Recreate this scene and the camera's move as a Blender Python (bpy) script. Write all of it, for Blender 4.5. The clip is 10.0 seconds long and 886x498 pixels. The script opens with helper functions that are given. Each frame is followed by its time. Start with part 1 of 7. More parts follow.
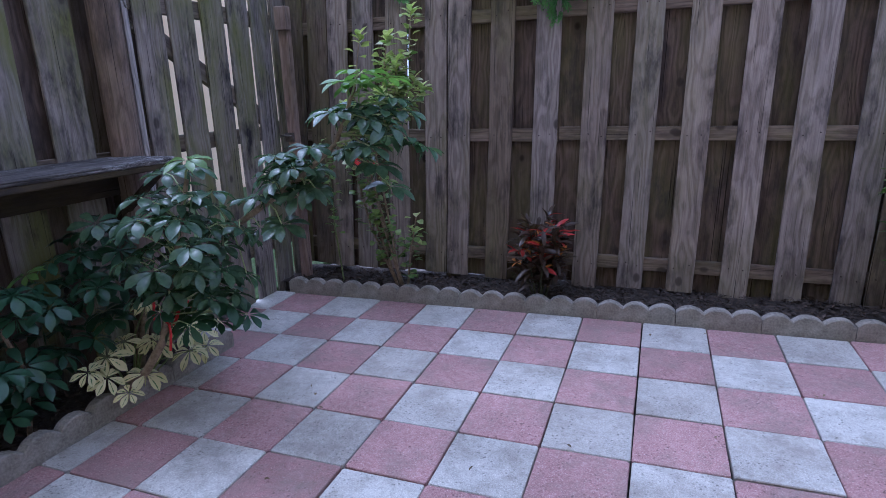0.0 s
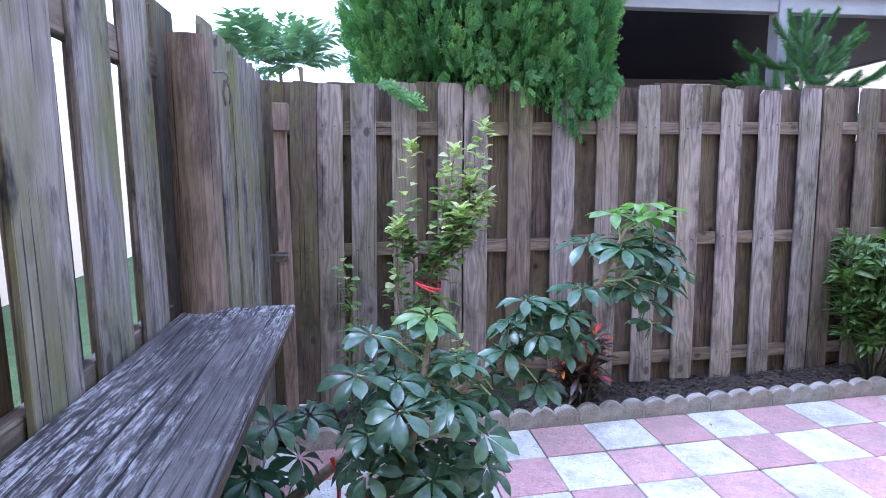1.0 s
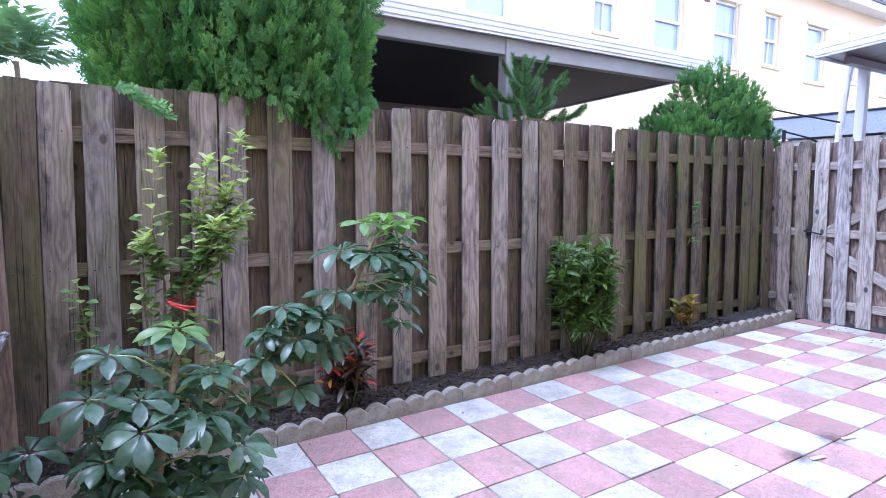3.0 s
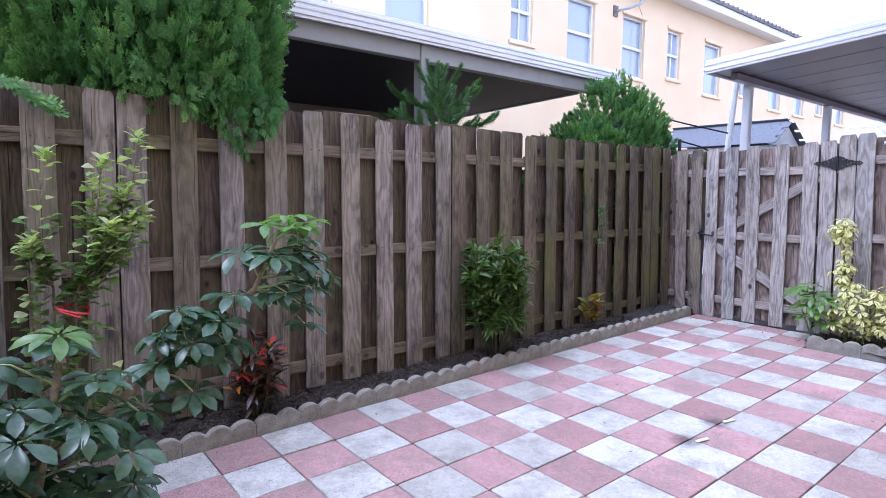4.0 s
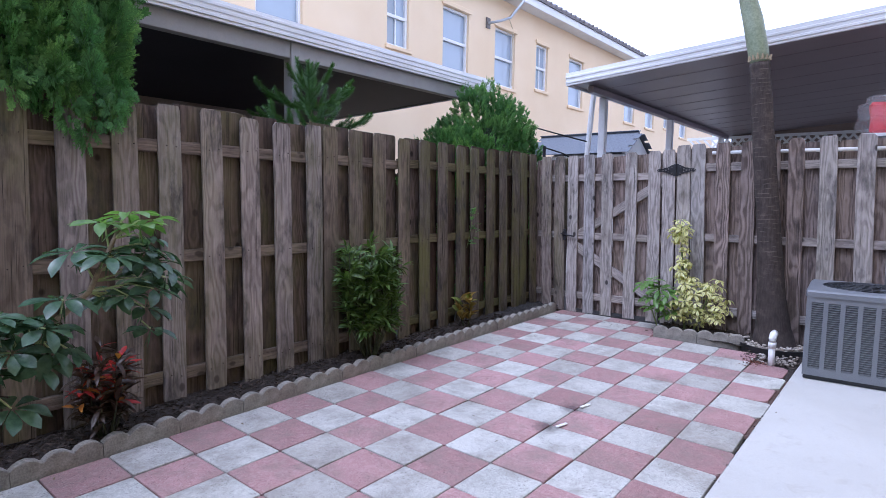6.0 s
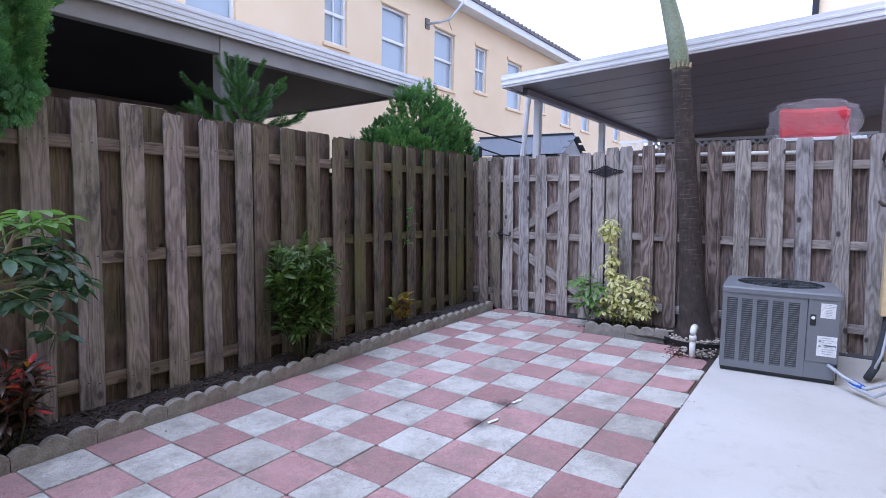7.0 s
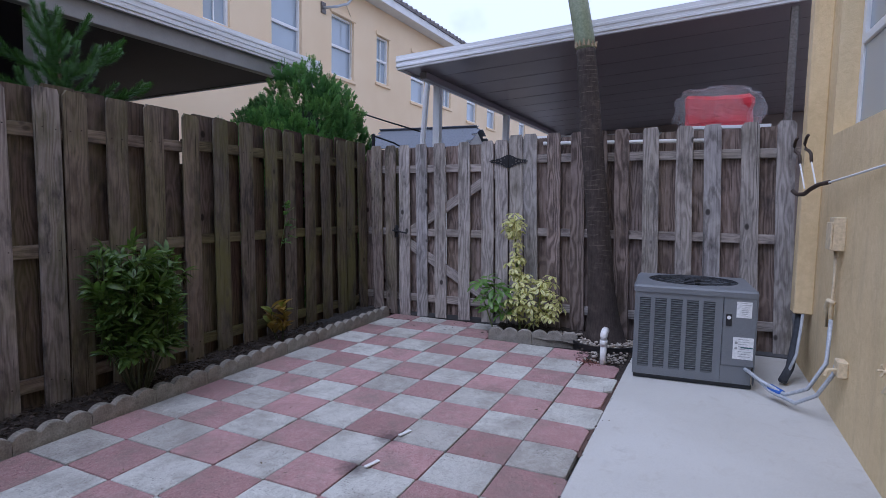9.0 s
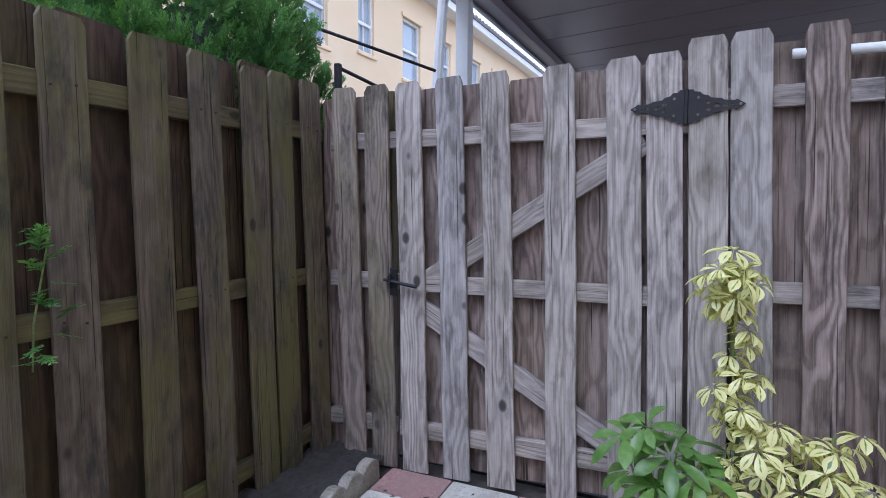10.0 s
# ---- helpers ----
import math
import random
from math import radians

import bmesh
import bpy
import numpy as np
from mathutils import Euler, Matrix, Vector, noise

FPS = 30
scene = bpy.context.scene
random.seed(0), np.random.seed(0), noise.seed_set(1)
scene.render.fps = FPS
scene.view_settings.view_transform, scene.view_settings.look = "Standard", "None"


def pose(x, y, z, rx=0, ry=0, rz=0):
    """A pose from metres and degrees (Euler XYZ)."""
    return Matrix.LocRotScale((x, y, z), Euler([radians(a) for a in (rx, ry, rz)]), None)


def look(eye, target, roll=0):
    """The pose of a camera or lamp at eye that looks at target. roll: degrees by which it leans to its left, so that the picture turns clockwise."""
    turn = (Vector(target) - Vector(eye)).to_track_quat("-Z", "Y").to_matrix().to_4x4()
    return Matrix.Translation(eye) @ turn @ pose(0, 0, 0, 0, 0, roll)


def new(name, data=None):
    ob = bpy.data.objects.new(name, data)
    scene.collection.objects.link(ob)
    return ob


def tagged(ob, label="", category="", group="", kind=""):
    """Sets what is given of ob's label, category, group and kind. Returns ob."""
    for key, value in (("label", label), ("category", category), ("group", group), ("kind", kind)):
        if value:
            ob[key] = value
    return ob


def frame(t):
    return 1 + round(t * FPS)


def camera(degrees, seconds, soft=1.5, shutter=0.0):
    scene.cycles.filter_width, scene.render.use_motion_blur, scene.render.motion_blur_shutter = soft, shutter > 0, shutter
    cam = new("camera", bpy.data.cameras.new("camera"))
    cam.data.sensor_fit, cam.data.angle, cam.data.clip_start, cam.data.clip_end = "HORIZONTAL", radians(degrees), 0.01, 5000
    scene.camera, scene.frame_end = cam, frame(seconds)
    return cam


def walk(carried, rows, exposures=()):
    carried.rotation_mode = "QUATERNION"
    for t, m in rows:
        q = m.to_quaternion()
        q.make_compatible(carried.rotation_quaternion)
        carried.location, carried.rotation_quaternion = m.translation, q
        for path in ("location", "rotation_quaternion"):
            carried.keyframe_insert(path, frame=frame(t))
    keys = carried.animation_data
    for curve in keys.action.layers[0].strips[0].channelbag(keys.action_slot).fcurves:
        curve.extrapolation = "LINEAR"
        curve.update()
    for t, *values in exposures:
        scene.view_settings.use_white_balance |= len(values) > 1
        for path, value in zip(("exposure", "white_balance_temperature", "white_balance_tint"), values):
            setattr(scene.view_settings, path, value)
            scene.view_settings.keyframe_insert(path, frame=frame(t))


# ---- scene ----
cam = camera(75.5, 10.0, soft=0.5)
PATH = [
    (0, (0.931, -2.971, 1.218), (0.250, -1.168, 0.687), -1.6),
    (0.5, (-0.361, -2.844, 1.228), (-0.578, -0.895, 0.838), -1.1),
    (1, (-0.887, -2.843, 1.402), (-0.594, -0.884, 1.126), -0.5),
    (1.5, (-0.864, -2.896, 1.397), (-0.335, -0.984, 1.141), -0.2),
    (2, (-0.85, -2.92, 1.392), (-0.141, -1.066, 1.147), 0.1),
    (2.5, (-0.867, -2.921, 1.382), (0.018, -1.142, 1.158), 0.2),
    (4, (-0.823, -3.045, 1.378), (0.416, -1.487, 1.179), 0.7),
    (4.5, (-0.803, -3.043, 1.346), (0.529, -1.563, 1.164), 0.7),
    (5, (-0.796, -3.086, 1.37), (0.606, -1.672, 1.18), 0.9),
    (5.5, (-0.786, -3.092, 1.356), (0.681, -1.746, 1.173), 1.0),
    (7, (-0.742, -3.17, 1.351), (0.907, -2.051, 1.179), 1.2),
    (7.5, (-0.72, -3.19, 1.342), (0.986, -2.161, 1.176), 1.3),
    (8, (-0.711, -3.204, 1.335), (1.043, -2.256, 1.174), 1.3),
    (8.5, (-0.673, -3.197, 1.326), (1.109, -2.303, 1.168), 1.3),
    (8.8, (-0.433, -3.151, 1.288), (1.348, -2.256, 1.121), 0.7),
    (9, (-0.057, -2.981, 1.289), (1.745, -2.129, 1.122), 1.1),
    (9.5, (1.366, -2.22, 1.323), (3.171, -1.377, 1.144), 1.1),
    (10, (2.862, -1.262, 1.335), (4.679, -0.442, 1.166), 0.3),
]
EXPOSURES = [(0, 0.17, 4650, 25), (0.6, 0.85, 4650, 24), (1.0, 1.5, 4600, 24), (1.6, 1.65, 4680, 24), (2.5, 1.49, 4800, 24), (4.5, 0.63, 5120, 24), (5.5, 0.37, 5090, 23), (7.0, 0.28, 5050, 22), (8.0, 0.0, 5080, 21), (8.5, -0.17, 5100, 20), (9.0, -0.45, 5100, 21), (9.5, 0.0, 5100, 21), (10.0, 0.35, 5150, 17)]
walk(cam, [(t, look(eye, target, roll)) for t, eye, target, roll in PATH], EXPOSURES)

# ---- world and light ----
world = bpy.data.worlds.new("world")
scene.world = world
world.use_nodes = True
wt = world.node_tree
wt.nodes.clear()
SUN_EL, SUN_ROT = radians(61), radians(290)
sky = wt.nodes.new("ShaderNodeTexSky")
sky.sky_type = "NISHITA"
sky.sun_disc = False
sky.sun_elevation, sky.sun_rotation = SUN_EL, SUN_ROT
wco = wt.nodes.new("ShaderNodeTexCoord")
wno = wt.nodes.new("ShaderNodeTexNoise")
wno.inputs["Scale"].default_value, wno.inputs["Detail"].default_value = 2.2, 6.0
wra = wt.nodes.new("ShaderNodeValToRGB")
wra.color_ramp.elements[0].position, wra.color_ramp.elements[1].position = 0.30, 0.46
wmi = wt.nodes.new("ShaderNodeMix")
wmi.data_type = "RGBA"
wmi.inputs[7].default_value = (13.5, 14.0, 15.2, 1)
wbg = wt.nodes.new("ShaderNodeBackground")
wbg.inputs["Strength"].default_value = 0.1
wou = wt.nodes.new("ShaderNodeOutputWorld")
wt.links.new(wco.outputs["Generated"], wno.inputs["Vector"])
wt.links.new(wno.outputs["Fac"], wra.inputs["Fac"])
wt.links.new(wra.outputs["Color"], wmi.inputs[0])
wt.links.new(sky.outputs["Color"], wmi.inputs[6])
wt.links.new(wmi.outputs[2], wbg.inputs["Color"])
wt.links.new(wbg.outputs["Background"], wou.inputs["Surface"])

sun_data = bpy.data.lights.new("sun", "SUN")
sun_data.energy, sun_data.angle, sun_data.color = 1.6, radians(30), (1.0, 0.97, 0.93)
sun = new("sun", sun_data)
sun.matrix_world = look((-11, 4, 21), (0, 0, 0))

# ---- materials ----
def mat_new(name):
    m = bpy.data.materials.new(name)
    m.use_nodes = True
    return m, m.node_tree, m.node_tree.nodes["Principled BSDF"]


def add_node(t, kind, **sets):
    n = t.nodes.new("ShaderNode" + kind)
    for k, v in sets.items():
        n.inputs[k].default_value = v
    return n


def ramp(t, fac, stops):
    r = t.nodes.new("ShaderNodeValToRGB")
    e = r.color_ramp.elements
    while len(e) < len(stops):
        e.new(0.5)
    for el, (p, c) in zip(e, stops):
        el.position = p
        el.color = (*c, 1) if len(c) == 3 else c
    t.links.new(fac, r.inputs["Fac"])
    return r.outputs["Color"]


def mix(t, fac, a, b, blend="MIX"):
    m = t.nodes.new("ShaderNodeMix")
    m.data_type, m.blend_type = "RGBA", blend
    for sock, v in ((m.inputs[0], fac), (m.inputs[6], a), (m.inputs[7], b)):
        if isinstance(v, (int, float)):
            sock.default_value = v
        elif isinstance(v, tuple):
            sock.default_value = (*v, 1)
        else:
            t.links.new(v, sock)
    return m.outputs[2]


def math_node(t, op, a, b=0.0):
    m = t.nodes.new("ShaderNodeMath")
    m.operation = op
    for sock, v in ((m.inputs[0], a), (m.inputs[1], b)):
        if isinstance(v, (int, float)):
            sock.default_value = v
        else:
            t.links.new(v, sock)
    return m.outputs[0]


def coords(t, stretch=(1, 1, 1), space="Object", shift=True):
    """Texture coordinates in metres, moved by each object's own random number."""
    co = t.nodes.new("ShaderNodeTexCoord").outputs[space]
    if shift:
        rnd = t.nodes.new("ShaderNodeObjectInfo").outputs["Random"]
        comb = t.nodes.new("ShaderNodeCombineXYZ")
        t.links.new(math_node(t, "MULTIPLY", rnd, 37.0), comb.inputs[0])
        t.links.new(math_node(t, "MULTIPLY", rnd, 91.0), comb.inputs[2])
        add = t.nodes.new("ShaderNodeVectorMath")
        add.operation = "ADD"
        t.links.new(co, add.inputs[0])
        t.links.new(comb.outputs[0], add.inputs[1])
        co = add.outputs[0]
    mp = t.nodes.new("ShaderNodeMapping")
    mp.inputs["Scale"].default_value = stretch
    t.links.new(co, mp.inputs["Vector"])
    return mp.outputs["Vector"]


def noise_tex(t, vec, scale, detail=4.0, rough=0.55, distort=0.0):
    n = add_node(t, "TexNoise", Scale=scale, Detail=detail, Roughness=rough, Distortion=distort)
    t.links.new(vec, n.inputs["Vector"])
    return n.outputs["Fac"]


def bump(t, b, height, strength, distance):
    n = add_node(t, "Bump", Strength=strength, Distance=distance)
    t.links.new(height, n.inputs["Height"])
    t.links.new(n.outputs["Normal"], b.inputs["Normal"])


def plain(name, c1, c2, scale=8.0, rough=0.6, metal=0.0, relief=0.2, dist=0.003, fine=60.0, shift=False, grain=0.35):
    """A two-scale mottled surface."""
    m, t, b = mat_new(name)
    v = coords(t, shift=shift)
    big, small = noise_tex(t, v, scale), noise_tex(t, v, fine, 3)
    col = ramp(t, big, [(0.3, c1), (0.7, c2)])
    col = mix(t, grain, col, ramp(t, small, [(0.3, tuple(0.55 * c for c in c1)), (0.7, tuple(min(1.0, 1.25 * c) for c in c2))]))
    t.links.new(col, b.inputs["Base Color"])
    b.inputs["Roughness"].default_value, b.inputs["Metallic"].default_value = rough, metal
    bump(t, b, small, relief, dist)
    return m


def timber(name, light, mid, dark, algae=0.0, knots=0.8, rough=0.85, axis=2, lichen=0.0, figure=0.34, stain=0.6, moss=(0.14, 0.14, 0.045)):
    """Weathered sawn softwood: fine grain along one local axis, cathedral figure, knots, streaks, green algae."""
    m, t, b = mat_new(name)

    def along(k, short):
        st = [k, k, k]
        st[axis] = short
        return coords(t, tuple(st))

    grain = noise_tex(t, along(85.0, 1.3), 1.0, 5, 0.6, 0.15)
    fine = noise_tex(t, along(240.0, 6.0), 1.0, 3)
    streak = noise_tex(t, along(17.0, 0.7), 1.0, 4, 0.6, 0.3)
    blot = noise_tex(t, along(7.0, 3.0), 1.0, 5, 0.65)
    # growth rings bend round the knots
    vo = add_node(t, "TexVoronoi", Scale=1.0)
    t.links.new(along(7.0, 4.6), vo.inputs["Vector"])
    heart = noise_tex(t, along(9.0, 0.55), 1.0, 1, 0.4, 0.0)
    ringv = math_node(t, "ADD", math_node(t, "MULTIPLY", vo.outputs["Distance"], 1.6), math_node(t, "MULTIPLY", heart, 11.0))
    rings = math_node(t, "SINE", math_node(t, "MULTIPLY", ringv, 6.3))
    rings = math_node(t, "ADD", math_node(t, "MULTIPLY", rings, 0.5), 0.5)
    col = ramp(t, streak, [(0.25, tuple(0.55 * x + 0.45 * y for x, y in zip(mid, dark))), (0.5, mid), (0.75, light)])
    col = mix(t, figure, col, ramp(t, rings, [(0.0, tuple(0.75 * c for c in dark)), (0.22, dark), (0.45, mid), (1.0, light)]))
    col = mix(t, 0.17, col, ramp(t, grain, [(0.36, dark), (0.5, mid), (0.62, light)]))
    col = mix(t, 0.15, col, ramp(t, fine, [(0.36, tuple(0.4 * c for c in dark)), (0.62, tuple(min(1, 1.2 * c) for c in light))]))
    col = mix(t, 0.75, col, ramp(t, blot, [(0.27, (0.27, 0.25, 0.24)), (0.46, (0.82, 0.81, 0.81)), (0.70, (1.24, 1.22, 1.20))]), "MULTIPLY")
    rnd = t.nodes.new("ShaderNodeObjectInfo").outputs["Random"]
    col = mix(t, 0.9, col, ramp(t, rnd, [(0.0, (0.76, 0.72, 0.68)), (0.25, (1.0, 0.95, 0.90)), (0.5, (0.86, 0.86, 0.88)), (0.75, (1.10, 1.05, 1.02)), (1.0, (0.90, 0.84, 0.78))]), "MULTIPLY")
    if algae:
        ag = noise_tex(t, along(3.2, 1.0), 1.0, 5, 0.65)
        edge = math_node(t, "MULTIPLY", ramp(t, ag, [(0.44, (0, 0, 0)), (0.62, (1, 1, 1))]), algae)
        col = mix(t, edge, col, moss)
        bk = noise_tex(t, along(4.0, 1.3), 1.7, 5, 0.7)
        col = mix(t, math_node(t, "MULTIPLY", ramp(t, bk, [(0.52, (0, 0, 0)), (0.66, (1, 1, 1))]), stain), col, (0.030, 0.028, 0.032))
    if lichen:
        li = noise_tex(t, along(95.0, 17.0), 1.0, 8, 0.85)
        edge = math_node(t, "MULTIPLY", ramp(t, li, [(0.50, (0, 0, 0)), (0.545, (1, 1, 1))]), lichen)
        big = ramp(t, noise_tex(t, along(6.0, 2.0), 1.0, 3), [(0.40, (0.06, 0.06, 0.06)), (0.60, (1, 1, 1))])
        col = mix(t, mix(t, 1.0, edge, big, "MULTIPLY"), col, (0.58, 0.57, 0.57))
        gr = noise_tex(t, along(120.0, 2.2), 1.0, 6, 0.7)
        col = mix(t, ramp(t, gr, [(0.40, (0.9, 0.9, 0.9)), (0.47, (0, 0, 0))]), col, (0.008, 0.007, 0.007))
    crack = noise_tex(t, along(120.0, 1.0), 1.0, 2, 0.5, 0.1)
    col = mix(t, ramp(t, crack, [(0.30, (0.85, 0.85, 0.85)), (0.35, (0, 0, 0))]), col, tuple(0.25 * c for c in dark))
    some = t.nodes.new("ShaderNodeSeparateColor")
    t.links.new(vo.outputs["Color"], some.inputs[0])
    knots = math_node(t, "MULTIPLY", ramp(t, some.outputs[0], [(0.40, (0, 0, 0)), (0.46, (1, 1, 1))]), knots)
    halo = ramp(t, vo.outputs["Distance"], [(0.20, (1, 1, 1)), (0.36, (0, 0, 0))])
    col = mix(t, math_node(t, "MULTIPLY", halo, math_node(t, "MULTIPLY", knots, 0.45)), col, tuple(0.5 * x + 0.5 * y for x, y in zip(mid, dark)))
    kn = ramp(t, vo.outputs["Distance"], [(0.07, (0.95, 0.95, 0.95)), (0.105, (0.8, 0.8, 0.8)), (0.15, (0, 0, 0))])
    col = mix(t, math_node(t, "MULTIPLY", kn, knots), col, tuple(0.45 * c for c in dark))
    t.links.new(col, b.inputs["Base Color"])
    b.inputs["Roughness"].default_value = rough
    b.inputs["Specular IOR Level"].default_value = 0.25
    h = math_node(t, "ADD", math_node(t, "ADD", math_node(t, "MULTIPLY", grain, 1.0), math_node(t, "MULTIPLY", fine, 0.6)), math_node(t, "MINIMUM", math_node(t, "MULTIPLY", crack, 3.0), 1.1))
    bump(t, b, h, 0.8, 0.005)
    return m


M_WOOD = timber("weathered_pine", (0.44, 0.395, 0.365), (0.30, 0.262, 0.238), (0.105, 0.086, 0.075), algae=0.4, stain=0.75, figure=0.42)
M_WOOD_M = timber("damp_pine", (0.26, 0.22, 0.18), (0.175, 0.145, 0.115), (0.07, 0.056, 0.042), algae=0.5)
M_WOOD_A = timber("algae_green_pine", (0.215, 0.186, 0.148), (0.135, 0.114, 0.090), (0.044, 0.036, 0.029), algae=0.8, stain=0.8, moss=(0.125, 0.118, 0.038))
# rear boards: browner sheltered wood, deepened by the shade behind the front boards
M_WOOD_B = timber("sheltered_shaded_pine", (0.190, 0.150, 0.126), (0.112, 0.085, 0.069), (0.034, 0.025, 0.020), algae=0.4, knots=1.0, figure=0.45)
# deeper copy for the corner end, with more of that shade in the colour
M_WOOD_DK = timber("shaded_rear_pine", (0.115, 0.080, 0.062), (0.066, 0.043, 0.032), (0.022, 0.015, 0.012), algae=0.25, knots=1.0, figure=0.45)
M_WOOD_GATE = timber("silvered_pine", (0.60, 0.58, 0.57), (0.41, 0.39, 0.38), (0.11, 0.098, 0.093), knots=1.0, algae=0.15, figure=0.40)
M_WOOD_RED = timber("reddish_pine", (0.40, 0.345, 0.325), (0.245, 0.20, 0.182), (0.065, 0.048, 0.042), algae=0.1, figure=0.66)
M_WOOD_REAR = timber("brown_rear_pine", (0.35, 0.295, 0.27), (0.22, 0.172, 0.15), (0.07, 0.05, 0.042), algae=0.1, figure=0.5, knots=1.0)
M_WOOD_L = timber("mossy_pine", (0.43, 0.405, 0.385), (0.265, 0.242, 0.222), (0.085, 0.072, 0.064), algae=0.85, stain=1.0, moss=(0.155, 0.165, 0.050))
M_RAIL = timber("rail_pine", (0.30, 0.255, 0.215), (0.19, 0.155, 0.125), (0.075, 0.056, 0.042), algae=0.45, axis=0)
M_RAIL_G = timber("silvered_rail_pine", (0.52, 0.495, 0.48), (0.34, 0.315, 0.30), (0.095, 0.082, 0.076), algae=0.15, axis=0)
M_RAIL_A = timber("damp_rail_pine", (0.17, 0.145, 0.085), (0.105, 0.088, 0.05), (0.04, 0.032, 0.018), algae=0.6, axis=0)
M_POST = timber("brown_post", (0.40, 0.325, 0.29), (0.28, 0.215, 0.185), (0.11, 0.08, 0.066), algae=0.25, knots=0.4)
M_BENCH = timber("blackened_plank", (0.15, 0.145, 0.145), (0.062, 0.059, 0.06), (0.014, 0.013, 0.013), axis=1, lichen=0.6, rough=0.8, knots=0.3)
M_NAIL = plain("rusted_nail", (0.02, 0.014, 0.012), (0.05, 0.03, 0.022), 30, 0.8)
# under-parts of the shelf: moisture and painted shade in one near-black tone
M_DARKWOOD = timber("dark_board", (0.10, 0.075, 0.055), (0.055, 0.04, 0.03), (0.02, 0.015, 0.012), algae=0.15, axis=1)


def paver_mat(name, c1, c2, speck):
    """Exposed-sand concrete: fine aggregate, stains, pitted relief, soot at two spots."""
    m, t, b = mat_new(name)
    v = coords(t)
    stain, mott = noise_tex(t, v, 5.0, 5, 0.6), noise_tex(t, v, 38.0, 5, 0.7)
    sand = noise_tex(t, v, 210.0, 3, 0.75)
    vo = add_node(t, "TexVoronoi", Scale=120.0)
    t.links.new(v, vo.inputs["Vector"])
    col = ramp(t, stain, [(0.34, tuple(0.86 * c for c in c1)), (0.62, tuple(1.06 * c for c in c2))])
    col = mix(t, 0.45, col, ramp(t, mott, [(0.3, tuple(0.62 * c for c in c1)), (0.55, c2), (0.75, speck)]))
    col = mix(t, 0.42, col, ramp(t, sand, [(0.30, tuple(0.30 * c for c in c1)), (0.5, c2), (0.68, speck)]))
    grit = ramp(t, vo.outputs["Distance"], [(0.10, (1, 1, 1)), (0.24, (0, 0, 0))])
    col = mix(t, math_node(t, "MULTIPLY", grit, 0.7), col, speck)
    # open pits, thicker in some patches
    vp = add_node(t, "TexVoronoi", Scale=62.0)
    t.links.new(v, vp.inputs["Vector"])
    pit = ramp(t, vp.outputs["Distance"], [(0.12, (1, 1, 1)), (0.30, (0, 0, 0))])
    patch = ramp(t, noise_tex(t, v, 9.0, 4, 0.65), [(0.40, (0.10, 0.10, 0.10)), (0.62, (0.85, 0.85, 0.85))])
    pit = math_node(t, "MULTIPLY", pit, patch)
    col = mix(t, pit, col, tuple(0.30 * c for c in c1))
    rnd = t.nodes.new("ShaderNodeObjectInfo").outputs["Random"]
    col = mix(t, 1.0, col, ramp(t, rnd, [(0.0, (0.77, 0.75, 0.73)), (0.3, (0.90, 0.89, 0.88)), (0.7, (0.97, 0.97, 0.96)), (1.0, (1.08, 1.08, 1.08))]), "MULTIPLY")
    pos = t.nodes.new("ShaderNodeNewGeometry").outputs["Position"]
    dirt = noise_tex(t, pos, 4.0, 7, 0.75)
    col = mix(t, math_node(t, "MULTIPLY", ramp(t, dirt, [(0.45, (0, 0, 0)), (0.66, (1, 1, 1))]), 0.62), col, (0.20, 0.172, 0.145))
    for px, py in ((2.10, -1.52), (2.46, -1.50)):
        dv = t.nodes.new("ShaderNodeVectorMath")
        dv.operation = "DISTANCE"
        t.links.new(pos, dv.inputs[0])
        dv.inputs[1].default_value = (px, py, 0.02 * px)
        wob = math_node(t, "ADD", dv.outputs["Value"], math_node(t, "MULTIPLY", math_node(t, "SUBTRACT", mott, 0.5), 0.09))
        col = mix(t, ramp(t, wob, [(0.02, (0.75, 0.75, 0.75)), (0.105, (0, 0, 0))]), col, (0.06, 0.045, 0.045))
    t.links.new(col, b.inputs["Base Color"])
    b.inputs["Roughness"].default_value = 0.9
    h = math_node(t, "SUBTRACT", math_node(t, "ADD", sand, math_node(t, "MULTIPLY", mott, 0.6)), pit)
    bump(t, b, h, 0.6, 0.003)
    return m


def slab_mat():
    """Trowelled concrete: even and pale, with faint cloudy patches, drip stains and fine sand grain."""
    m, t, b = mat_new("slab_concrete")
    v = coords(t, shift=False)
    big, mid, sand = noise_tex(t, v, 1.3, 5, 0.6), noise_tex(t, v, 7.0, 6, 0.7, 0.6), noise_tex(t, v, 170.0, 3, 0.7)
    col = ramp(t, big, [(0.32, (0.475, 0.465, 0.43)), (0.66, (0.57, 0.565, 0.535))])
    col = mix(t, 0.3, col, ramp(t, sand, [(0.3, (0.34, 0.33, 0.30)), (0.55, (0.56, 0.555, 0.525)), (0.75, (0.68, 0.675, 0.65))]))
    col = mix(t, math_node(t, "MULTIPLY", ramp(t, mid, [(0.56, (0, 0, 0)), (0.74, (1, 1, 1))]), 0.45), col, (0.36, 0.33, 0.28))
    col = mix(t, math_node(t, "MULTIPLY", ramp(t, noise_tex(t, v, 2.6, 7, 0.75), [(0.60, (0, 0, 0)), (0.70, (1, 1, 1))]), 0.35), col, (0.30, 0.28, 0.25))
    t.links.new(col, b.inputs["Base Color"])
    b.inputs["Roughness"].default_value = 0.85
    bump(t, b, sand, 0.25, 0.0015)
    return m


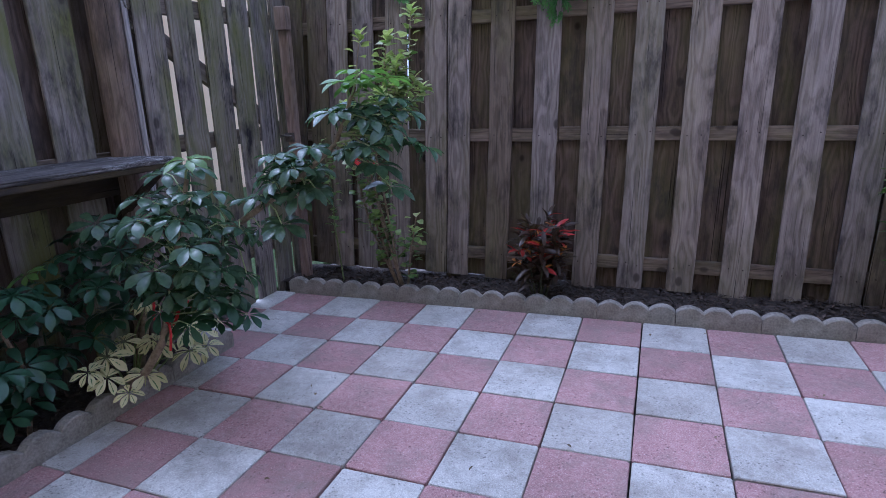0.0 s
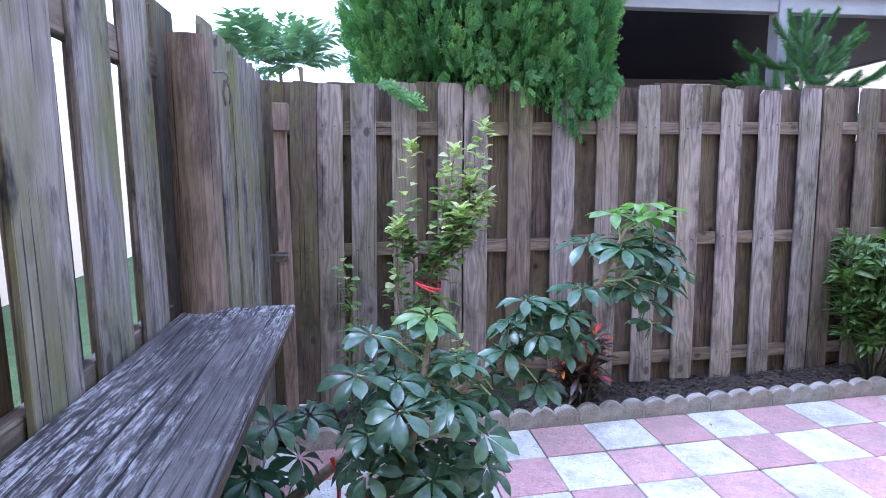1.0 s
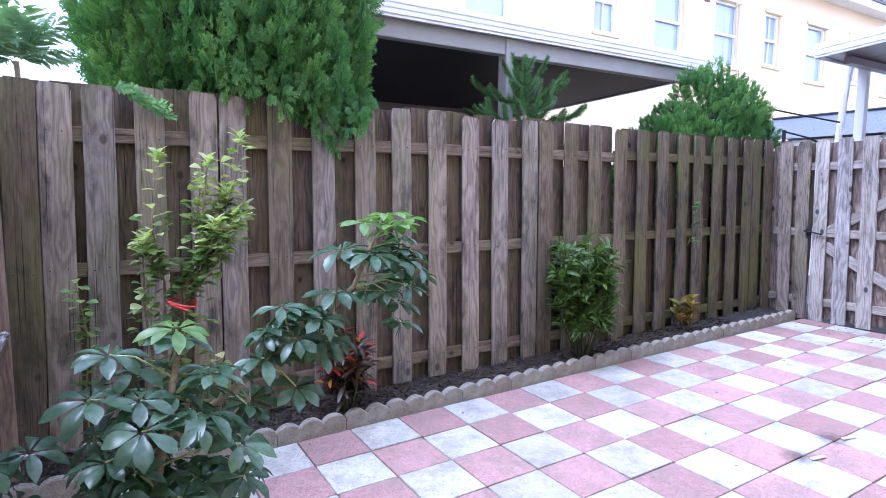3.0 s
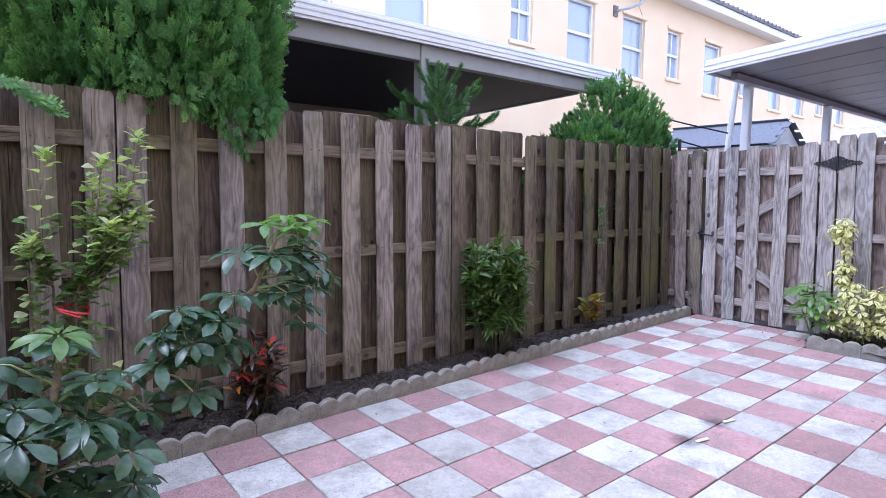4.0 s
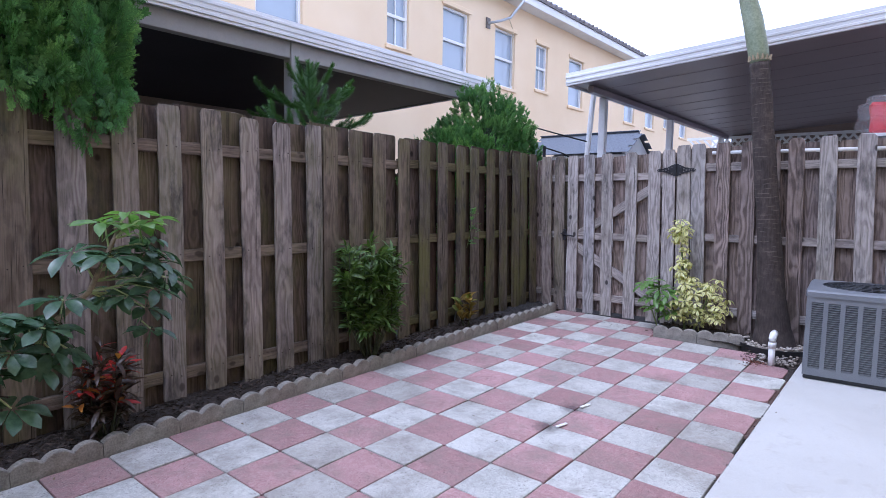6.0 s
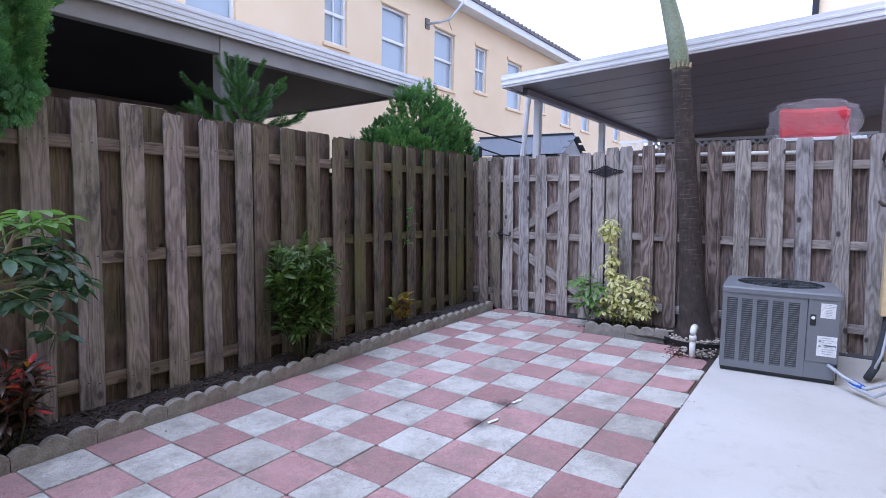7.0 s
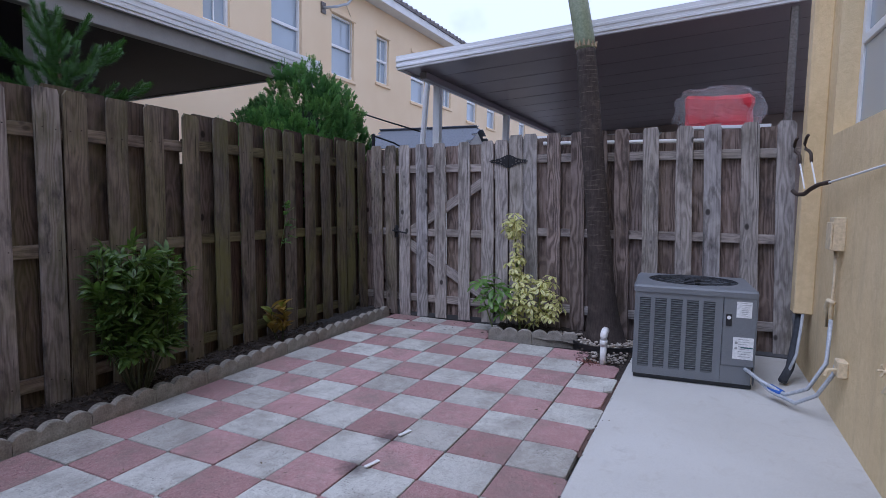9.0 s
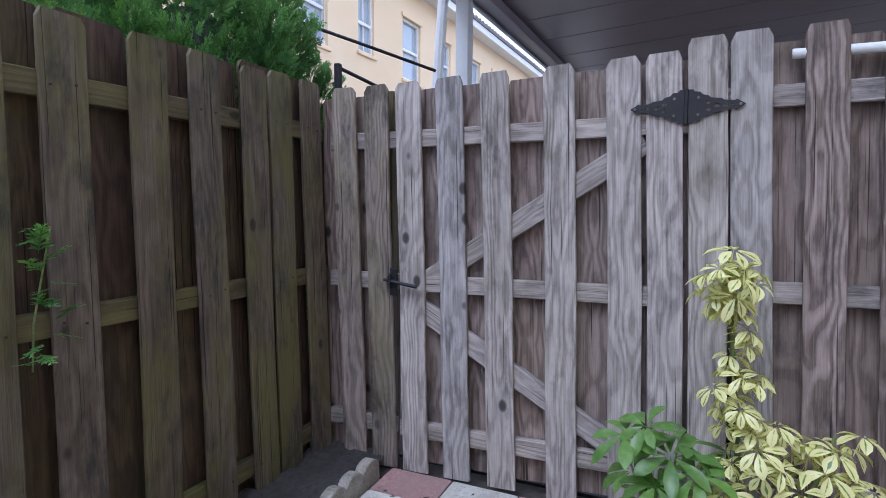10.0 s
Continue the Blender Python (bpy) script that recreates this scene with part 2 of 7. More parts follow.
def stucco_mat():
    """Hand-floated yellow stucco: sandy grain, cloudy repainting, faint runs and small chips."""
    m, t, b = mat_new("yellow_stucco")
    v = coords(t, shift=False)
    cloud_, float_, sand = noise_tex(t, v, 1.6, 6, 0.65), noise_tex(t, v, 22.0, 5, 0.65, 0.8), noise_tex(t, v, 230.0, 3, 0.7)
    runs = noise_tex(t, coords(t, (9, 9, 0.8), shift=False), 1.0, 6, 0.7)
    chips = noise_tex(t, v, 17.0, 7, 0.8)
    col = ramp(t, cloud_, [(0.30, (0.63, 0.475, 0.245)), (0.50, (0.74, 0.575, 0.315)), (0.70, (0.82, 0.655, 0.39))])
    col = mix(t, 0.30, col, ramp(t, float_, [(0.32, (0.54, 0.40, 0.20)), (0.68, (0.88, 0.71, 0.43))]))
    col = mix(t, 0.18, col, ramp(t, sand, [(0.32, (0.36, 0.26, 0.12)), (0.66, (0.92, 0.76, 0.48))]))
    col = mix(t, math_node(t, "MULTIPLY", ramp(t, runs, [(0.52, (0, 0, 0)), (0.74, (1, 1, 1))]), 0.40), col, (0.47, 0.36, 0.21))
    col = mix(t, math_node(t, "MULTIPLY", ramp(t, chips, [(0.70, (0, 0, 0)), (0.74, (1, 1, 1))]), 0.55), col, (0.36, 0.29, 0.21))
    t.links.new(col, b.inputs["Base Color"])
    b.inputs["Roughness"].default_value = 0.9
    bump(t, b, math_node(t, "ADD", math_node(t, "MULTIPLY", float_, 1.6), math_node(t, "MULTIPLY", sand, 0.5)), 0.5, 0.006)
    return m


M_STUCCO = stucco_mat()
M_PAV_R = paver_mat("red_paver_concrete", (0.305, 0.158, 0.156), (0.425, 0.243, 0.238), (0.70, 0.56, 0.55))
M_PAV_W = paver_mat("grey_white_paver_concrete", (0.375, 0.372, 0.338), (0.545, 0.538, 0.497), (0.82, 0.81, 0.77))
M_KERB = plain("edging_concrete", (0.15, 0.14, 0.118), (0.37, 0.345, 0.30), 14, 0.92, relief=0.9, fine=95)
M_SLAB = slab_mat()
M_DARKSLAB = plain("dark_bounce_concrete", (0.055, 0.052, 0.05), (0.09, 0.086, 0.083), 2.0, 0.9)
M_SOIL = plain("dark_mulch_soil", (0.020, 0.016, 0.013), (0.075, 0.058, 0.047), 30, 0.95, relief=1.0, dist=0.02, fine=110)
M_GRAVELBED = plain("grey_crumbled_soil", (0.022, 0.019, 0.017), (0.07, 0.064, 0.06), 40, 0.95, relief=1.0, dist=0.012, fine=150)
M_SAND = plain("joint_sand", (0.018, 0.015, 0.012), (0.05, 0.042, 0.034), 20, 0.95, relief=0.6, dist=0.004)
M_STUCCO_N = plain("pale_orange_stucco", (0.80, 0.61, 0.38), (0.86, 0.68, 0.45), 0.8, 0.9, relief=0.35, dist=0.004, fine=70, grain=0.10)
M_WHITE = plain("white_painted_metal", (0.72, 0.73, 0.75), (0.82, 0.83, 0.85), 3, 0.45, relief=0.05, grain=0.07)
M_WHITEW = plain("white_trim_paint", (0.74, 0.74, 0.72), (0.82, 0.82, 0.80), 5, 0.6, grain=0.07)
M_BEAM = plain("grey_beige_painted_metal", (0.27, 0.262, 0.255), (0.34, 0.332, 0.325), 4, 0.5, relief=0.05, grain=0.07)
# near black and without gloss: the shade under this roof is in the colour
M_SOFFIT_A = plain("shade_dark_ceiling", (0.028, 0.027, 0.033), (0.040, 0.038, 0.046), 1.2, 0.45, relief=0.05)
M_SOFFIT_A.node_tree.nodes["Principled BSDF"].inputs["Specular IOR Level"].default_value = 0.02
M_SOFFIT = plain("brown_metal_ceiling", (0.235, 0.20, 0.215), (0.29, 0.25, 0.265), 1.2, 0.33, relief=0.05, grain=0.1)
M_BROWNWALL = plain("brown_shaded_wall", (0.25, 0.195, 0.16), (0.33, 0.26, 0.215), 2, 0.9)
M_GRASS = plain("lawn", (0.035, 0.07, 0.015), (0.08, 0.13, 0.035), 6, 0.95, relief=1.0, dist=0.03)
M_TILE = plain("grey_roof_tile", (0.13, 0.12, 0.115), (0.22, 0.20, 0.19), 3, 0.85)
M_BLACK = plain("black_iron", (0.008, 0.008, 0.010), (0.016, 0.016, 0.020), 20, 0.6)
M_PVC = plain("white_pvc", (0.72, 0.72, 0.70), (0.80, 0.80, 0.78), 8, 0.4, relief=0.03, grain=0.07)
M_RUST = plain("dull_steel", (0.12, 0.11, 0.10), (0.22, 0.20, 0.18), 40, 0.5, metal=0.8)


def glass_mat(name, tint, rough=0.03):
    m, t, b = mat_new(name)
    b.inputs["Base Color"].default_value = (*tint, 1)
    b.inputs["Roughness"].default_value = rough
    b.inputs["Specular IOR Level"].default_value = 0.9
    return m


M_PANE = glass_mat("curtained_pane", (0.36, 0.42, 0.47))

# ---- builders ----
def gz(x):
    """Height of the paving, which rises gently towards the gate."""
    return 0.02 * x


def part(name, bm, material, parent=None, label="", smooth=False):
    me = bpy.data.meshes.new(name)
    bm.to_mesh(me)
    bm.free()
    if smooth:
        me.shade_smooth()
    return part_of(name, me, material, parent, label)


def part_of(name, me, material=None, parent=None, label=""):
    """One object on a mesh that others may share."""
    if material and not me.materials:
        me.materials.append(material)
    ob = new(name, me)
    ob.parent = parent
    if label:
        ob["label"] = label
    return ob


def thing(name, loc=(0, 0, 0), label="", category="", group="", kind="", rz=0.0):
    ob = new(name)
    ob.empty_display_size = 0.1
    ob.matrix_basis = pose(*loc, 0, 0, rz)
    return tagged(ob, label, category, group, kind)


def bm_box(x0, x1, y0, y1, z0, z1, bevel=0.0, bm=None):
    bm = bm or bmesh.new()
    r = bmesh.ops.create_cube(bm, size=1.0)
    for v in r["verts"]:
        v.co = Vector((x0 + (v.co.x + 0.5) * (x1 - x0), y0 + (v.co.y + 0.5) * (y1 - y0), z0 + (v.co.z + 0.5) * (z1 - z0)))
    if bevel:
        bmesh.ops.bevel(bm, geom=list({e for v in r["verts"] for e in v.link_edges}), offset=bevel, segments=1, affect="EDGES")
    return bm


def bm_prism(poly, depth, bm=None):
    """A flat outline in x and z, made depth thick along +y."""
    bm = bm or bmesh.new()
    a = [bm.verts.new((x, 0, z)) for x, z in poly]
    b = [bm.verts.new((x, depth, z)) for x, z in poly]
    n = len(poly)
    bm.faces.new(a)
    bm.faces.new(b[::-1])
    for i in range(n):
        bm.faces.new((a[(i + 1) % n], a[i], b[i], b[(i + 1) % n]))
    bmesh.ops.recalc_face_normals(bm, faces=bm.faces)
    return bm


def bm_tube(points, radii, sides=8, bm=None, cap=True):
    """A round rod along a line of points."""
    bm = bm or bmesh.new()
    pts = [Vector(p) for p in points]
    rings = []
    for i, p in enumerate(pts):
        d = (pts[min(i + 1, len(pts) - 1)] - pts[max(i - 1, 0)]).normalized()
        s = d.cross(Vector((0, 0, 1)))
        s = s.normalized() if s.length > 1e-4 else Vector((1, 0, 0))
        u = s.cross(d)
        r = radii[i] if isinstance(radii, (list, tuple)) else radii
        rings.append([bm.verts.new(p + r * (math.cos(a) * s + math.sin(a) * u)) for a in [2 * math.pi * k / sides for k in range(sides)]])
    for a, b in zip(rings, rings[1:]):
        for k in range(sides):
            bm.faces.new((a[k], a[(k + 1) % sides], b[(k + 1) % sides], b[k]))
    if cap:
        bm.faces.new(rings[0][::-1])
        bm.faces.new(rings[-1])
    bmesh.ops.recalc_face_normals(bm, faces=bm.faces)
    return bm


# ---- ground ----
M_EARTH = plain("dry_ground", (0.16, 0.145, 0.125), (0.24, 0.22, 0.19), 1.5, 0.95, relief=0.5, dist=0.02)
tagged(part("ground", bm_box(-120, 120, -120, 120, -0.5, -0.14), M_EARTH), "bare open ground round the houses", "ground", kind="structure")
tagged(part("lawn", bm_box(-4.9, -1.55, -9, 14, -0.139, -0.10), M_GRASS), "green mown lawn beyond the side fence", "lawn", kind="structure")


def sloped(bm):
    for v in bm.verts:
        v.co.z += gz(v.co.x)
    return bm


yard = tagged(part("yard_ground", sloped(bm_box(-1.40, 5.25, -3.84, 0.46, -0.3, -0.028)), M_SAND), "bare sandy ground under the paving", "ground", kind="structure")
slab = tagged(part("concrete_slab", sloped(bm_box(-1.40, 5.08, -3.84, -2.450, -0.10, 0.006, 0.006)), M_SLAB), "pale poured concrete patio slab along the house wall", "patio slab", kind="structure")

# ---- fences ----
def picket_mesh(w, h, seed, th=0.016, ear=0.03, bow=0.006):
    """A dog-eared fence board, slightly bowed and worn."""
    rng = random.Random(seed)
    bm = bmesh.new()
    rows = []
    levels = [0.0, 0.25, 0.5, 0.75, 1.0]
    for i, f in enumerate(levels):
        z = f * (h - ear)
        dx, dy = bow * rng.uniform(-0.6, 0.6), bow * rng.uniform(-0.5, 0.5)
        rows.append([(-w / 2 + dx, dy), (w / 2 + dx, dy), (w / 2 + dx, th + dy), (-w / 2 + dx, th + dy), z])
    vs = [[bm.verts.new((p[0], p[1], r[4])) for p in r[:4]] for r in rows]
    e = rng.uniform(0.55, 1.5) * ear
    top = [bm.verts.new((p[0] * (1 - 2 * e / w * 0.55), p[1], h + rng.uniform(-0.004, 0.004))) for p in rows[-1][:4]]
    vs.append(top)
    for a, b in zip(vs, vs[1:]):
        for k in range(4):
            bm.faces.new((a[k], a[(k + 1) % 4], b[(k + 1) % 4], b[k]))
    bm.faces.new(vs[0][::-1])
    bm.faces.new(vs[-1])
    bmesh.ops.recalc_face_normals(bm, faces=bm.faces)
    bmesh.ops.bevel(bm, geom=[ed for ed in bm.edges if abs((ed.verts[0].co - ed.verts[1].co).z) > 0.05], offset=0.0025, segments=1, affect="EDGES")
    me = bpy.data.meshes.new("picket")
    bm.to_mesh(me)
    bm.free()
    return me


def picket_set(w, h, mat, seed, n=5, **kw):
    out = []
    for i in range(n):
        me = picket_mesh(w, h, seed + i, **kw)
        me.materials.append(mat)
        out.append(me)
    return out


rng = random.Random(11)
# back fence, boards on both faces of the rails
YF = 0.382
LEAN_X, LEAN_Y = 1.1, 2.1  # the old boards lean a little along and away, about the middle rail
SWAY_X, SWAY_Y = 0.95 * math.tan(radians(LEAN_X)), 0.95 * math.tan(radians(LEAN_Y))
back = thing("fence", (0, 0, 0), "weathered grey-brown board-on-board wooden fence behind the mulch bed", "fence", "yard fences")
back.matrix_basis = pose(0, YF, 0.95, -LEAN_Y) @ pose(0, -YF, -0.95)
front_set = picket_set(0.14, 1.80, M_WOOD, 100)
green_set = picket_set(0.14, 1.80, M_WOOD_A, 140)
mid_set = picket_set(0.14, 1.80, M_WOOD_M, 160)
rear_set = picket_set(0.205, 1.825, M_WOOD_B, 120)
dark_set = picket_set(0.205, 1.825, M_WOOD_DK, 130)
xs = [-1.36, -1.18, -1.037, -0.855, -0.615, -0.363, -0.215, 0.041, 0.311, 0.585, 0.843, 1.113, 1.383, 1.640, 1.912, 2.062, 2.320, 2.585, 2.877, 3.150, 3.415, 3.690, 3.92, 4.19, 4.445, 4.69, 4.85, 5.07]
for i, x in enumerate(xs):
    ob = part_of("picket", rng.choice(green_set if x > 3.0 or x < -1.3 else mid_set if x > 2.0 or x in (0.041, -1.18) else front_set), None, back)
    ob.matrix_basis = pose(x - SWAY_X, YF + rng.uniform(-0.002, 0.002), 0.075 + rng.uniform(-0.012, 0.012), rng.uniform(-0.2, 0.2), LEAN_X + rng.uniform(-0.3, 0.3), 0)
for a, b in zip(xs, xs[1:] + [5.13]):
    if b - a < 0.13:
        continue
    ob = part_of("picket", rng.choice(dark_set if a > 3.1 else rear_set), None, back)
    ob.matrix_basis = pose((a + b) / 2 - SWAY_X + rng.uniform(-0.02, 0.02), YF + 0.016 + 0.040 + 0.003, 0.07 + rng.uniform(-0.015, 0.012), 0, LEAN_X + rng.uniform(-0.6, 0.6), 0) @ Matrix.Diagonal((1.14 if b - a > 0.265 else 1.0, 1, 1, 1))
for z in (0.19, 0.925, 1.60):
    for x0, x1 in ((-1.45, 0.385), (0.388, 2.84), (2.843, 5.18)):
        ob = part("rail", bm_box(-(x1 - x0) / 2, (x1 - x0) / 2, 0, 0.038, 0, 0.075, 0.003), M_RAIL_A if x0 > 2.5 else M_RAIL, back)
        ob.matrix_basis = pose((x0 + x1) / 2, YF + 0.018, z + rng.uniform(-0.006, 0.006) + 0.005 * x0)
for x in (-0.285, 1.99, 4.53):
    part("post", bm_box(x - 0.045, x + 0.045, YF + 0.06, YF + 0.15, -0.1, 1.80, 0.004), M_WOOD_B, back)

nails = bmesh.new()
for x in xs:
    for z in (0.19, 0.925, 1.60):
        for k in (-1, 1):
            c = Vector((x + SWAY_X * (z - 0.92) / 0.95 + k * 0.035 + rng.uniform(-0.008, 0.008), YF - 0.004, z + 0.035 + 0.005 * x + rng.uniform(-0.015, 0.015)))
            bm_tube([c, c + Vector((0, 0.006, 0))], 0.0035, 6, bm=nails)
tagged(part("nails", nails, M_NAIL, back, "rusted nail heads"), kind="stuff")

# end fence with the gate
XF = 5.12
end = thing("fence", (0, 0, 0), "silver-grey board-on-board wooden fence between the gate and the house", "fence", "yard fences")
end.matrix_basis = pose(XF, 0, 0.95, 0, LEAN_X) @ pose(-XF, 0, -0.95)
gate = thing("gate", (0, 0, 0), "closed silver-grey wooden garden gate with diagonal braces", "gate")
gate.matrix_basis = end.matrix_basis.copy()
gate_set = picket_set(0.125, 1.755, M_WOOD_GATE, 200)
corner_set = picket_set(0.125, 1.755, M_WOOD, 210)
red_set = picket_set(0.125, 1.83, M_WOOD_RED, 220)
grey_set = picket_set(0.13, 1.83, M_WOOD_GATE, 240)
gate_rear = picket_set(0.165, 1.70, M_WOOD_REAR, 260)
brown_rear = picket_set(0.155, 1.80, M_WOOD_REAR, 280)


def end_board(mesh_list, y, z, host, back_face=False, lean=0.25):
    ob = part_of("picket", rng.choice(mesh_list), None, host)
    x = XF + (0.058 if back_face else 0.0) + rng.uniform(-0.002, 0.002)
    ob.matrix_basis = pose(x, y - SWAY_Y, z, 0, 0, -90) @ pose(0, 0, 0, 0, rng.uniform(-lean, lean) - LEAN_Y, 0)


for y in (0.24, 0.077):
    end_board(corner_set, y, 0.10, end)
for y in (-0.085, -0.283, -0.490, -0.752, -1.000, -1.143):
    end_board(gate_set, y, 0.10 + 0.02 * abs(y), gate)
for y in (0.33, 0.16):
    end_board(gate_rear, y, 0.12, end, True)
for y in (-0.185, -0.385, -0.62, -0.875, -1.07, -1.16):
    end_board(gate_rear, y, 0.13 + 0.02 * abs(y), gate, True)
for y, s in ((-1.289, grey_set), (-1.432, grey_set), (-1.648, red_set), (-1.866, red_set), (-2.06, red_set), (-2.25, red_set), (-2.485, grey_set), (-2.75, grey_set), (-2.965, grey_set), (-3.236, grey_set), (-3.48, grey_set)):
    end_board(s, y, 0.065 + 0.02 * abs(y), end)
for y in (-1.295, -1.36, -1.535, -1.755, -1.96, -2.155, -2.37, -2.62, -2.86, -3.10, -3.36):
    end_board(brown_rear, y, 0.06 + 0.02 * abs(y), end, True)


def end_rail(y0, y1, z0, z1, host, h=0.075):
    ob = part("rail", bm_box(-abs(y1 - y0) / 2, abs(y1 - y0) / 2, 0, 0.038, 0, h, 0.003), M_RAIL_G, host)
    ob.matrix_basis = pose(XF + 0.018, (y0 + y1) / 2, (z0 + z1) / 2, 0, 0, -90) @ pose(0, 0, 0, 0, math.degrees(math.atan2(z1 - z0, y0 - y1)) * (-1), 0)


for z in (0.25, 0.925, 1.57):
    end_rail(-0.025, -1.215, z, z + 0.015, gate)
    end_rail(0.36, 0.0, z, z, end)
for z in (0.28, 0.98, 1.66):
    end_rail(-1.235, -3.58, z, z + 0.02, end)


def brace(y0, z0, y1, z1):
    L = math.hypot(y1 - y0, z1 - z0)
    ob = part("brace", bm_box(0, L, 0, 0.036, -0.045, 0.045, 0.003), M_RAIL_G, gate)
    ob.matrix_basis = pose(XF + 0.0195, y0, z0, 0, 0, -90) @ pose(0, 0, 0, 0, -math.degrees(math.atan2(z1 - z0, y0 - y1)), 0)


brace(-0.08, 0.90 + 0.03, -1.06, 1.56)
brace(-0.10, 0.86, -1.06, 0.32)
for y in (0.10, -1.36):
    part("post", bm_box(XF + 0.08, XF + 0.17, y - 0.045, y + 0.045, -0.1, 1.84, 0.004), M_WOOD_B, end)

# fence along the neighbour's lawn
XL = -1.45
left = thing("fence", (0, 0, 0), "mossy grey wooden fence with gaps behind the plank shelf", "fence", "yard fences")
lset = picket_set(0.185, 2.03, M_WOOD_L, 300)
lrear = picket_set(0.224, 2.01, M_WOOD_B, 310)
for k in range(9):
    ob = part_of("picket", rng.choice(lset), None, left)
    ob.matrix_basis = pose(XL, -1.155 - 0.283 * k, -0.06, 0, 0, 90) @ pose(0, 0, 0, 0, rng.uniform(-0.6, 0.6), 0)
for k in range(-1, 9):
    ob = part_of("picket", rng.choice(lrear), None, left)
    ob.matrix_basis = pose(XL - 0.058, -1.0135 - 0.283 * k + rng.uniform(-0.012, 0.010), -0.06, 0, 0, 90) @ pose(0, 0, 0, 0, rng.uniform(-0.6, 0.6), 0)
for z in (0.19, 0.90, 1.68):
    ob = part("rail", bm_box(-1.40, 1.40, 0, 0.038, 0, 0.085, 0.003), M_RAIL, left)
    ob.matrix_basis = pose(XL - 0.018, -2.36, z, 0, 0, 90)
log = bm_tube([(0, 0, -0.1), (0, 0, 0.8), (0, 0, 1.80)], [0.070, 0.068, 0.066], 20)
lpost = part("post", log, M_POST, left, "brown half-round post", smooth=False)
lpost.data.shade_smooth()
lpost.data.set_sharp_from_angle(angle=radians(40))
lpost.matrix_basis = pose(-1.374, -0.972, 0)
part("jamb", bm_box(-1.415, -1.345, -0.895, -0.865, -0.05, 1.74, 0.004), M_WOOD_GATE, left, "pale weathered jamb strip")

XG = -1.37
side_gate = thing("gate", (0, 0, 0), "narrow mossy grey wooden side gate, closed", "gate")
sset = picket_set(0.170, 1.965, M_WOOD_L, 330)
for y in (-0.74, -0.53, -0.31, -0.10, 0.11, 0.31):
    ob = part_of("picket", rng.choice(sset), None, side_gate)
    ob.matrix_basis = pose(XG, y + rng.uniform(-0.008, 0.008), -0.06, 0, 0, 90) @ pose(0, 0, 0, 0, rng.uniform(-0.4, 0.4), 0)
for z in (0.25, 0.95, 1.62):
    ob = part("rail", bm_box(-0.61, 0.61, 0, 0.038, 0, 0.085, 0.003), M_RAIL, side_gate)
    ob.matrix_basis = pose(XG - 0.018, -0.215, z, 0, 0, 90)
ob = part("brace", bm_box(0, 1.16, 0, 0.034, -0.045, 0.045, 0.003), M_RAIL, side_gate)
ob.matrix_basis = pose(XG - 0.0195, -0.80, 1.575, 0, 0, 90) @ pose(0, 0, 0, 0, math.degrees(math.atan2(0.56, 1.02)), 0)
stop = thing("gate_stop_post", (-1.262, 0.17, 0), "brown wooden gate stop board with a small block on top", "post")
part("board", bm_box(-0.032, 0.032, 0.0, 0.05, -0.03, 1.62, 0.003), M_POST, stop)
part("block", bm_box(-0.03, 0.05, -0.03, 0.03, 1.60, 1.735, 0.004), M_POST, stop)

# shelf
shelf = thing("plank_shelf", (0, 0, 0), "thick blackened weathered plank shelf fixed along the fence", "shelf")
top_bm = bm_box(-0.17, 0.17, -1.26, 1.26, 0.026, 0.05, 0.006)
ob = part("plank", top_bm, M_BENCH, shelf)
ob.matrix_basis = pose(-1.265, -2.225, 0.92)
# the plank's lower half as its own board, to hold the darker colour
ob = part("under_board", bm_box(-0.168, 0.166, -1.26, 1.257, 0.0, 0.0255, 0.005), M_DARKWOOD, shelf, "near-black lower half of the plank, moist and darkened for shade")
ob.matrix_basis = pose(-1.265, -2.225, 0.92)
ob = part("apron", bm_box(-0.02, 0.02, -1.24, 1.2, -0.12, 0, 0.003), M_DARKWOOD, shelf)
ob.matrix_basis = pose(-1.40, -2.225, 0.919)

# ---- houses ----
# the house wall stands slightly askew to the paving
WALL = pose(4.6, -3.62, 0, 0, 0, 2.3) @ pose(-4.6, 3.60, 0)
WX0, WX1, WZ0, WZ1 = 3.04, 4.33, 1.755, 3.15
wall_s = tagged(thing("wall_house"), "yellow stucco house wall", "wall", kind="structure")
part("wall_panel", bm_box(-6, 5.18, -3.85, -3.60, -0.3, WZ0), M_STUCCO, wall_s)
part("wall_panel", bm_box(-6, 5.18, -3.85, -3.60, WZ1, 6.0), M_STUCCO, wall_s)
part("wall_panel", bm_box(-6, WX0, -3.85, -3.60, WZ0, WZ1), M_STUCCO, wall_s)
part("wall_panel", bm_box(WX1, 5.18, -3.85, -3.60, WZ0, WZ1), M_STUCCO, wall_s)
win = tagged(thing("window_1"), "white-framed sash window set in a stucco reveal", "window", kind="structure")
for x0, x1, z0, z1 in ((WX1 - 0.06, WX1, WZ0, WZ1), (WX0, WX0 + 0.06, WZ0, WZ1), (WX0 + 0.06, WX1 - 0.06, WZ0, WZ0 + 0.05), (WX0 + 0.06, WX1 - 0.06, WZ1 - 0.06, WZ1)):
    part("window_frame", bm_box(x0, x1, -3.76, -3.715, z0, z1, 0.004), M_WHITEW, win)
part("meeting_rail", bm_box(WX0 + 0.06, WX1 - 0.06, -3.755, -3.708, 2.29, 2.345, 0.004), M_WHITEW, win)
part("pane", bm_box(WX0 + 0.06, WX1 - 0.06, -3.745, -3.740, 2.345, WZ1 - 0.06), M_PANE, win)
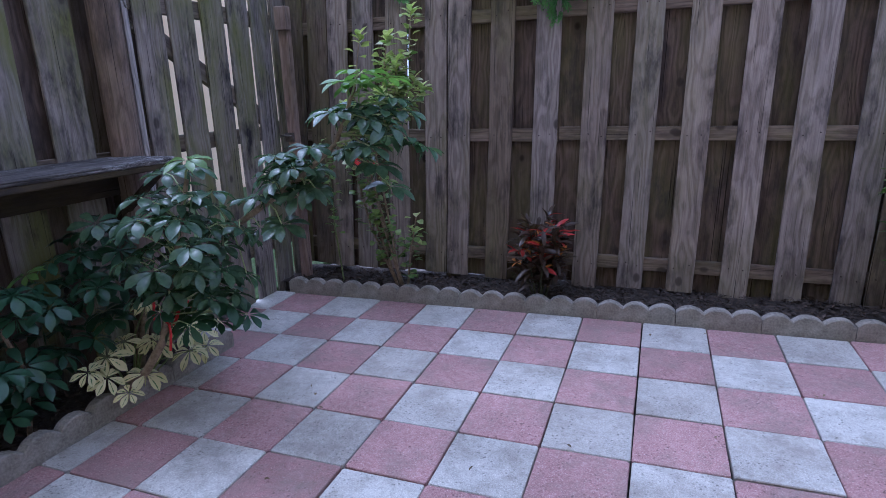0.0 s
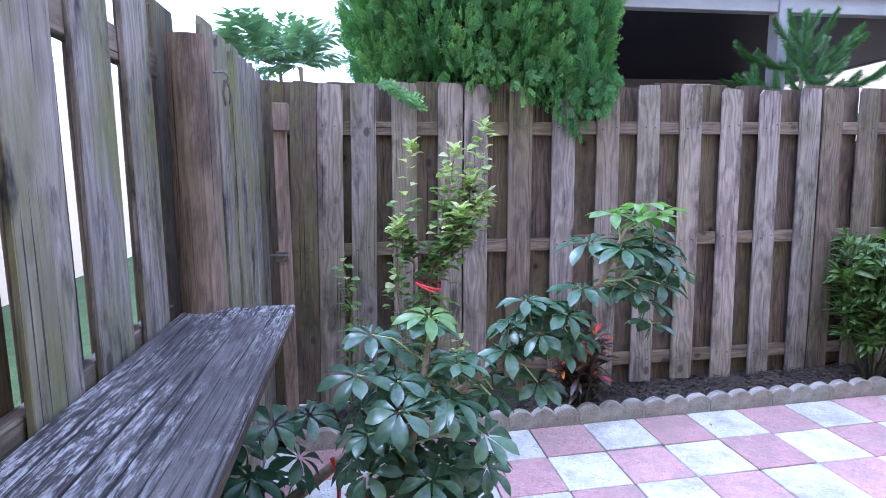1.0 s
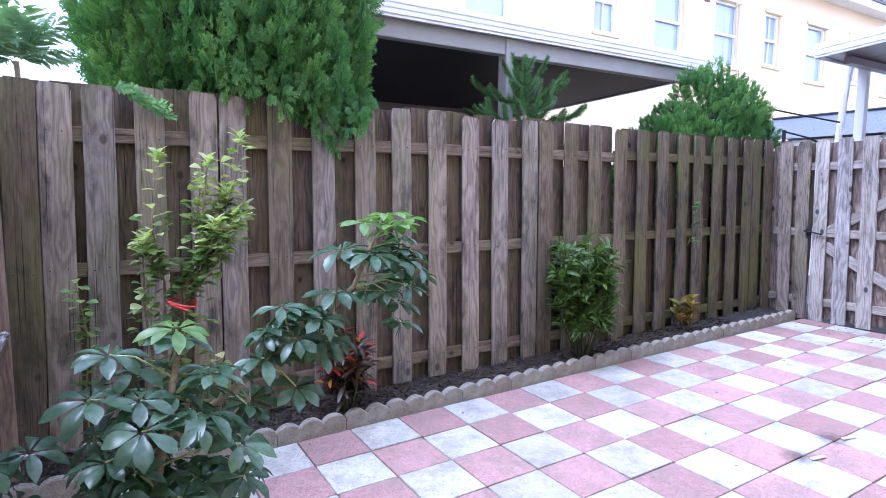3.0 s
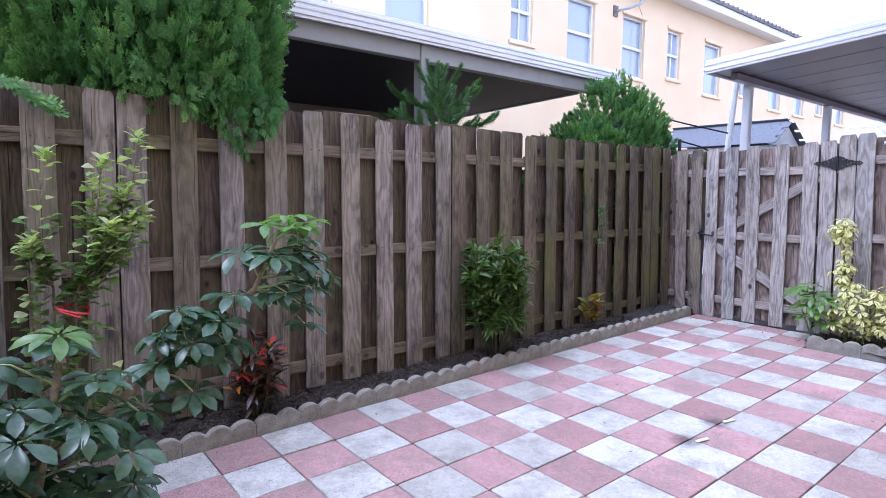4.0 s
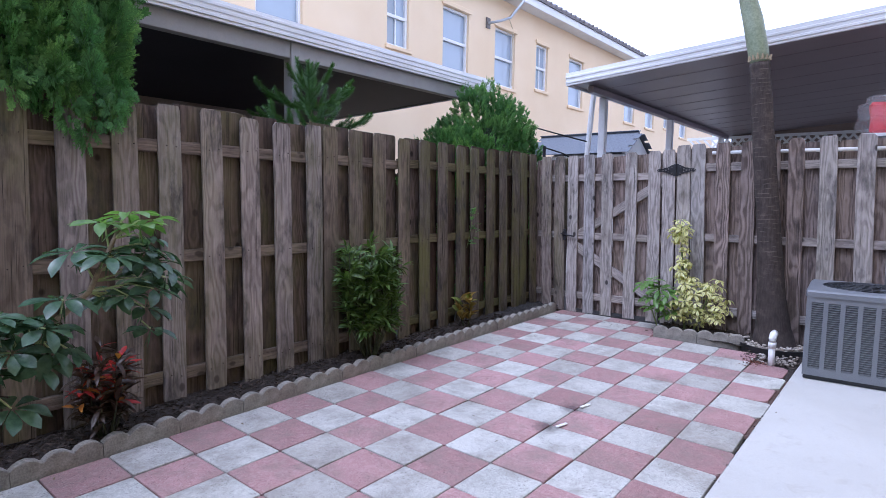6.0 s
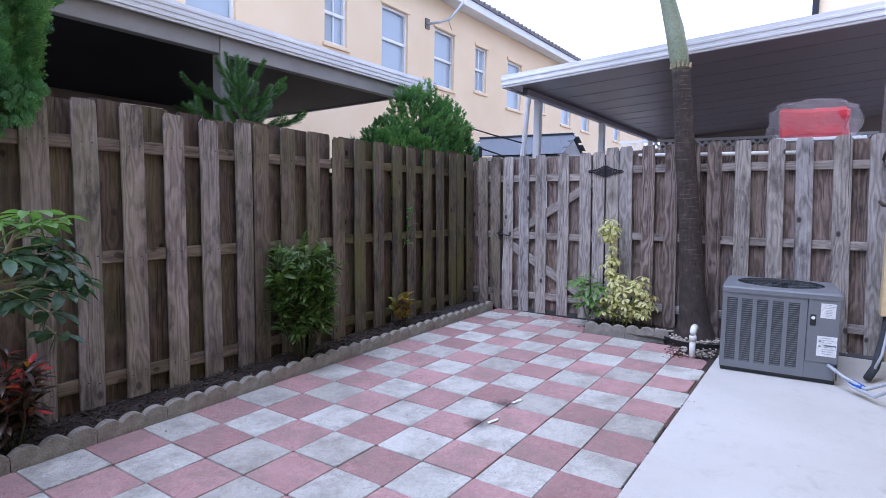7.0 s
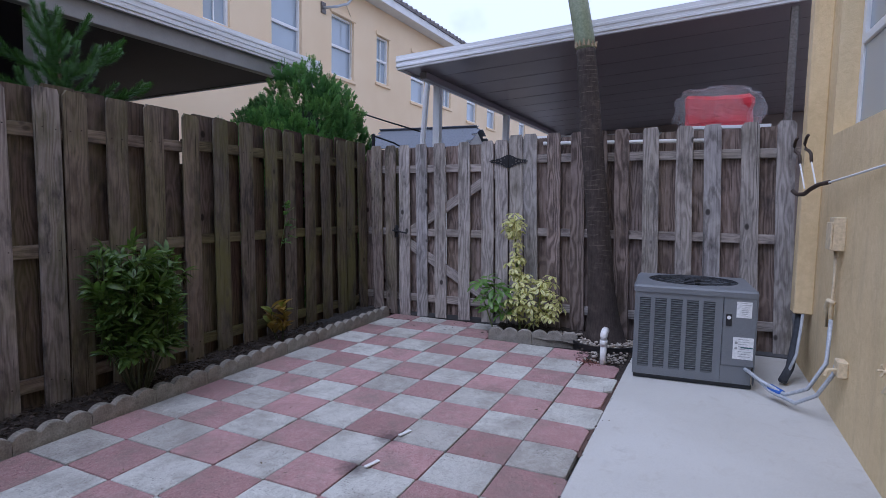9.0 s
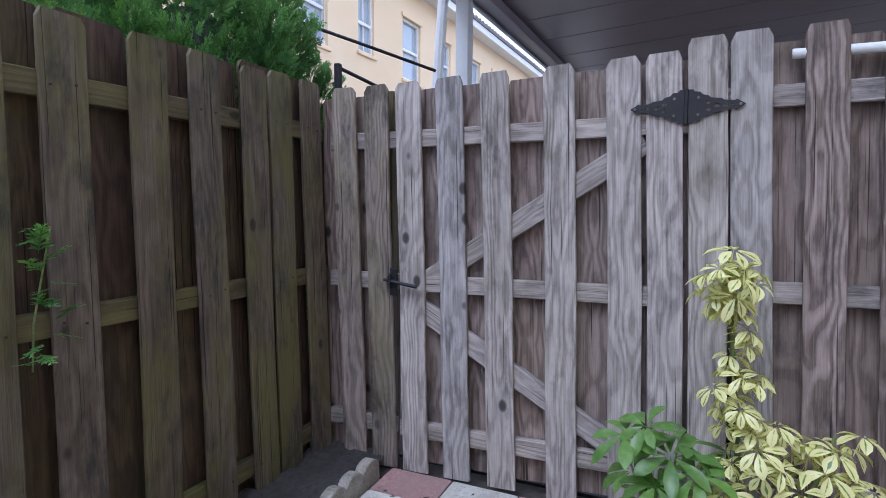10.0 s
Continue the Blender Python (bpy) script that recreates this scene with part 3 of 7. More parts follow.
part("pane", bm_box(WX0 + 0.06, WX1 - 0.06, -3.732, -3.727, WZ0 + 0.05, 2.29), M_PANE, win)
for ob in (wall_s, win):
    ob.matrix_basis = WALL @ ob.matrix_basis

# neighbouring terrace behind the back fence
YH = 5.2
house = thing("terrace_house", (0, 0, 0), "two-storey pale orange stucco terrace house with white sash windows", "house")
WINS = [(1.6, 0.6), (2.6, 0.9), (4.45, 0.9), (7.35, 0.62), (9.05, 0.92), (11.03, 0.9), (12.97, 0.62), (14.85, 0.92), (17.0, 0.62), (19.0, 0.92), (21.0, 0.9), (23.0, 0.62), (25.0, 0.9)]
Z0W, Z1W = 4.36, 5.56
Z_TALL = 4.17  # sill of the wide windows
edges_x = [0.4] + [v for x, w in WINS for v in (x, x + w)] + [30.0]
for i in range(0, len(edges_x), 2):
    part("wall_pier", bm_box(edges_x[i], edges_x[i + 1], YH, YH + 0.3, Z_TALL, Z1W), M_STUCCO_N, house)
part("lower_wall", bm_box(0.4, 30, YH, YH + 0.3, -0.2, Z_TALL), M_STUCCO_N, house)
part("upper_wall", bm_box(0.4, 30, YH, YH + 0.3, Z1W, 6.25), M_STUCCO_N, house)
for x, w in WINS:
    z0 = Z_TALL if w > 0.7 else Z0W
    if z0 > Z_TALL:
        part("wall_pier", bm_box(x, x + w, YH, YH + 0.3, Z_TALL, z0), M_STUCCO_N, house)
    win = part("window", bm_box(x + 0.04, x + w - 0.04, YH + 0.12, YH + 0.13, z0 + 0.04, Z1W - 0.04), M_PANE, house)
    fb = bmesh.new()
    for a, b, c, d in ((x, x + 0.05, z0, Z1W), (x + w - 0.05, x + w, z0, Z1W), (x + 0.05, x + w - 0.05, z0, z0 + 0.05), (x + 0.05, x + w - 0.05, Z1W - 0.05, Z1W), (x + 0.05, x + w - 0.05, (z0 + Z1W) / 2 - 0.03, (z0 + Z1W) / 2 + 0.03)):
        bm_box(a, b, YH + 0.06, YH + 0.115, c, d, bm=fb)
    if w < 0.7:
        bm_box(x + w / 2 - 0.012, x + w / 2 + 0.012, YH + 0.08, YH + 0.11, z0 + 0.05, Z1W - 0.05, bm=fb)
    part("frame", fb, M_WHITEW, win)
    part("sill", bm_box(x - 0.06, x + w + 0.06, YH - 0.05, YH + 0.06, z0 - 0.08, z0 - 0.003, 0.01), M_STUCCO_N, win)
    part("lintel", bm_box(x - 0.06, x + w + 0.06, YH - 0.04, YH - 0.003, Z1W + 0.003, Z1W + 0.1, 0.01), M_STUCCO_N, win)
part("fascia", bm_box(0.4, 30, YH - 0.42, YH - 0.36, 6.22, 6.42, 0.01), M_WHITEW, house)
part("soffit", bm_box(0.4, 30, YH - 0.36, YH, 6.25, 6.28), M_WHITEW, house)
rf = bmesh.new()
for k in range(9):
    f = bm_box(0.4, 30, 0, 0.62, -0.03, 0.03)
    for v in f.verts:
        v.co = Vector((v.co.x, YH - 0.46 + k * 0.52 + v.co.y, 6.44 + k * 0.19 + v.co.y * 0.36 + v.co.z))
    me = bpy.data.meshes.new("tmp")
    f.to_mesh(me)
    f.free()
    rf.from_mesh(me)
    bpy.data.meshes.remove(me)
for k in range(107):
    x = 0.5 + k * 0.275
    bm_tube([(x, YH - 0.47, 6.47), (x, YH + 0.2, 6.71)], 0.06, 6, bm=rf)
part("roof", rf, M_TILE, house)

# carport roof behind the back fence
def carport(name, label):
    return thing(name, (0, 0, 0), label, "carport", "aluminium carports")


cpa = carport("carport", "white-edged aluminium patio roof, its underside coloured dark for shade")
YA, XA0, XA1 = 1.32, 0.3, 5.52


def roof_sheet(x0, x1, y0, y1, z0, z1, th, axis="y"):
    bm = bm_box(x0, x1, y0, y1, 0, th)
    for v in bm.verts:
        f = (v.co.y - y0) / (y1 - y0)
        v.co.z += z0 + (z1 - z0) * f
    return bm


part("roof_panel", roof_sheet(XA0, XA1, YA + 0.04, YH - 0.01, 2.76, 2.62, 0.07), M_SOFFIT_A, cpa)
part("top_sheet", roof_sheet(XA0, XA1, YA + 0.04, YH - 0.01, 2.835, 2.695, 0.02), M_WHITE, cpa)
def ribbed(length, h, ribs):
    """A ribbed gutter face along +x, as one folded sheet."""
    poly = [(0.0, 0.0), (0.035, 0.0), (0.035, h), (0.0, h)]
    for k in range(ribs - 1, -1, -1):
        z = 0.02 + k * (h - 0.03) / ribs
        poly += [(0.0, z + 0.032), (-0.012, z + 0.026), (-0.012, z + 0.006), (0.0, z)]
    bm = bmesh.new()
    a = [bm.verts.new((0, y, z)) for y, z in poly]
    b = [bm.verts.new((length, y, z)) for y, z in poly]
    bm.faces.new(a)
    bm.faces.new(b[::-1])
    for i in range(len(poly)):
        bm.faces.new((a[(i + 1) % len(poly)], a[i], b[i], b[(i + 1) % len(poly)]))
    bmesh.ops.recalc_face_normals(bm, faces=bm.faces)
    return bm


part("fascia", ribbed(XA1 - XA0 + 0.06, 0.165, 3), M_WHITE, cpa).matrix_basis = pose(XA0 - 0.03, YA, 2.735)
fb = roof_sheet(XA1 + 0.001, XA1 + 0.03, YA + 0.04, YH - 0.02, 2.745, 2.605, 0.14)
part("fascia", fb, M_WHITE, cpa)
part("beam", bm_box(XA0, XA1 - 0.02, YA + 0.06, YA + 0.15, 2.59, 2.752, 0.005), M_BEAM, cpa)
part("post", bm_box(2.40, 2.49, YA + 0.045, YA + 0.165, -0.2, 2.735, 0.005), M_BEAM, cpa)
# unseen slabs, added and kept dark to cut bounce and darken fence gaps
tagged(part("neighbour_patio", bm_box(0.3, 9.8, 0.62, 5.19, -0.3, 0.0), M_DARKSLAB), "unseen concrete patio added beyond the back fence, dark to cut bounce light", "patio slab", kind="structure")
tagged(part("neighbour_patio", bm_box(5.35, 13.0, -4.6, 0.60, -0.3, 0.04), M_DARKSLAB), "unseen concrete patio added beyond the gate, dark to cut bounce light", "patio slab", kind="structure")
# covers the pale lower wall; the roof's shade is put into its brown
tagged(part("neighbour_patio_wall", bm_box(0.42, 4.6, 4.9, 5.15, -0.2, 3.0), M_BROWNWALL), "terrace wall under the patio roof, coloured brown for shade", "wall", kind="structure")

M_CARTON = plain("tan_carton", (0.44, 0.36, 0.28), (0.56, 0.46, 0.36), 5, 0.85, grain=0.12)
locker = thing("storage_cabinet", (1.78, 1.62, 0.0), "tan storage cabinet standing under the patio roof", "cabinet")
part("body", bm_box(-0.22, 0.22, 0.0, 0.36, 0.0, 2.03, 0.006), M_CARTON, locker)
part("top", bm_box(-0.235, 0.235, -0.012, 0.37, 2.031, 2.075, 0.006), M_CARTON, locker)
for x0, x1 in ((-0.212, -0.004), (0.004, 0.212)):
    door = part("door", bm_box(x0, x1, -0.018, -0.002, 0.06, 2.0, 0.003), M_CARTON, locker)
    part("handle", bm_box(x0 + 0.165 if x0 < 0 else x0 + 0.025, x0 + 0.183 if x0 < 0 else x0 + 0.043, -0.034, -0.02, 0.95, 1.1, 0.003), M_RUST, door)

# unseen screen added to block the bright wall behind the board gaps
gap_screen = thing("fence", (5.50, 0, 0), "unseen board fence added to darken the gaps of the back fence", "fence", "yard fences")
dset = picket_set(0.15, 1.72, M_WOOD_B, 360)
for k in range(27):
    part_of("picket", dset[k % 5], None, gap_screen).matrix_basis = pose(0, 0.66 + 0.155 * k, 0.0, 0, 0, 90)
for z in (0.25, 1.4):
    part("rail", bm_box(0.002, 0.04, 0.6, 4.85, z, z + 0.08), M_WOOD_B, gap_screen)

# carport roof past the gate
cpb = carport("carport", "white-edged aluminium carport roof with a dark brown ceiling past the gate")
XB, YB0, YB1 = 5.62, 0.32, -4.6


def tilt_top(bm):
    for v in bm.verts:
        if v.co.z > -0.1:
            v.co.z = 2.755 + 0.068 * (YB0 - v.co.y)
    return bm


def tilt_b(bm):
    for v in bm.verts:
        v.co.z += 2.74 + 0.068 * (YB0 - v.co.y)
    return bm


part("roof_panel", tilt_b(bm_box(XB + 0.03, 12.72, YB1, YB0 - 0.03, 0.02, 0.10)), M_SOFFIT, cpb)
part("top_sheet", tilt_b(bm_box(XB + 0.03, 12.72, YB1, YB0 - 0.03, 0.104, 0.13)), M_WHITE, cpb)
for k in range(11):
    x = XB + 0.61 + 0.61 * k
    part("panel_seam", tilt_b(bm_box(x - 0.002, x + 0.002, YB1 + 0.02, YB0 - 0.05, 0.0172, 0.0196)), M_SOFFIT, cpb)
part("fascia", ribbed(YB0 - YB1, 0.15, 2), M_WHITE, cpb).matrix_basis = pose(XB, YB0, 2.74, 0, 0, -90) @ pose(0, 0, 0, 0, -math.degrees(math.atan(0.068)), 0)
part("fascia", tilt_b(bm_box(XB + 0.03, 12.7, YB0 - 0.028, YB0, 0, 0.15)), M_WHITE, cpb)
part("beam", bm_box(XB + 0.3, 12.3, 0.10, 0.18, 2.69, 2.765, 0.005), M_SOFFIT, cpb)
for x, y in ((6.51, 0.235), (8.84, 0.14), (11.9, 0.14)):
    part("post", bm_box(x - 0.045, x + 0.045, y - 0.045, y + 0.045, -0.2, 2.72 if y > 0.2 else 2.685, 0.005), M_WHITE, cpb)
part("downpipe", bm_tube([(6.50, 0.37, 2.80), (6.52, 0.40, 2.66), (6.55, 0.47, 1.9), (6.56, 0.50, 0.0)], 0.036, 10), M_WHITE, cpb, "white downpipe set askew")

# ---- edging, beds ----
def kerb_mesh(n, seed, w=0.135, th=0.05, low=0.070, high=0.100):
    """A scalloped edging stone of n lobes, along +x."""
    r = random.Random(seed)
    poly = [(0.0016, -0.08), (n * w - 0.0016, -0.08)]
    for k in range(n - 1, -1, -1):
        for a in range(0, 9):
            u = math.cos(math.pi * a / 8)
            poly.append((k * w + w / 2 + (w / 2 - 0.0016) * u, low + (high - low) * (1 - abs(u) ** 2.4) + r.uniform(-0.0015, 0.0015)))
    bm = bm_prism(poly, th)
    bmesh.ops.bevel(bm, geom=[e for e in bm.edges if abs(e.verts[0].co.y - e.verts[1].co.y) < 1e-5 and min(e.verts[0].co.z, e.verts[1].co.z) > 0], offset=0.0045, segments=1, affect="EDGES")
    me = bpy.data.meshes.new("edging_stone")
    bm.to_mesh(me)
    bm.free()
    me.materials.append(M_KERB)
    return me


stones = [kerb_mesh(3, 400 + i) for i in range(4)]


def edging(name, x0, y0, x1, y1, label, group="scalloped edging"):
    """A row of edging stones from one point to another, its back to the left."""
    host = thing(name, (0, 0, 0), label, "edging", group)
    L = math.hypot(x1 - x0, y1 - y0)
    ang = math.degrees(math.atan2(y1 - y0, x1 - x0))
    n = int(round(L / 0.405))
    for k in range(n):
        f = k / n
        ob = part_of("edging_stone", stones[rng.randrange(4)], None, host)
        x, y = x0 + (x1 - x0) * f, y0 + (y1 - y0) * f
        ob.matrix_basis = pose(x, y, gz(x) + rng.uniform(-0.004, 0.003), rng.uniform(-1.5, 1.5), -math.degrees(math.atan(0.02 * math.cos(radians(ang)))), ang + rng.uniform(-0.4, 0.4))
        ob.scale = (L / (n * 0.405), 1, 1)
    return host


edging("bed_edging", -1.28, 0.006, 5.0, 0.006, "row of scalloped tan concrete edging stones before the mulch bed")
edging("bed_edging", -1.06, -2.40, -1.06, -0.80, "scalloped tan concrete edging stones round the shaded side bed")
edging("bed_edging", 4.64, -1.22, 4.72, -1.99, "scalloped grey concrete edging stones of the gate bed")


def bed(name, x0, x1, y0, y1, top, mat, label, nx, ny, seed, rough=0.018):
    """Uneven soil with a soft surface."""
    bm = bmesh.new()
    r = random.Random(seed)
    vs = []
    for j in range(ny + 1):
        row = []
        for i in range(nx + 1):
            x, y = x0 + (x1 - x0) * i / nx, y0 + (y1 - y0) * j / ny
            z = gz(x) + top + rough * (noise.noise(Vector((x * 6, y * 6, seed))) + 0.6 * noise.noise(Vector((x * 23, y * 23, seed))))
            row.append(bm.verts.new((x, y, z)))
        vs.append(row)
    for j in range(ny):
        for i in range(nx):
            bm.faces.new((vs[j][i], vs[j][i + 1], vs[j + 1][i + 1], vs[j + 1][i]))
    ob = part(name, bm, mat, smooth=True)
    return tagged(ob, label, "soil", kind="structure")


bed("mulch_bed", -1.42, 3.75, 0.045, 0.47, 0.05, M_SOIL, "dark shredded mulch bed along the back fence", 200, 18, 3)
bed("mulch_bed", 3.75, 5.14, 0.045, 0.47, 0.05, M_GRAVELBED, "grey crumbled soil at the end of the back bed", 110, 36, 5, 0.026)
bed("side_bed", -1.50, -1.10, -2.5, -0.82, 0.035, M_SOIL, "dark leaf-strewn soil under the shelf", 20, 70, 7)
bed("gate_bed", 4.68, 5.2, -2.02, -1.18, 0.03, M_SOIL, "dark soil of the small bed by the gate", 24, 36, 9)
bed("tree_bed", 3.99, 5.2, -2.46, -2.0, -0.012, M_SOIL, "dark soil and litter round the palm trunk", 44, 20, 13)

M_REDSOIL = plain("reddish_soil", (0.06, 0.035, 0.027), (0.16, 0.10, 0.078), 34, 0.95, relief=1.0, dist=0.012, fine=120)
bed("soil_strip", 2.7, 3.99, -2.452, -2.36, -0.011, M_REDSOIL, "reddish crumbled soil between the worn pavers and the slab", 60, 6, 17, 0.005)

# ---- paving: one object for each paver ----
paving = thing("paving", (0, 0, 0), "checkerboard of faded red and grey-white concrete pavers", "paving", kind="structure")
S = 0.3055


def paver_mesh(w, d, seed, th=0.045, gap=0.0027, worn=0.0):
    r = random.Random(seed)
    bm = bmesh.new()
    c = 0.0035
    out = []
    for z, ins in ((-th, 0.0), (-0.0035, 0.0), (0.0, 0.0025)):
        ring = []
        for sx, sy in ((-1, -1), (1, -1), (1, 1), (-1, 1)):
            hx, hy = w / 2 - gap - ins, d / 2 - gap - ins
            k = c + r.uniform(0, 0.006) if z > -th else c
            if worn and sy < 0:
                k += worn * (0.5 + 0.5 * math.sin(7.3 * seed + 2.1 * sx))
            a, b = (sx * hx, sy * (hy - k)), (sx * (hx - k), sy * hy)
            pair = (a, b) if sx * sy > 0 else (b, a)
            for p in pair:
                ring.append(bm.verts.new((p[0], p[1], z)))
        out.append(ring)
    for a, b in zip(out, out[1:]):
        n = len(a)
        for k in range(n):
            bm.faces.new((a[k], a[(k + 1) % n], b[(k + 1) % n], b[k]))
    bm.faces.new(out[-1])
    bmesh.ops.recalc_face_normals(bm, faces=bm.faces)
    me = bpy.data.meshes.new("paver")
    bm.to_mesh(me)
    bm.free()
    return me


pav = {}
for colour, m in ((0, M_PAV_R), (1, M_PAV_W)):
    pav[colour] = []
    for k in range(4):
        me = paver_mesh(S, S, 500 + 10 * colour + k)
        me.materials.append(m)
        pav[colour].append(me)
slope = math.degrees(math.atan(0.02))
for i in range(-5, 17):
    for j in range(0, 8):
        x0, x1, y1, y0 = i * S, (i + 1) * S, -j * S, -(j + 1) * S
        if y1 < -0.75 and i < -4 or x1 > 5.2 or (y0 < -1.3 and i > 14) or (j == 7 and i > 13) or (j == 6 and i > 14):
            continue
        xa = max(x0, -1.40)
        if y1 < -0.75:
            xa = max(xa, -1.058)
        xb = min(x1, 5.10 if j < 4 else 4.64)
        if xb - xa < 0.06:
            continue
        colour = (i + j) % 2
        if xb - xa < S - 1e-6:
            me = paver_mesh(xb - xa, S, 600 + i * 17 + j)
            me.materials.append((M_PAV_R, M_PAV_W)[colour])
        elif j == 7 and i > 3:
            cut = (-0.012, 0.004, -0.008, 0.012, -0.002)[i % 5] if i < 9 else (-0.004, 0.022, 0.006, 0.034, 0.014)[i % 5]
            y0 += cut
            me = paver_mesh(S, S - cut, 900 + i, worn=0.016 if i < 9 else 0.050)
            me.materials.append((M_PAV_R, M_PAV_W)[colour])
        else:
            me = rng.choice(pav[colour])
        ob = part_of("paver", me, None, paving)
        x, y = (xa + xb) / 2, (y0 + y1) / 2
        ob.matrix_basis = pose(x + rng.uniform(-0.001, 0.001), y + rng.uniform(-0.001, 0.001), gz(x) + rng.uniform(-0.003, 0.002), rng.uniform(-0.4, 0.4), -slope + rng.uniform(-0.4, 0.4), rng.uniform(-0.35, 0.35) * (4 if j == 7 and i > 7 else 1))

tagged(part("neighbour_wall", bm_box(-5.2, -5.0, -9, 10, -0.2, 3.0), M_STUCCO_N), "pale stucco wall across the neighbour's lawn", "wall", kind="structure")

# ---- plants ----
def leaf_mat(name, cols, rough=0.38, edge=None, thin=0.25):
    """Leaf surface; its green varies from leaf to leaf; a little light passes through."""
    m, t, b = mat_new(name)
    rnd = t.nodes.new("ShaderNodeNewGeometry").outputs["Random Per Island"]
    n = len(cols)
    col = ramp(t, rnd, [(i / max(1, n - 1), c) for i, c in enumerate(cols)])
    ob = t.nodes.new("ShaderNodeObjectInfo").outputs["Random"]
    col = mix(t, 0.6, col, ramp(t, ob, [(0.0, (0.62, 0.66, 0.62)), (1.0, (1.25, 1.2, 1.1))]), "MULTIPLY")
    co = t.nodes.new("ShaderNodeTexCoord").outputs["Object"]
    nz = noise_tex(t, co, 45.0, 3)
    col = mix(t, 0.35, col, ramp(t, nz, [(0.3, tuple(0.6 * c for c in cols[0])), (0.7, tuple(min(1, 1.2 * c) for c in cols[-1]))]))
    if edge:
        uv = t.nodes.new("ShaderNodeUVMap").outputs["UV"]
        sep = t.nodes.new("ShaderNodeSeparateXYZ")
        t.links.new(uv, sep.inputs[0])
        wob = math_node(t, "ADD", sep.outputs[1], math_node(t, "MULTIPLY", math_node(t, "SUBTRACT", nz, 0.5), 0.9))
        col = mix(t, ramp(t, wob, [(0.02, (0, 0, 0)), (0.16, (1, 1, 1))]), col, edge)
    t.links.new(col, b.inputs["Base Color"])
    b.inputs["Roughness"].default_value = rough
    b.inputs["Specular IOR Level"].default_value = 0.45
    tr = t.nodes.new("ShaderNodeBsdfTranslucent")
    t.links.new(mix(t, 1.0, col, (1.3, 1.5, 0.7), "MULTIPLY"), tr.inputs["Color"])
    ms = t.nodes.new("ShaderNodeMixShader")
    ms.inputs[0].default_value = thin
    out = t.nodes["Material Output"]
    t.links.new(b.outputs[0], ms.inputs[1])
    t.links.new(tr.outputs[0], ms.inputs[2])
    t.links.new(ms.outputs[0], out.inputs["Surface"])
    return m


M_UMB = leaf_mat("umbrella_leaf", [(0.034, 0.074, 0.046), (0.062, 0.120, 0.073), (0.12, 0.190, 0.110)], 0.27)
M_UMB_N = leaf_mat("umbrella_leaf_young", [(0.10, 0.20, 0.05), (0.19, 0.32, 0.08)], 0.32, thin=0.35)
# darker copy of the leaf, with shade put into the colour of low leaves
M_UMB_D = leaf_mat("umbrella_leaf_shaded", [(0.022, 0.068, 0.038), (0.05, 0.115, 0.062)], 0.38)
M_CREAM = leaf_mat("cream_variegated_leaf", [(0.07, 0.15, 0.05), (0.12, 0.22, 0.07)], 0.4, edge=(0.62, 0.58, 0.33))
M_GOLD = leaf_mat("gold_variegated_leaf", [(0.11, 0.21, 0.04), (0.26, 0.36, 0.08)], 0.38, edge=(0.66, 0.62, 0.29))
M_SMALL = leaf_mat("small_glossy_leaf", [(0.07, 0.16, 0.05), (0.15, 0.26, 0.07), (0.28, 0.36, 0.11)], 0.35)
M_SMALL_N = leaf_mat("small_pale_leaf", [(0.20, 0.31, 0.06), (0.34, 0.42, 0.11), (0.44, 0.47, 0.16), (0.58, 0.60, 0.42)], 0.4, thin=0.35)
M_CROTON_R = leaf_mat("red_croton_leaf", [(0.24, 0.022, 0.025), (0.42, 0.035, 0.025)], 0.35)
M_CROTON_O = leaf_mat("orange_croton_leaf", [(0.40, 0.05, 0.02), (0.55, 0.19, 0.03), (0.50, 0.30, 0.06)], 0.35)
M_CROTON_L = leaf_mat("lime_croton_leaf", [(0.12, 0.17, 0.04), (0.32, 0.34, 0.08)], 0.35)
M_CROTON_D = leaf_mat("maroon_croton_leaf", [(0.040, 0.030, 0.030), (0.075, 0.026, 0.030), (0.055, 0.045, 0.030), (0.12, 0.022, 0.026), (0.06, 0.06, 0.04)], 0.33)
M_CROTON_Y = leaf_mat("yellow_croton_leaf", [(0.12, 0.14, 0.03), (0.45, 0.35, 0.06), (0.33, 0.13, 0.04), (0.14, 0.21, 0.04)], 0.35)
M_CROTON_G = leaf_mat("green_croton_leaf", [(0.028, 0.080, 0.022), (0.050, 0.118, 0.030), (0.085, 0.16, 0.04), (0.22, 0.27, 0.05)], 0.4)
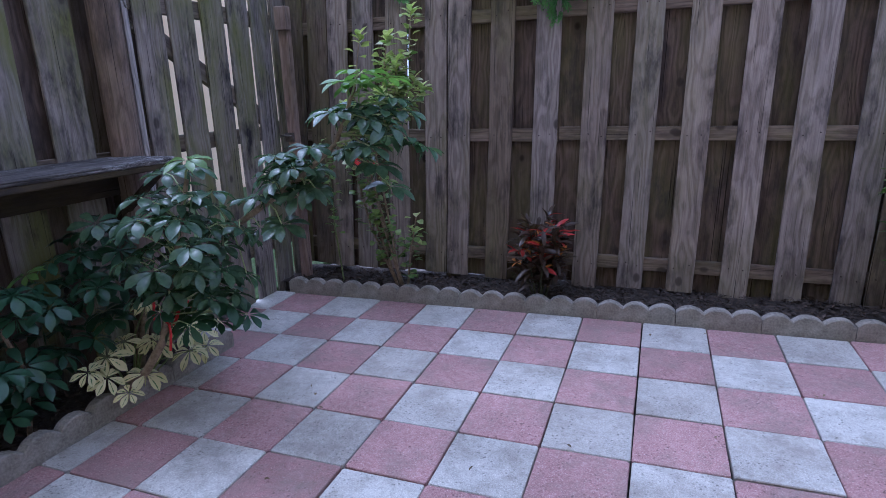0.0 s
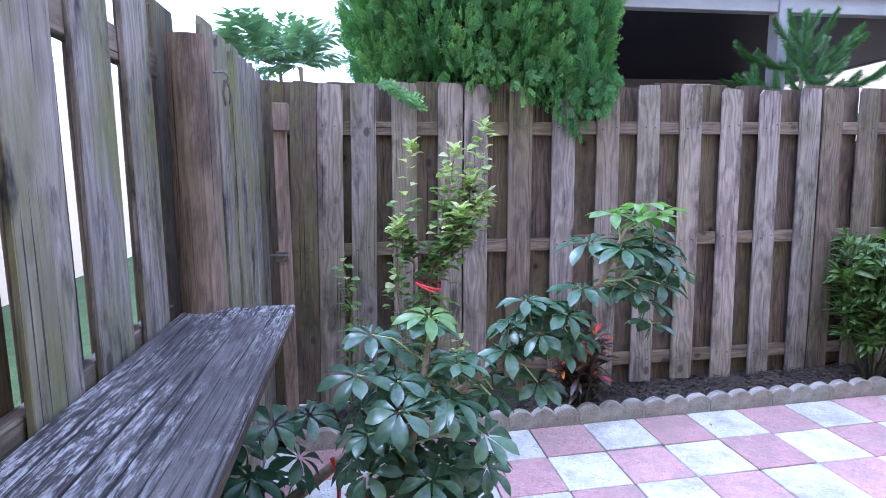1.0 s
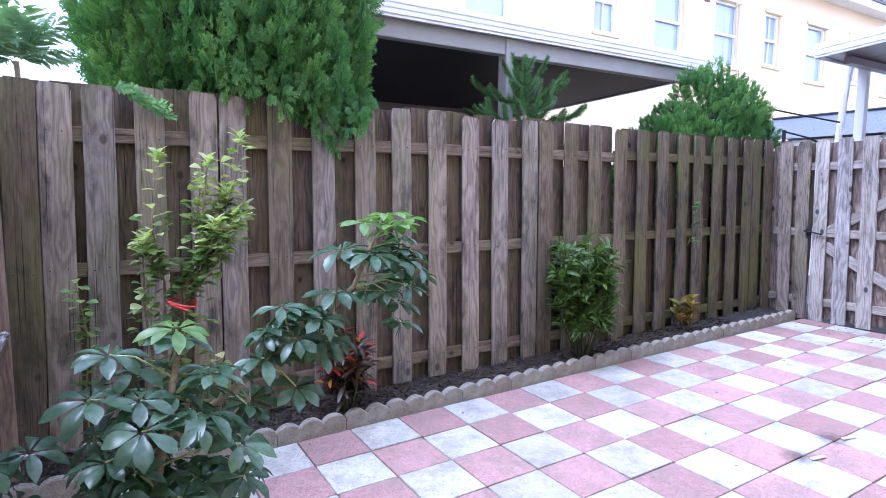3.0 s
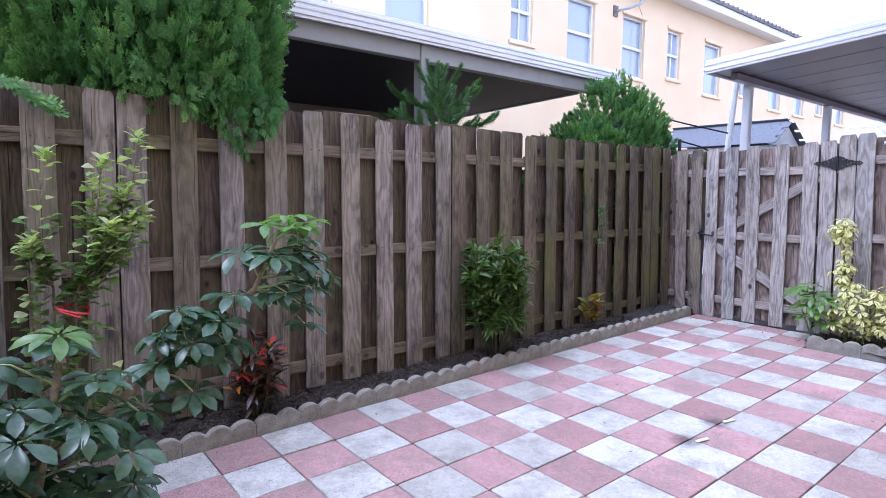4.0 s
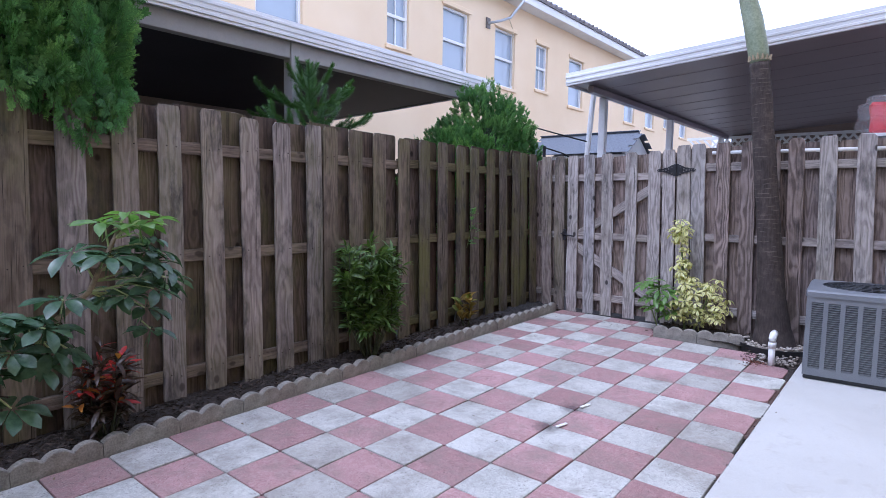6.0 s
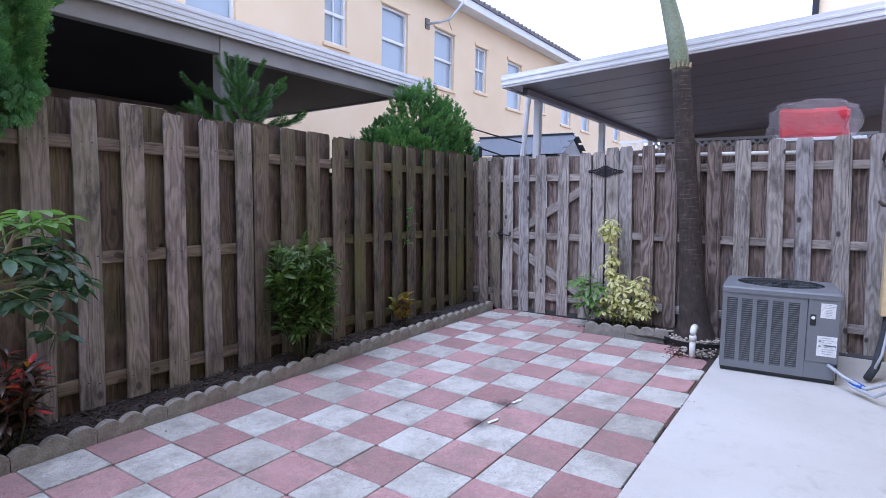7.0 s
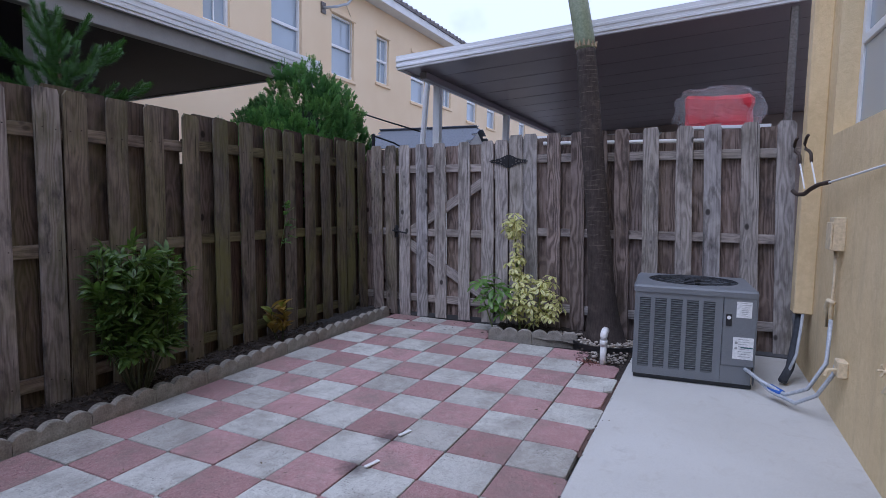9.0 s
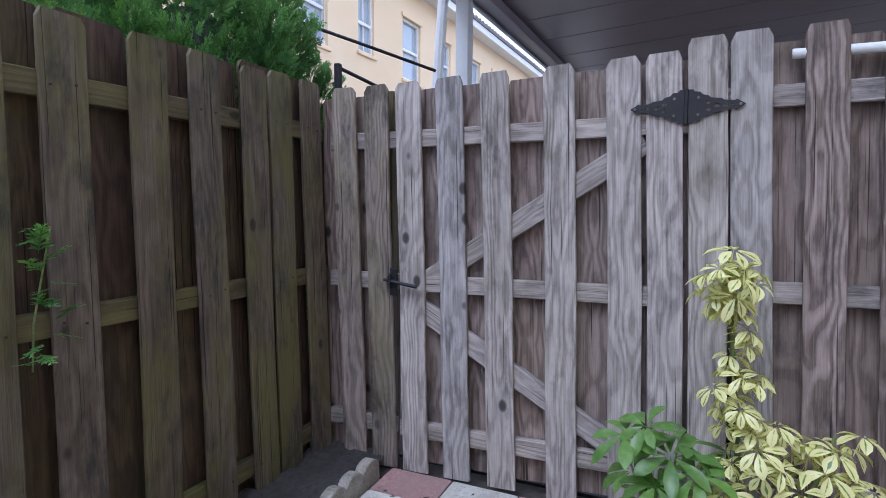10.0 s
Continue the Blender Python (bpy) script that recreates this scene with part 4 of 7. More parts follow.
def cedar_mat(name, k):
    """Scale-leaf sprays: dark inside (old growth and painted shade), light young tips, each plume a little different.
    """
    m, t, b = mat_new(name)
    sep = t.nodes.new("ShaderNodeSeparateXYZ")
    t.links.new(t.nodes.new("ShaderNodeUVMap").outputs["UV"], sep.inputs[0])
    # the old tone also carries the shade deep inside each plume
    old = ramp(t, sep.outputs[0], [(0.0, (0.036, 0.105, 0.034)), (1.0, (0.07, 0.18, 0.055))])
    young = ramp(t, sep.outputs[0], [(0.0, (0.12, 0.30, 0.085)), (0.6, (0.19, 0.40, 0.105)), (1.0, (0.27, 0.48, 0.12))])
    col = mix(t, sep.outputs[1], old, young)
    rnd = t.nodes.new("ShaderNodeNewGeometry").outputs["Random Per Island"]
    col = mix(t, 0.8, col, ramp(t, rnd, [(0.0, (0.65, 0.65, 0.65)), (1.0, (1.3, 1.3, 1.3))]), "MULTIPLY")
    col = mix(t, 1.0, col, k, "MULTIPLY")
    t.links.new(col, b.inputs["Base Color"])
    b.inputs["Roughness"].default_value = 0.6
    b.inputs["Specular IOR Level"].default_value = 0.3
    tr = t.nodes.new("ShaderNodeBsdfTranslucent")
    t.links.new(mix(t, 1.0, col, (1.3, 1.5, 0.7), "MULTIPLY"), tr.inputs["Color"])
    ms = t.nodes.new("ShaderNodeMixShader")
    ms.inputs[0].default_value = 0.25
    t.links.new(b.outputs[0], ms.inputs[1])
    t.links.new(tr.outputs[0], ms.inputs[2])
    t.links.new(ms.outputs[0], t.nodes["Material Output"].inputs["Surface"])
    return m


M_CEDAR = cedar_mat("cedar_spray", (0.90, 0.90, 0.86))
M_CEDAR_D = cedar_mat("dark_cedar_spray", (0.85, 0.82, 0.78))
# near-black green that stands in for shade between the sprays
M_CEDAR_CORE = plain("cedar_shade_core", (0.012, 0.022, 0.009), (0.03, 0.045, 0.018), 12, 0.95, relief=1.0, dist=0.05, fine=30)
M_PINE = leaf_mat("norfolk_needle", [(0.024, 0.075, 0.018), (0.10, 0.215, 0.05)], 0.5)
M_PALM = leaf_mat("palm_leaflet", [(0.08, 0.16, 0.08), (0.15, 0.24, 0.13)], 0.45)
M_STEM = plain("tan_stem_bark", (0.16, 0.12, 0.08), (0.30, 0.24, 0.16), 30, 0.8, relief=0.5)
M_SHOOT = plain("dark_shoot", (0.03, 0.04, 0.015), (0.06, 0.065, 0.03), 30, 0.8)
M_STEM_G = plain("green_stem", (0.10, 0.15, 0.04), (0.20, 0.24, 0.09), 30, 0.7)
M_RIBBON = plain("red_plastic_tape", (0.50, 0.02, 0.02), (0.62, 0.04, 0.035), 20, 0.4)


class Soup:
    """Gathers many small leaf blades into one mesh."""

    def __init__(self):
        self.v, self.f, self.uv, self.n = [], [], [], 0

    def blade(self, m, L, W, droop=0.25, fold=0.18, seg=5, tip=1.25):
        """One leaf along local +x, its face towards +z."""
        vs, uv = [], []
        for i in range(seg + 1):
            f = i / seg
            w = W * max(0.07, math.sin(math.pi * f ** tip) ** 0.6) if 0 < i < seg else W * 0.08
            x, z = L * f * (1 - 0.25 * droop * f), -L * droop * f * f
            vs += [m @ Vector((x, -w / 2, z + fold * w)), m @ Vector((x, 0, z)), m @ Vector((x, w / 2, z + fold * w))]
            uv += [(f, 1.0), (f, 0.0), (f, 1.0)]
        b = self.n
        self.v += [tuple(p) for p in vs]
        self.uv += uv
        for i in range(seg):
            for k in range(2):
                a = b + i * 3 + k
                self.f.append((a, a + 3, a + 4, a + 1))
        self.n += len(vs)

    def diamond(self, p, d, side, L, W, tone=None):
        b = self.n
        if tone is not None:
            self.v += [tuple(p), tuple(p + d * L * 0.45 + side * W), tuple(p + d * L), tuple(p + d * L * 0.45 - side * W)]
            self.uv += [tone] * 4
            self.f.append((b, b + 1, b + 2, b + 3))
            self.n += 4
            return
        self.v += [tuple(p), tuple(p + d * L * 0.45 + side * W), tuple(p + d * L), tuple(p + d * L * 0.45 - side * W)]
        self.uv += [(0, 0), (0.5, 1), (1, 0), (0.5, 1)]
        self.f.append((b, b + 1, b + 2, b + 3))
        self.n += 4

    def mesh(self, name, mat, smooth=True):
        me = bpy.data.meshes.new(name)
        me.from_pydata(self.v, [], self.f)
        lay = me.uv_layers.new(name="UVMap")
        idx = [i for f in self.f for i in f]
        lay.data.foreach_set("uv", [c for i in idx for c in self.uv[i]])
        if smooth:
            me.shade_smooth()
        me.materials.append(mat)
        me.update()
        return me


def aim(p, d, roll=0.0):
    """A pose at p whose +x looks along d and whose +z stays as upright as it can."""
    d = Vector(d).normalized()
    up = Vector((0, 0, 1))
    if abs(d.z) > 0.98:
        up = Vector((1, 0, 0))
    y = up.cross(d).normalized()
    z = d.cross(y)
    m = Matrix((d, y, z)).transposed().to_4x4()
    return Matrix.Translation(p) @ m @ pose(0, 0, 0, roll, 0, 0)


def whorl_mesh(name, mat, n, L, W, seed, lift=-0.12, petiole=0.07):
    """A hand-shaped leaf: leaflets spread round the end of a stalk that rises to the origin."""
    r = random.Random(seed)
    s = Soup()
    for k in range(n):
        a = 2 * math.pi * (k + r.uniform(-0.2, 0.2)) / n
        l = L * r.uniform(0.75, 1.08)
        d = Vector((math.cos(a), math.sin(a), lift + r.uniform(-0.18, 0.14)))
        m = aim(Vector((0.012 * math.cos(a), 0.012 * math.sin(a), 0)), d, r.uniform(-14, 14))
        s.blade(m, l, W * r.uniform(0.85, 1.1), droop=r.uniform(0.18, 0.48), fold=r.uniform(0.08, 0.24), tip=1.6)
    if petiole:
        for sgn in (-1, 1):
            s.blade(aim((0, 0, 0.0), (0.1 * sgn, 0.05, -1), 90 * (sgn > 0)), petiole, 0.006, 0.0, 0.3, 3, 1.0)
    return s.mesh(name, mat)


rp = random.Random(77)
WH = [whorl_mesh("leaf", M_UMB, rp.choice((7, 8, 8, 9)), 0.098, 0.041, 700 + i, lift=0.10) for i in range(7)]
WH_N = [whorl_mesh("leaf", M_UMB_N, 8, 0.105, 0.036, 720 + i, lift=0.16) for i in range(3)]
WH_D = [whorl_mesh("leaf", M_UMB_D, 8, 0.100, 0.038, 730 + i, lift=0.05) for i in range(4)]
WH_C = [whorl_mesh("leaf", M_CREAM, 7, 0.095, 0.040, 740 + i) for i in range(4)]
WH_G = [whorl_mesh("leaf", M_GOLD, rp.choice((6, 7, 7, 8)), 0.076, 0.033, 750 + i, lift=-0.1) for i in range(6)]


def put_whorl(meshes, p, out, host, size=1.0, tilt=0.5):
    """One hand-shaped leaf at p, facing mostly up and somewhat outwards."""
    up = (Vector((0, 0, 1)) + tilt * Vector(out) + Vector((rp.uniform(-0.25, 0.25), rp.uniform(-0.25, 0.25), 0))).normalized()
    q = up.to_track_quat("Z", "Y").to_matrix().to_4x4()
    ob = part_of("leaf", rp.choice(meshes), None, host)
    ob.matrix_basis = Matrix.Translation(p) @ q @ pose(0, 0, 0, 0, 0, rp.uniform(0, 360)) @ Matrix.Scale(size * rp.uniform(0.8, 1.15), 4)
    return ob


def cloud(meshes, c, rad, n, host, size=1.0, low=-1.0, shell=0.55, gap=0.075, tilt=0.55):
    """Leaves through an ellipsoid, densest near its skin."""
    c = Vector(c)
    k, tries, done = 0, 0, []
    while k < n and tries < 60 * n:
        tries += 1
        d = Vector((rp.gauss(0, 1), rp.gauss(0, 1), rp.gauss(0, 1))).normalized()
        if d.z < low:
            continue
        f = shell + (1 - shell) * rp.random()
        p = c + Vector((d.x * rad[0], d.y * rad[1], d.z * rad[2])) * f
        if any((p - q).length < gap for q in done):
            continue
        done.append(p)
        put_whorl(meshes, p, (d.x, d.y, 0.0), host, size, tilt)
        k += 1


# umbrella tree that leans out from the side bed
umb = thing("umbrella_tree", (0, 0, 0), "leaning glossy green umbrella tree tied with red tape", "shrub")
stem_a = [(-1.13, -1.42, 0.02), (-0.93, -1.44, 0.17), (-0.82, -1.43, 0.32), (-0.77, -1.37, 0.60), (-0.70, -1.32, 0.93)]
stem_b = [(-1.12, -1.19, 0.41), (-0.99, -1.15, 0.49), (-0.83, -1.15, 0.60), (-0.62, -1.21, 0.72), (-0.48, -1.19, 0.81), (-0.30, -1.19, 0.92), (-0.14, -1.18, 1.05), (-0.05, -1.18, 1.24)]
part("stem", bm_tube(stem_a, [0.018, 0.017, 0.016, 0.013, 0.008], 8), M_STEM, umb, smooth=True)
part("stem", bm_tube(stem_b, [0.02, 0.018, 0.016, 0.014, 0.012, 0.011, 0.009, 0.006], 8), M_STEM, umb, smooth=True)
part("stem", bm_tube([(-1.18, -1.28, 0.0), (-1.17, -1.23, 0.20), (-1.12, -1.19, 0.415)], [0.022, 0.021, 0.02], 8), M_STEM, umb, smooth=True)
for p, o in (((-0.698, -1.306, 0.975), (0.1, 0, 0)), ((-0.856, -1.263, 0.94), (-0.3, 0, 0)), ((-0.794, -1.394, 0.85), (-0.1, -0.5, 0)), ((-0.536, -1.165, 0.83), (0.5, 0.1, 0)), ((-0.62, -1.30, 0.88), (0.4, -0.2, 0)), ((-0.90, -1.36, 0.86), (-0.5, -0.2, 0)), ((-0.66, -1.42, 0.80), (0.3, -0.5, 0))):
    put_whorl(WH, p, o, umb, 1.05)
put_whorl(WH_N, (-0.698, -1.306, 1.0), (0.1, 0, 0), umb, 0.9)
cloud(WH, (-0.73, -1.33, 0.66), (0.24, 0.21, 0.26), 44, umb, 0.95, gap=0.088, tilt=0.5)
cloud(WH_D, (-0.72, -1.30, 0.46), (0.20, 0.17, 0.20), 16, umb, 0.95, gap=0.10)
for p, o in (((-0.082, -1.177, 1.033), (0.2, -0.5, 0)), ((-0.355, -1.204, 0.985), (-0.3, -0.2, 0)), ((-0.257, -1.217, 0.90), (0.1, -0.7, 0)), ((0.10, -1.10, 1.16), (0.6, 0, 0)), ((0.14, -1.05, 1.03), (0.9, 0.1, 0)), ((-0.17, -1.15, 1.17), (-0.5, 0.1, 0)), ((0.03, -1.22, 1.13), (0.2, -0.6, 0)),
             ((-0.22, -1.22, 1.04), (-0.2, -0.4, 0)), ((-0.43, -1.17, 0.94), (-0.4, 0.1, 0)), ((-0.45, -1.22, 0.86), (-0.2, -0.5, 0)), ((-0.30, -1.12, 0.96), (0, 0.5, 0)), ((0.06, -1.12, 1.20), (0.3, 0.3, 0)), ((-0.10, -1.24, 1.16), (-0.2, -0.4, 0)), ((0.02, -1.18, 0.98), (0.4, -0.4, 0)), ((-0.36, -1.24, 0.76), (0.1, -0.9, 0)), ((-0.49, -1.20, 0.73), (0.2, -0.9, 0)), ((0.05, -1.15, 0.90), (0.8, -0.2, 0))):
    put_whorl(WH, p, o, umb, 1.0)
cloud(WH, (-0.33, -1.19, 0.93), (0.15, 0.09, 0.11), 12, umb, 0.9)
cloud(WH, (0.0, -1.17, 1.10), (0.15, 0.10, 0.12), 9, umb, 0.9)
for p in ((-0.021, -1.182, 1.285), (-0.09, -1.16, 1.26), (0.06, -1.16, 1.265), (-0.01, -1.23, 1.25)):
    put_whorl(WH_N, p, (p[0] * 2 + 0.05, 0, 0), umb, 1.0, 0.5)
for c, ax in (((-0.86, -1.40, 0.52), 0), ((-0.80, -1.40, 0.40), 1)):
    pts = [(c[0] + 0.03 * math.cos(a) , c[1] + 0.03 * math.sin(a), c[2] + 0.02 * math.sin(2 * a)) for a in [k * math.pi / 5 for k in range(11)]]
    tape = bm_tube(pts, 0.006, 5)
    bm_tube([(c[0] + 0.02, c[1] - 0.03, c[2]), (c[0] + 0.03, c[1] - 0.04, c[2] - 0.05), (c[0] + 0.015, c[1] - 0.04, c[2] - 0.12)], 0.005, 5, bm=tape)
    part("tape", tape, M_RIBBON, umb, "red plastic tie tape")

M_PETIOLE = plain("pale_petiole", (0.24, 0.32, 0.12), (0.38, 0.46, 0.20), 30, 0.5)
trunk_line = [Vector(a).lerp(Vector(b), k / 6) for line in (stem_a, stem_b) for a, b in zip(line, line[1:]) for k in range(6)]
for leaf in [c for c in umb.children if c.name.startswith("leaf")]:
    tip = leaf.matrix_basis.translation
    root = min(trunk_line, key=lambda q: (q - tip + Vector((0, 0, 0.07))).length)
    if (root - tip).length > 0.05:
        mid = root.lerp(tip, 0.6) + Vector((0, 0, 0.02))
        part("petiole", bm_tube([root, mid, tip], [0.0035, 0.003, 0.0025], 5), M_PETIOLE, umb)
for pts in ([(-0.985, -1.17, 0.535), (-0.972, -1.19, 0.49), (-0.966, -1.18, 0.43), (-0.972, -1.17, 0.36)], [(-0.945, -1.18, 0.42), (-0.920, -1.19, 0.37), (-0.895, -1.18, 0.32)]):
    part("tape", bm_tube(pts, [0.008] + [0.0065] * (len(pts) - 1), 4), M_RIBBON, umb, "red plastic tie tape")

# darker umbrella plants under the shelf
dk = thing("umbrella_plant", (0, 0, 0), "low dark green umbrella plant under the shelf, shade in its leaf colour", "shrub")
for b in ((-1.24, -1.25), (-1.22, -1.75), (-1.26, -2.1)):
    part("stem", bm_tube([(b[0], b[1], -0.03), (b[0] + 0.03, b[1] + 0.03, 0.25), (b[0] + 0.05, b[1] - 0.05, 0.52)], [0.012, 0.01, 0.006], 6), M_STEM, dk)
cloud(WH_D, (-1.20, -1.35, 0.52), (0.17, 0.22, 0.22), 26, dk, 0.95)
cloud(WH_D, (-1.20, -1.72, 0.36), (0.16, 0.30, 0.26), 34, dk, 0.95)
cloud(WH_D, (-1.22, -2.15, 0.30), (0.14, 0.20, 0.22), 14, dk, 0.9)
put_whorl(WH, (-1.117, -1.392, 0.755), (0.2, -0.3, 0), dk, 1.15)
put_whorl(WH, (-1.03, -1.34, 0.75), (0.4, -0.1, 0), dk, 0.95)
put_whorl(WH_N, (-1.247, -1.611, 0.60), (0.2, -0.3, 0), dk, 0.8)
cr = thing("umbrella_plant", (0, 0, 0), "small cream-variegated umbrella plant spilling over the edging", "shrub")
root = Vector((-1.13, -1.36, -0.02))
for c, size in (((-1.08, -1.315, 0.33), 1.0), ((-1.03, -1.337, 0.16), 1.0), ((-1.00, -1.38, 0.20), 0.85), ((-1.06, -1.554, 0.19), 0.95),
                ((-1.00, -1.614, 0.14), 1.0), ((-0.93, -1.50, 0.11), 0.95), ((-1.08, -1.451, 0.21), 0.8), ((-1.05, -1.105, 0.19), 0.95),
                ((-1.02, -1.193, 0.16), 1.0), ((-0.90, -1.19, 0.10), 0.9), ((-1.03, -1.03, 0.15), 0.9), ((-0.92, -1.27, 0.11), 0.85),
                ((-0.90, -1.61, 0.09), 0.6), ((-0.97, -1.13, 0.14), 0.9), ((-1.03, -1.66, 0.18), 0.8)):
    c = Vector(c) + Vector((-0.01, 0.06, 0.045))
    mid = root.lerp(c, 0.55) + Vector((-0.02, 0, 0.05))
    part("stem", bm_tube([root, mid, c], [0.006, 0.004, 0.0025], 5), M_STEM_G, cr)
    put_whorl(WH_C, c, (0.55, -0.25 + 0.6 * (c.y + 1.35), 0), cr, size, 0.7)


def leafy(s, path, n, L, W, spread=0.03, upto=1.0, start=0.0, droop=0.2):
    """Small leaves along a twig."""
    pts = [Vector(p) for p in path]
    for k in range(n):
        f = start + (upto - start) * (k + rp.random()) / n
        g = f * (len(pts) - 1)
        i = min(int(g), len(pts) - 2)
        p = pts[i].lerp(pts[i + 1], g - i)
        a = rp.uniform(0, 2 * math.pi)
        d = Vector((math.cos(a), math.sin(a), rp.uniform(-0.2, 0.7)))
        s.blade(aim(p + spread * rp.random() * d, d, rp.uniform(-30, 30)), L * rp.uniform(0.65, 1.05), W * rp.uniform(0.8, 1.15), droop, 0.15, 5, 1.5)


# small-leaved shrub tied with tape by the back fence
vb = thing("small_leaved_shrub", (0, 0, 0), "upright small-leaved green shrub with pale new tips, tied with red tape", "shrub")
base = Vector((-0.52, 0.12, 0.03))
dark, pale = Soup(), Soup()
twigs = [[(-0.52, 0.12, 0.03), (-0.55, -0.02, 0.5), (-0.56, -0.16, 0.86), (-0.42, -0.14, 1.15), (-0.30, -0.13, 1.40), (-0.28, -0.13, 1.62)],
         [(-0.50, 0.12, 0.03), (-0.55, -0.05, 0.5), (-0.55, -0.18, 0.9), (-0.46, -0.16, 1.2), (-0.42, -0.12, 1.50)],
         [(-0.54, 0.12, 0.03), (-0.62, 0.0, 0.5), (-0.62, -0.1, 0.95), (-0.66, -0.08, 1.2), (-0.62, -0.05, 1.52)],
         [(-0.54, 0.12, 0.03), (-0.66, 0.02, 0.45), (-0.70, -0.05, 0.8), (-0.70, -0.06, 1.14)],
         [(-0.52, 0.12, 0.03), (-0.50, -0.05, 0.5), (-0.50, -0.17, 0.9), (-0.36, -0.18, 1.1), (-0.27, -0.15, 1.28)],
         [(-0.48, 0.12, 0.03), (-0.42, 0.06, 0.3), (-0.36, 0.02, 0.52)]]
for k, tw in enumerate(twigs):
    part("twig", bm_tube(tw, [0.008 * (1 - 0.75 * i / len(tw)) for i in range(len(tw))], 6), M_STEM, vb)
    leafy(dark, tw, 62 if k < 5 else 34, 0.058, 0.048, 0.05, 0.8, 0.12)
    leafy(pale, tw, 30 if k in (0, 1, 4) else 12, 0.062, 0.048, 0.03, 1.0, 0.66)
side = [[(-0.55, -0.17, 0.88), (-0.50, -0.14, 1.02), (-0.47, -0.10, 1.22), (-0.45, -0.08, 1.40)],
        [(-0.54, -0.18, 0.90), (-0.46, -0.20, 1.02), (-0.38, -0.22, 1.14), (-0.33, -0.22, 1.26)],
        [(-0.52, -0.17, 0.94), (-0.42, -0.10, 1.05), (-0.34, -0.06, 1.16), (-0.27, -0.04, 1.24)],
        [(-0.50, -0.17, 0.98), (-0.44, -0.23, 1.10), (-0.42, -0.26, 1.22)],
        [(-0.42, -0.14, 1.15), (-0.36, -0.17, 1.24), (-0.35, -0.19, 1.36)],
        [(-0.62, -0.10, 0.95), (-0.68, -0.14, 1.05), (-0.69, -0.15, 1.16)]]
for k, tw in enumerate(side):
    part("twig", bm_tube(tw, [0.005, 0.004, 0.003, 0.002][:len(tw)], 5), M_STEM, vb)
    leafy(dark, tw, 36, 0.060, 0.050, 0.045, 0.75, 0.0)
    leafy(pale, tw, 24, 0.062, 0.048, 0.03, 1.0, 0.45)
# rosettes of young leaves at the tips
for tw in twigs[:5] + side:
    tip = Vector(tw[-1])
    for q in range(9):
        a = 2.4 * q
        pale.blade(aim(tip - Vector((0, 0, 0.006 * q)), (math.cos(a), math.sin(a), 1.5 - 0.13 * q), rp.uniform(-20, 20)), rp.uniform(0.05, 0.07), 0.03, 0.25, 0.15, 4)
tagged(part_of("leaves", dark.mesh("leaves", M_SMALL), None, vb), kind="stuff")
tagged(part_of("new_leaves", pale.mesh("new_leaves", M_SMALL_N), None, vb, "pale yellow-green young leaves"), kind="stuff")
part("tape", bm_tube([(-0.62, -0.20, 0.87), (-0.56, -0.225, 0.85), (-0.51, -0.22, 0.84), (-0.50, -0.18, 0.86), (-0.57, -0.14, 0.87), (-0.62, -0.17, 0.87), (-0.61, -0.21, 0.86), (-0.54, -0.24, 0.83)], 0.006, 5), M_RIBBON, vb, "red plastic tie tape")

sp = thing("thin_seedling", (0, 0, 0), "thin leafy seedling before the back fence", "plant")
tw = [(-0.95, 0.15, 0.03), (-0.95, 0.09, 0.4), (-0.93, 0.05, 0.7), (-0.965, 0.03, 0.95)]
part("twig", bm_tube(tw, [0.006, 0.005, 0.004, 0.002], 5), M_STEM_G, sp)
s1 = Soup()
leafy(s1, tw, 60, 0.056, 0.034, 0.03, 1.0, 0.3)
tagged(part_of("leaves", s1.mesh("leaves", M_SMALL), None, sp), kind="stuff")


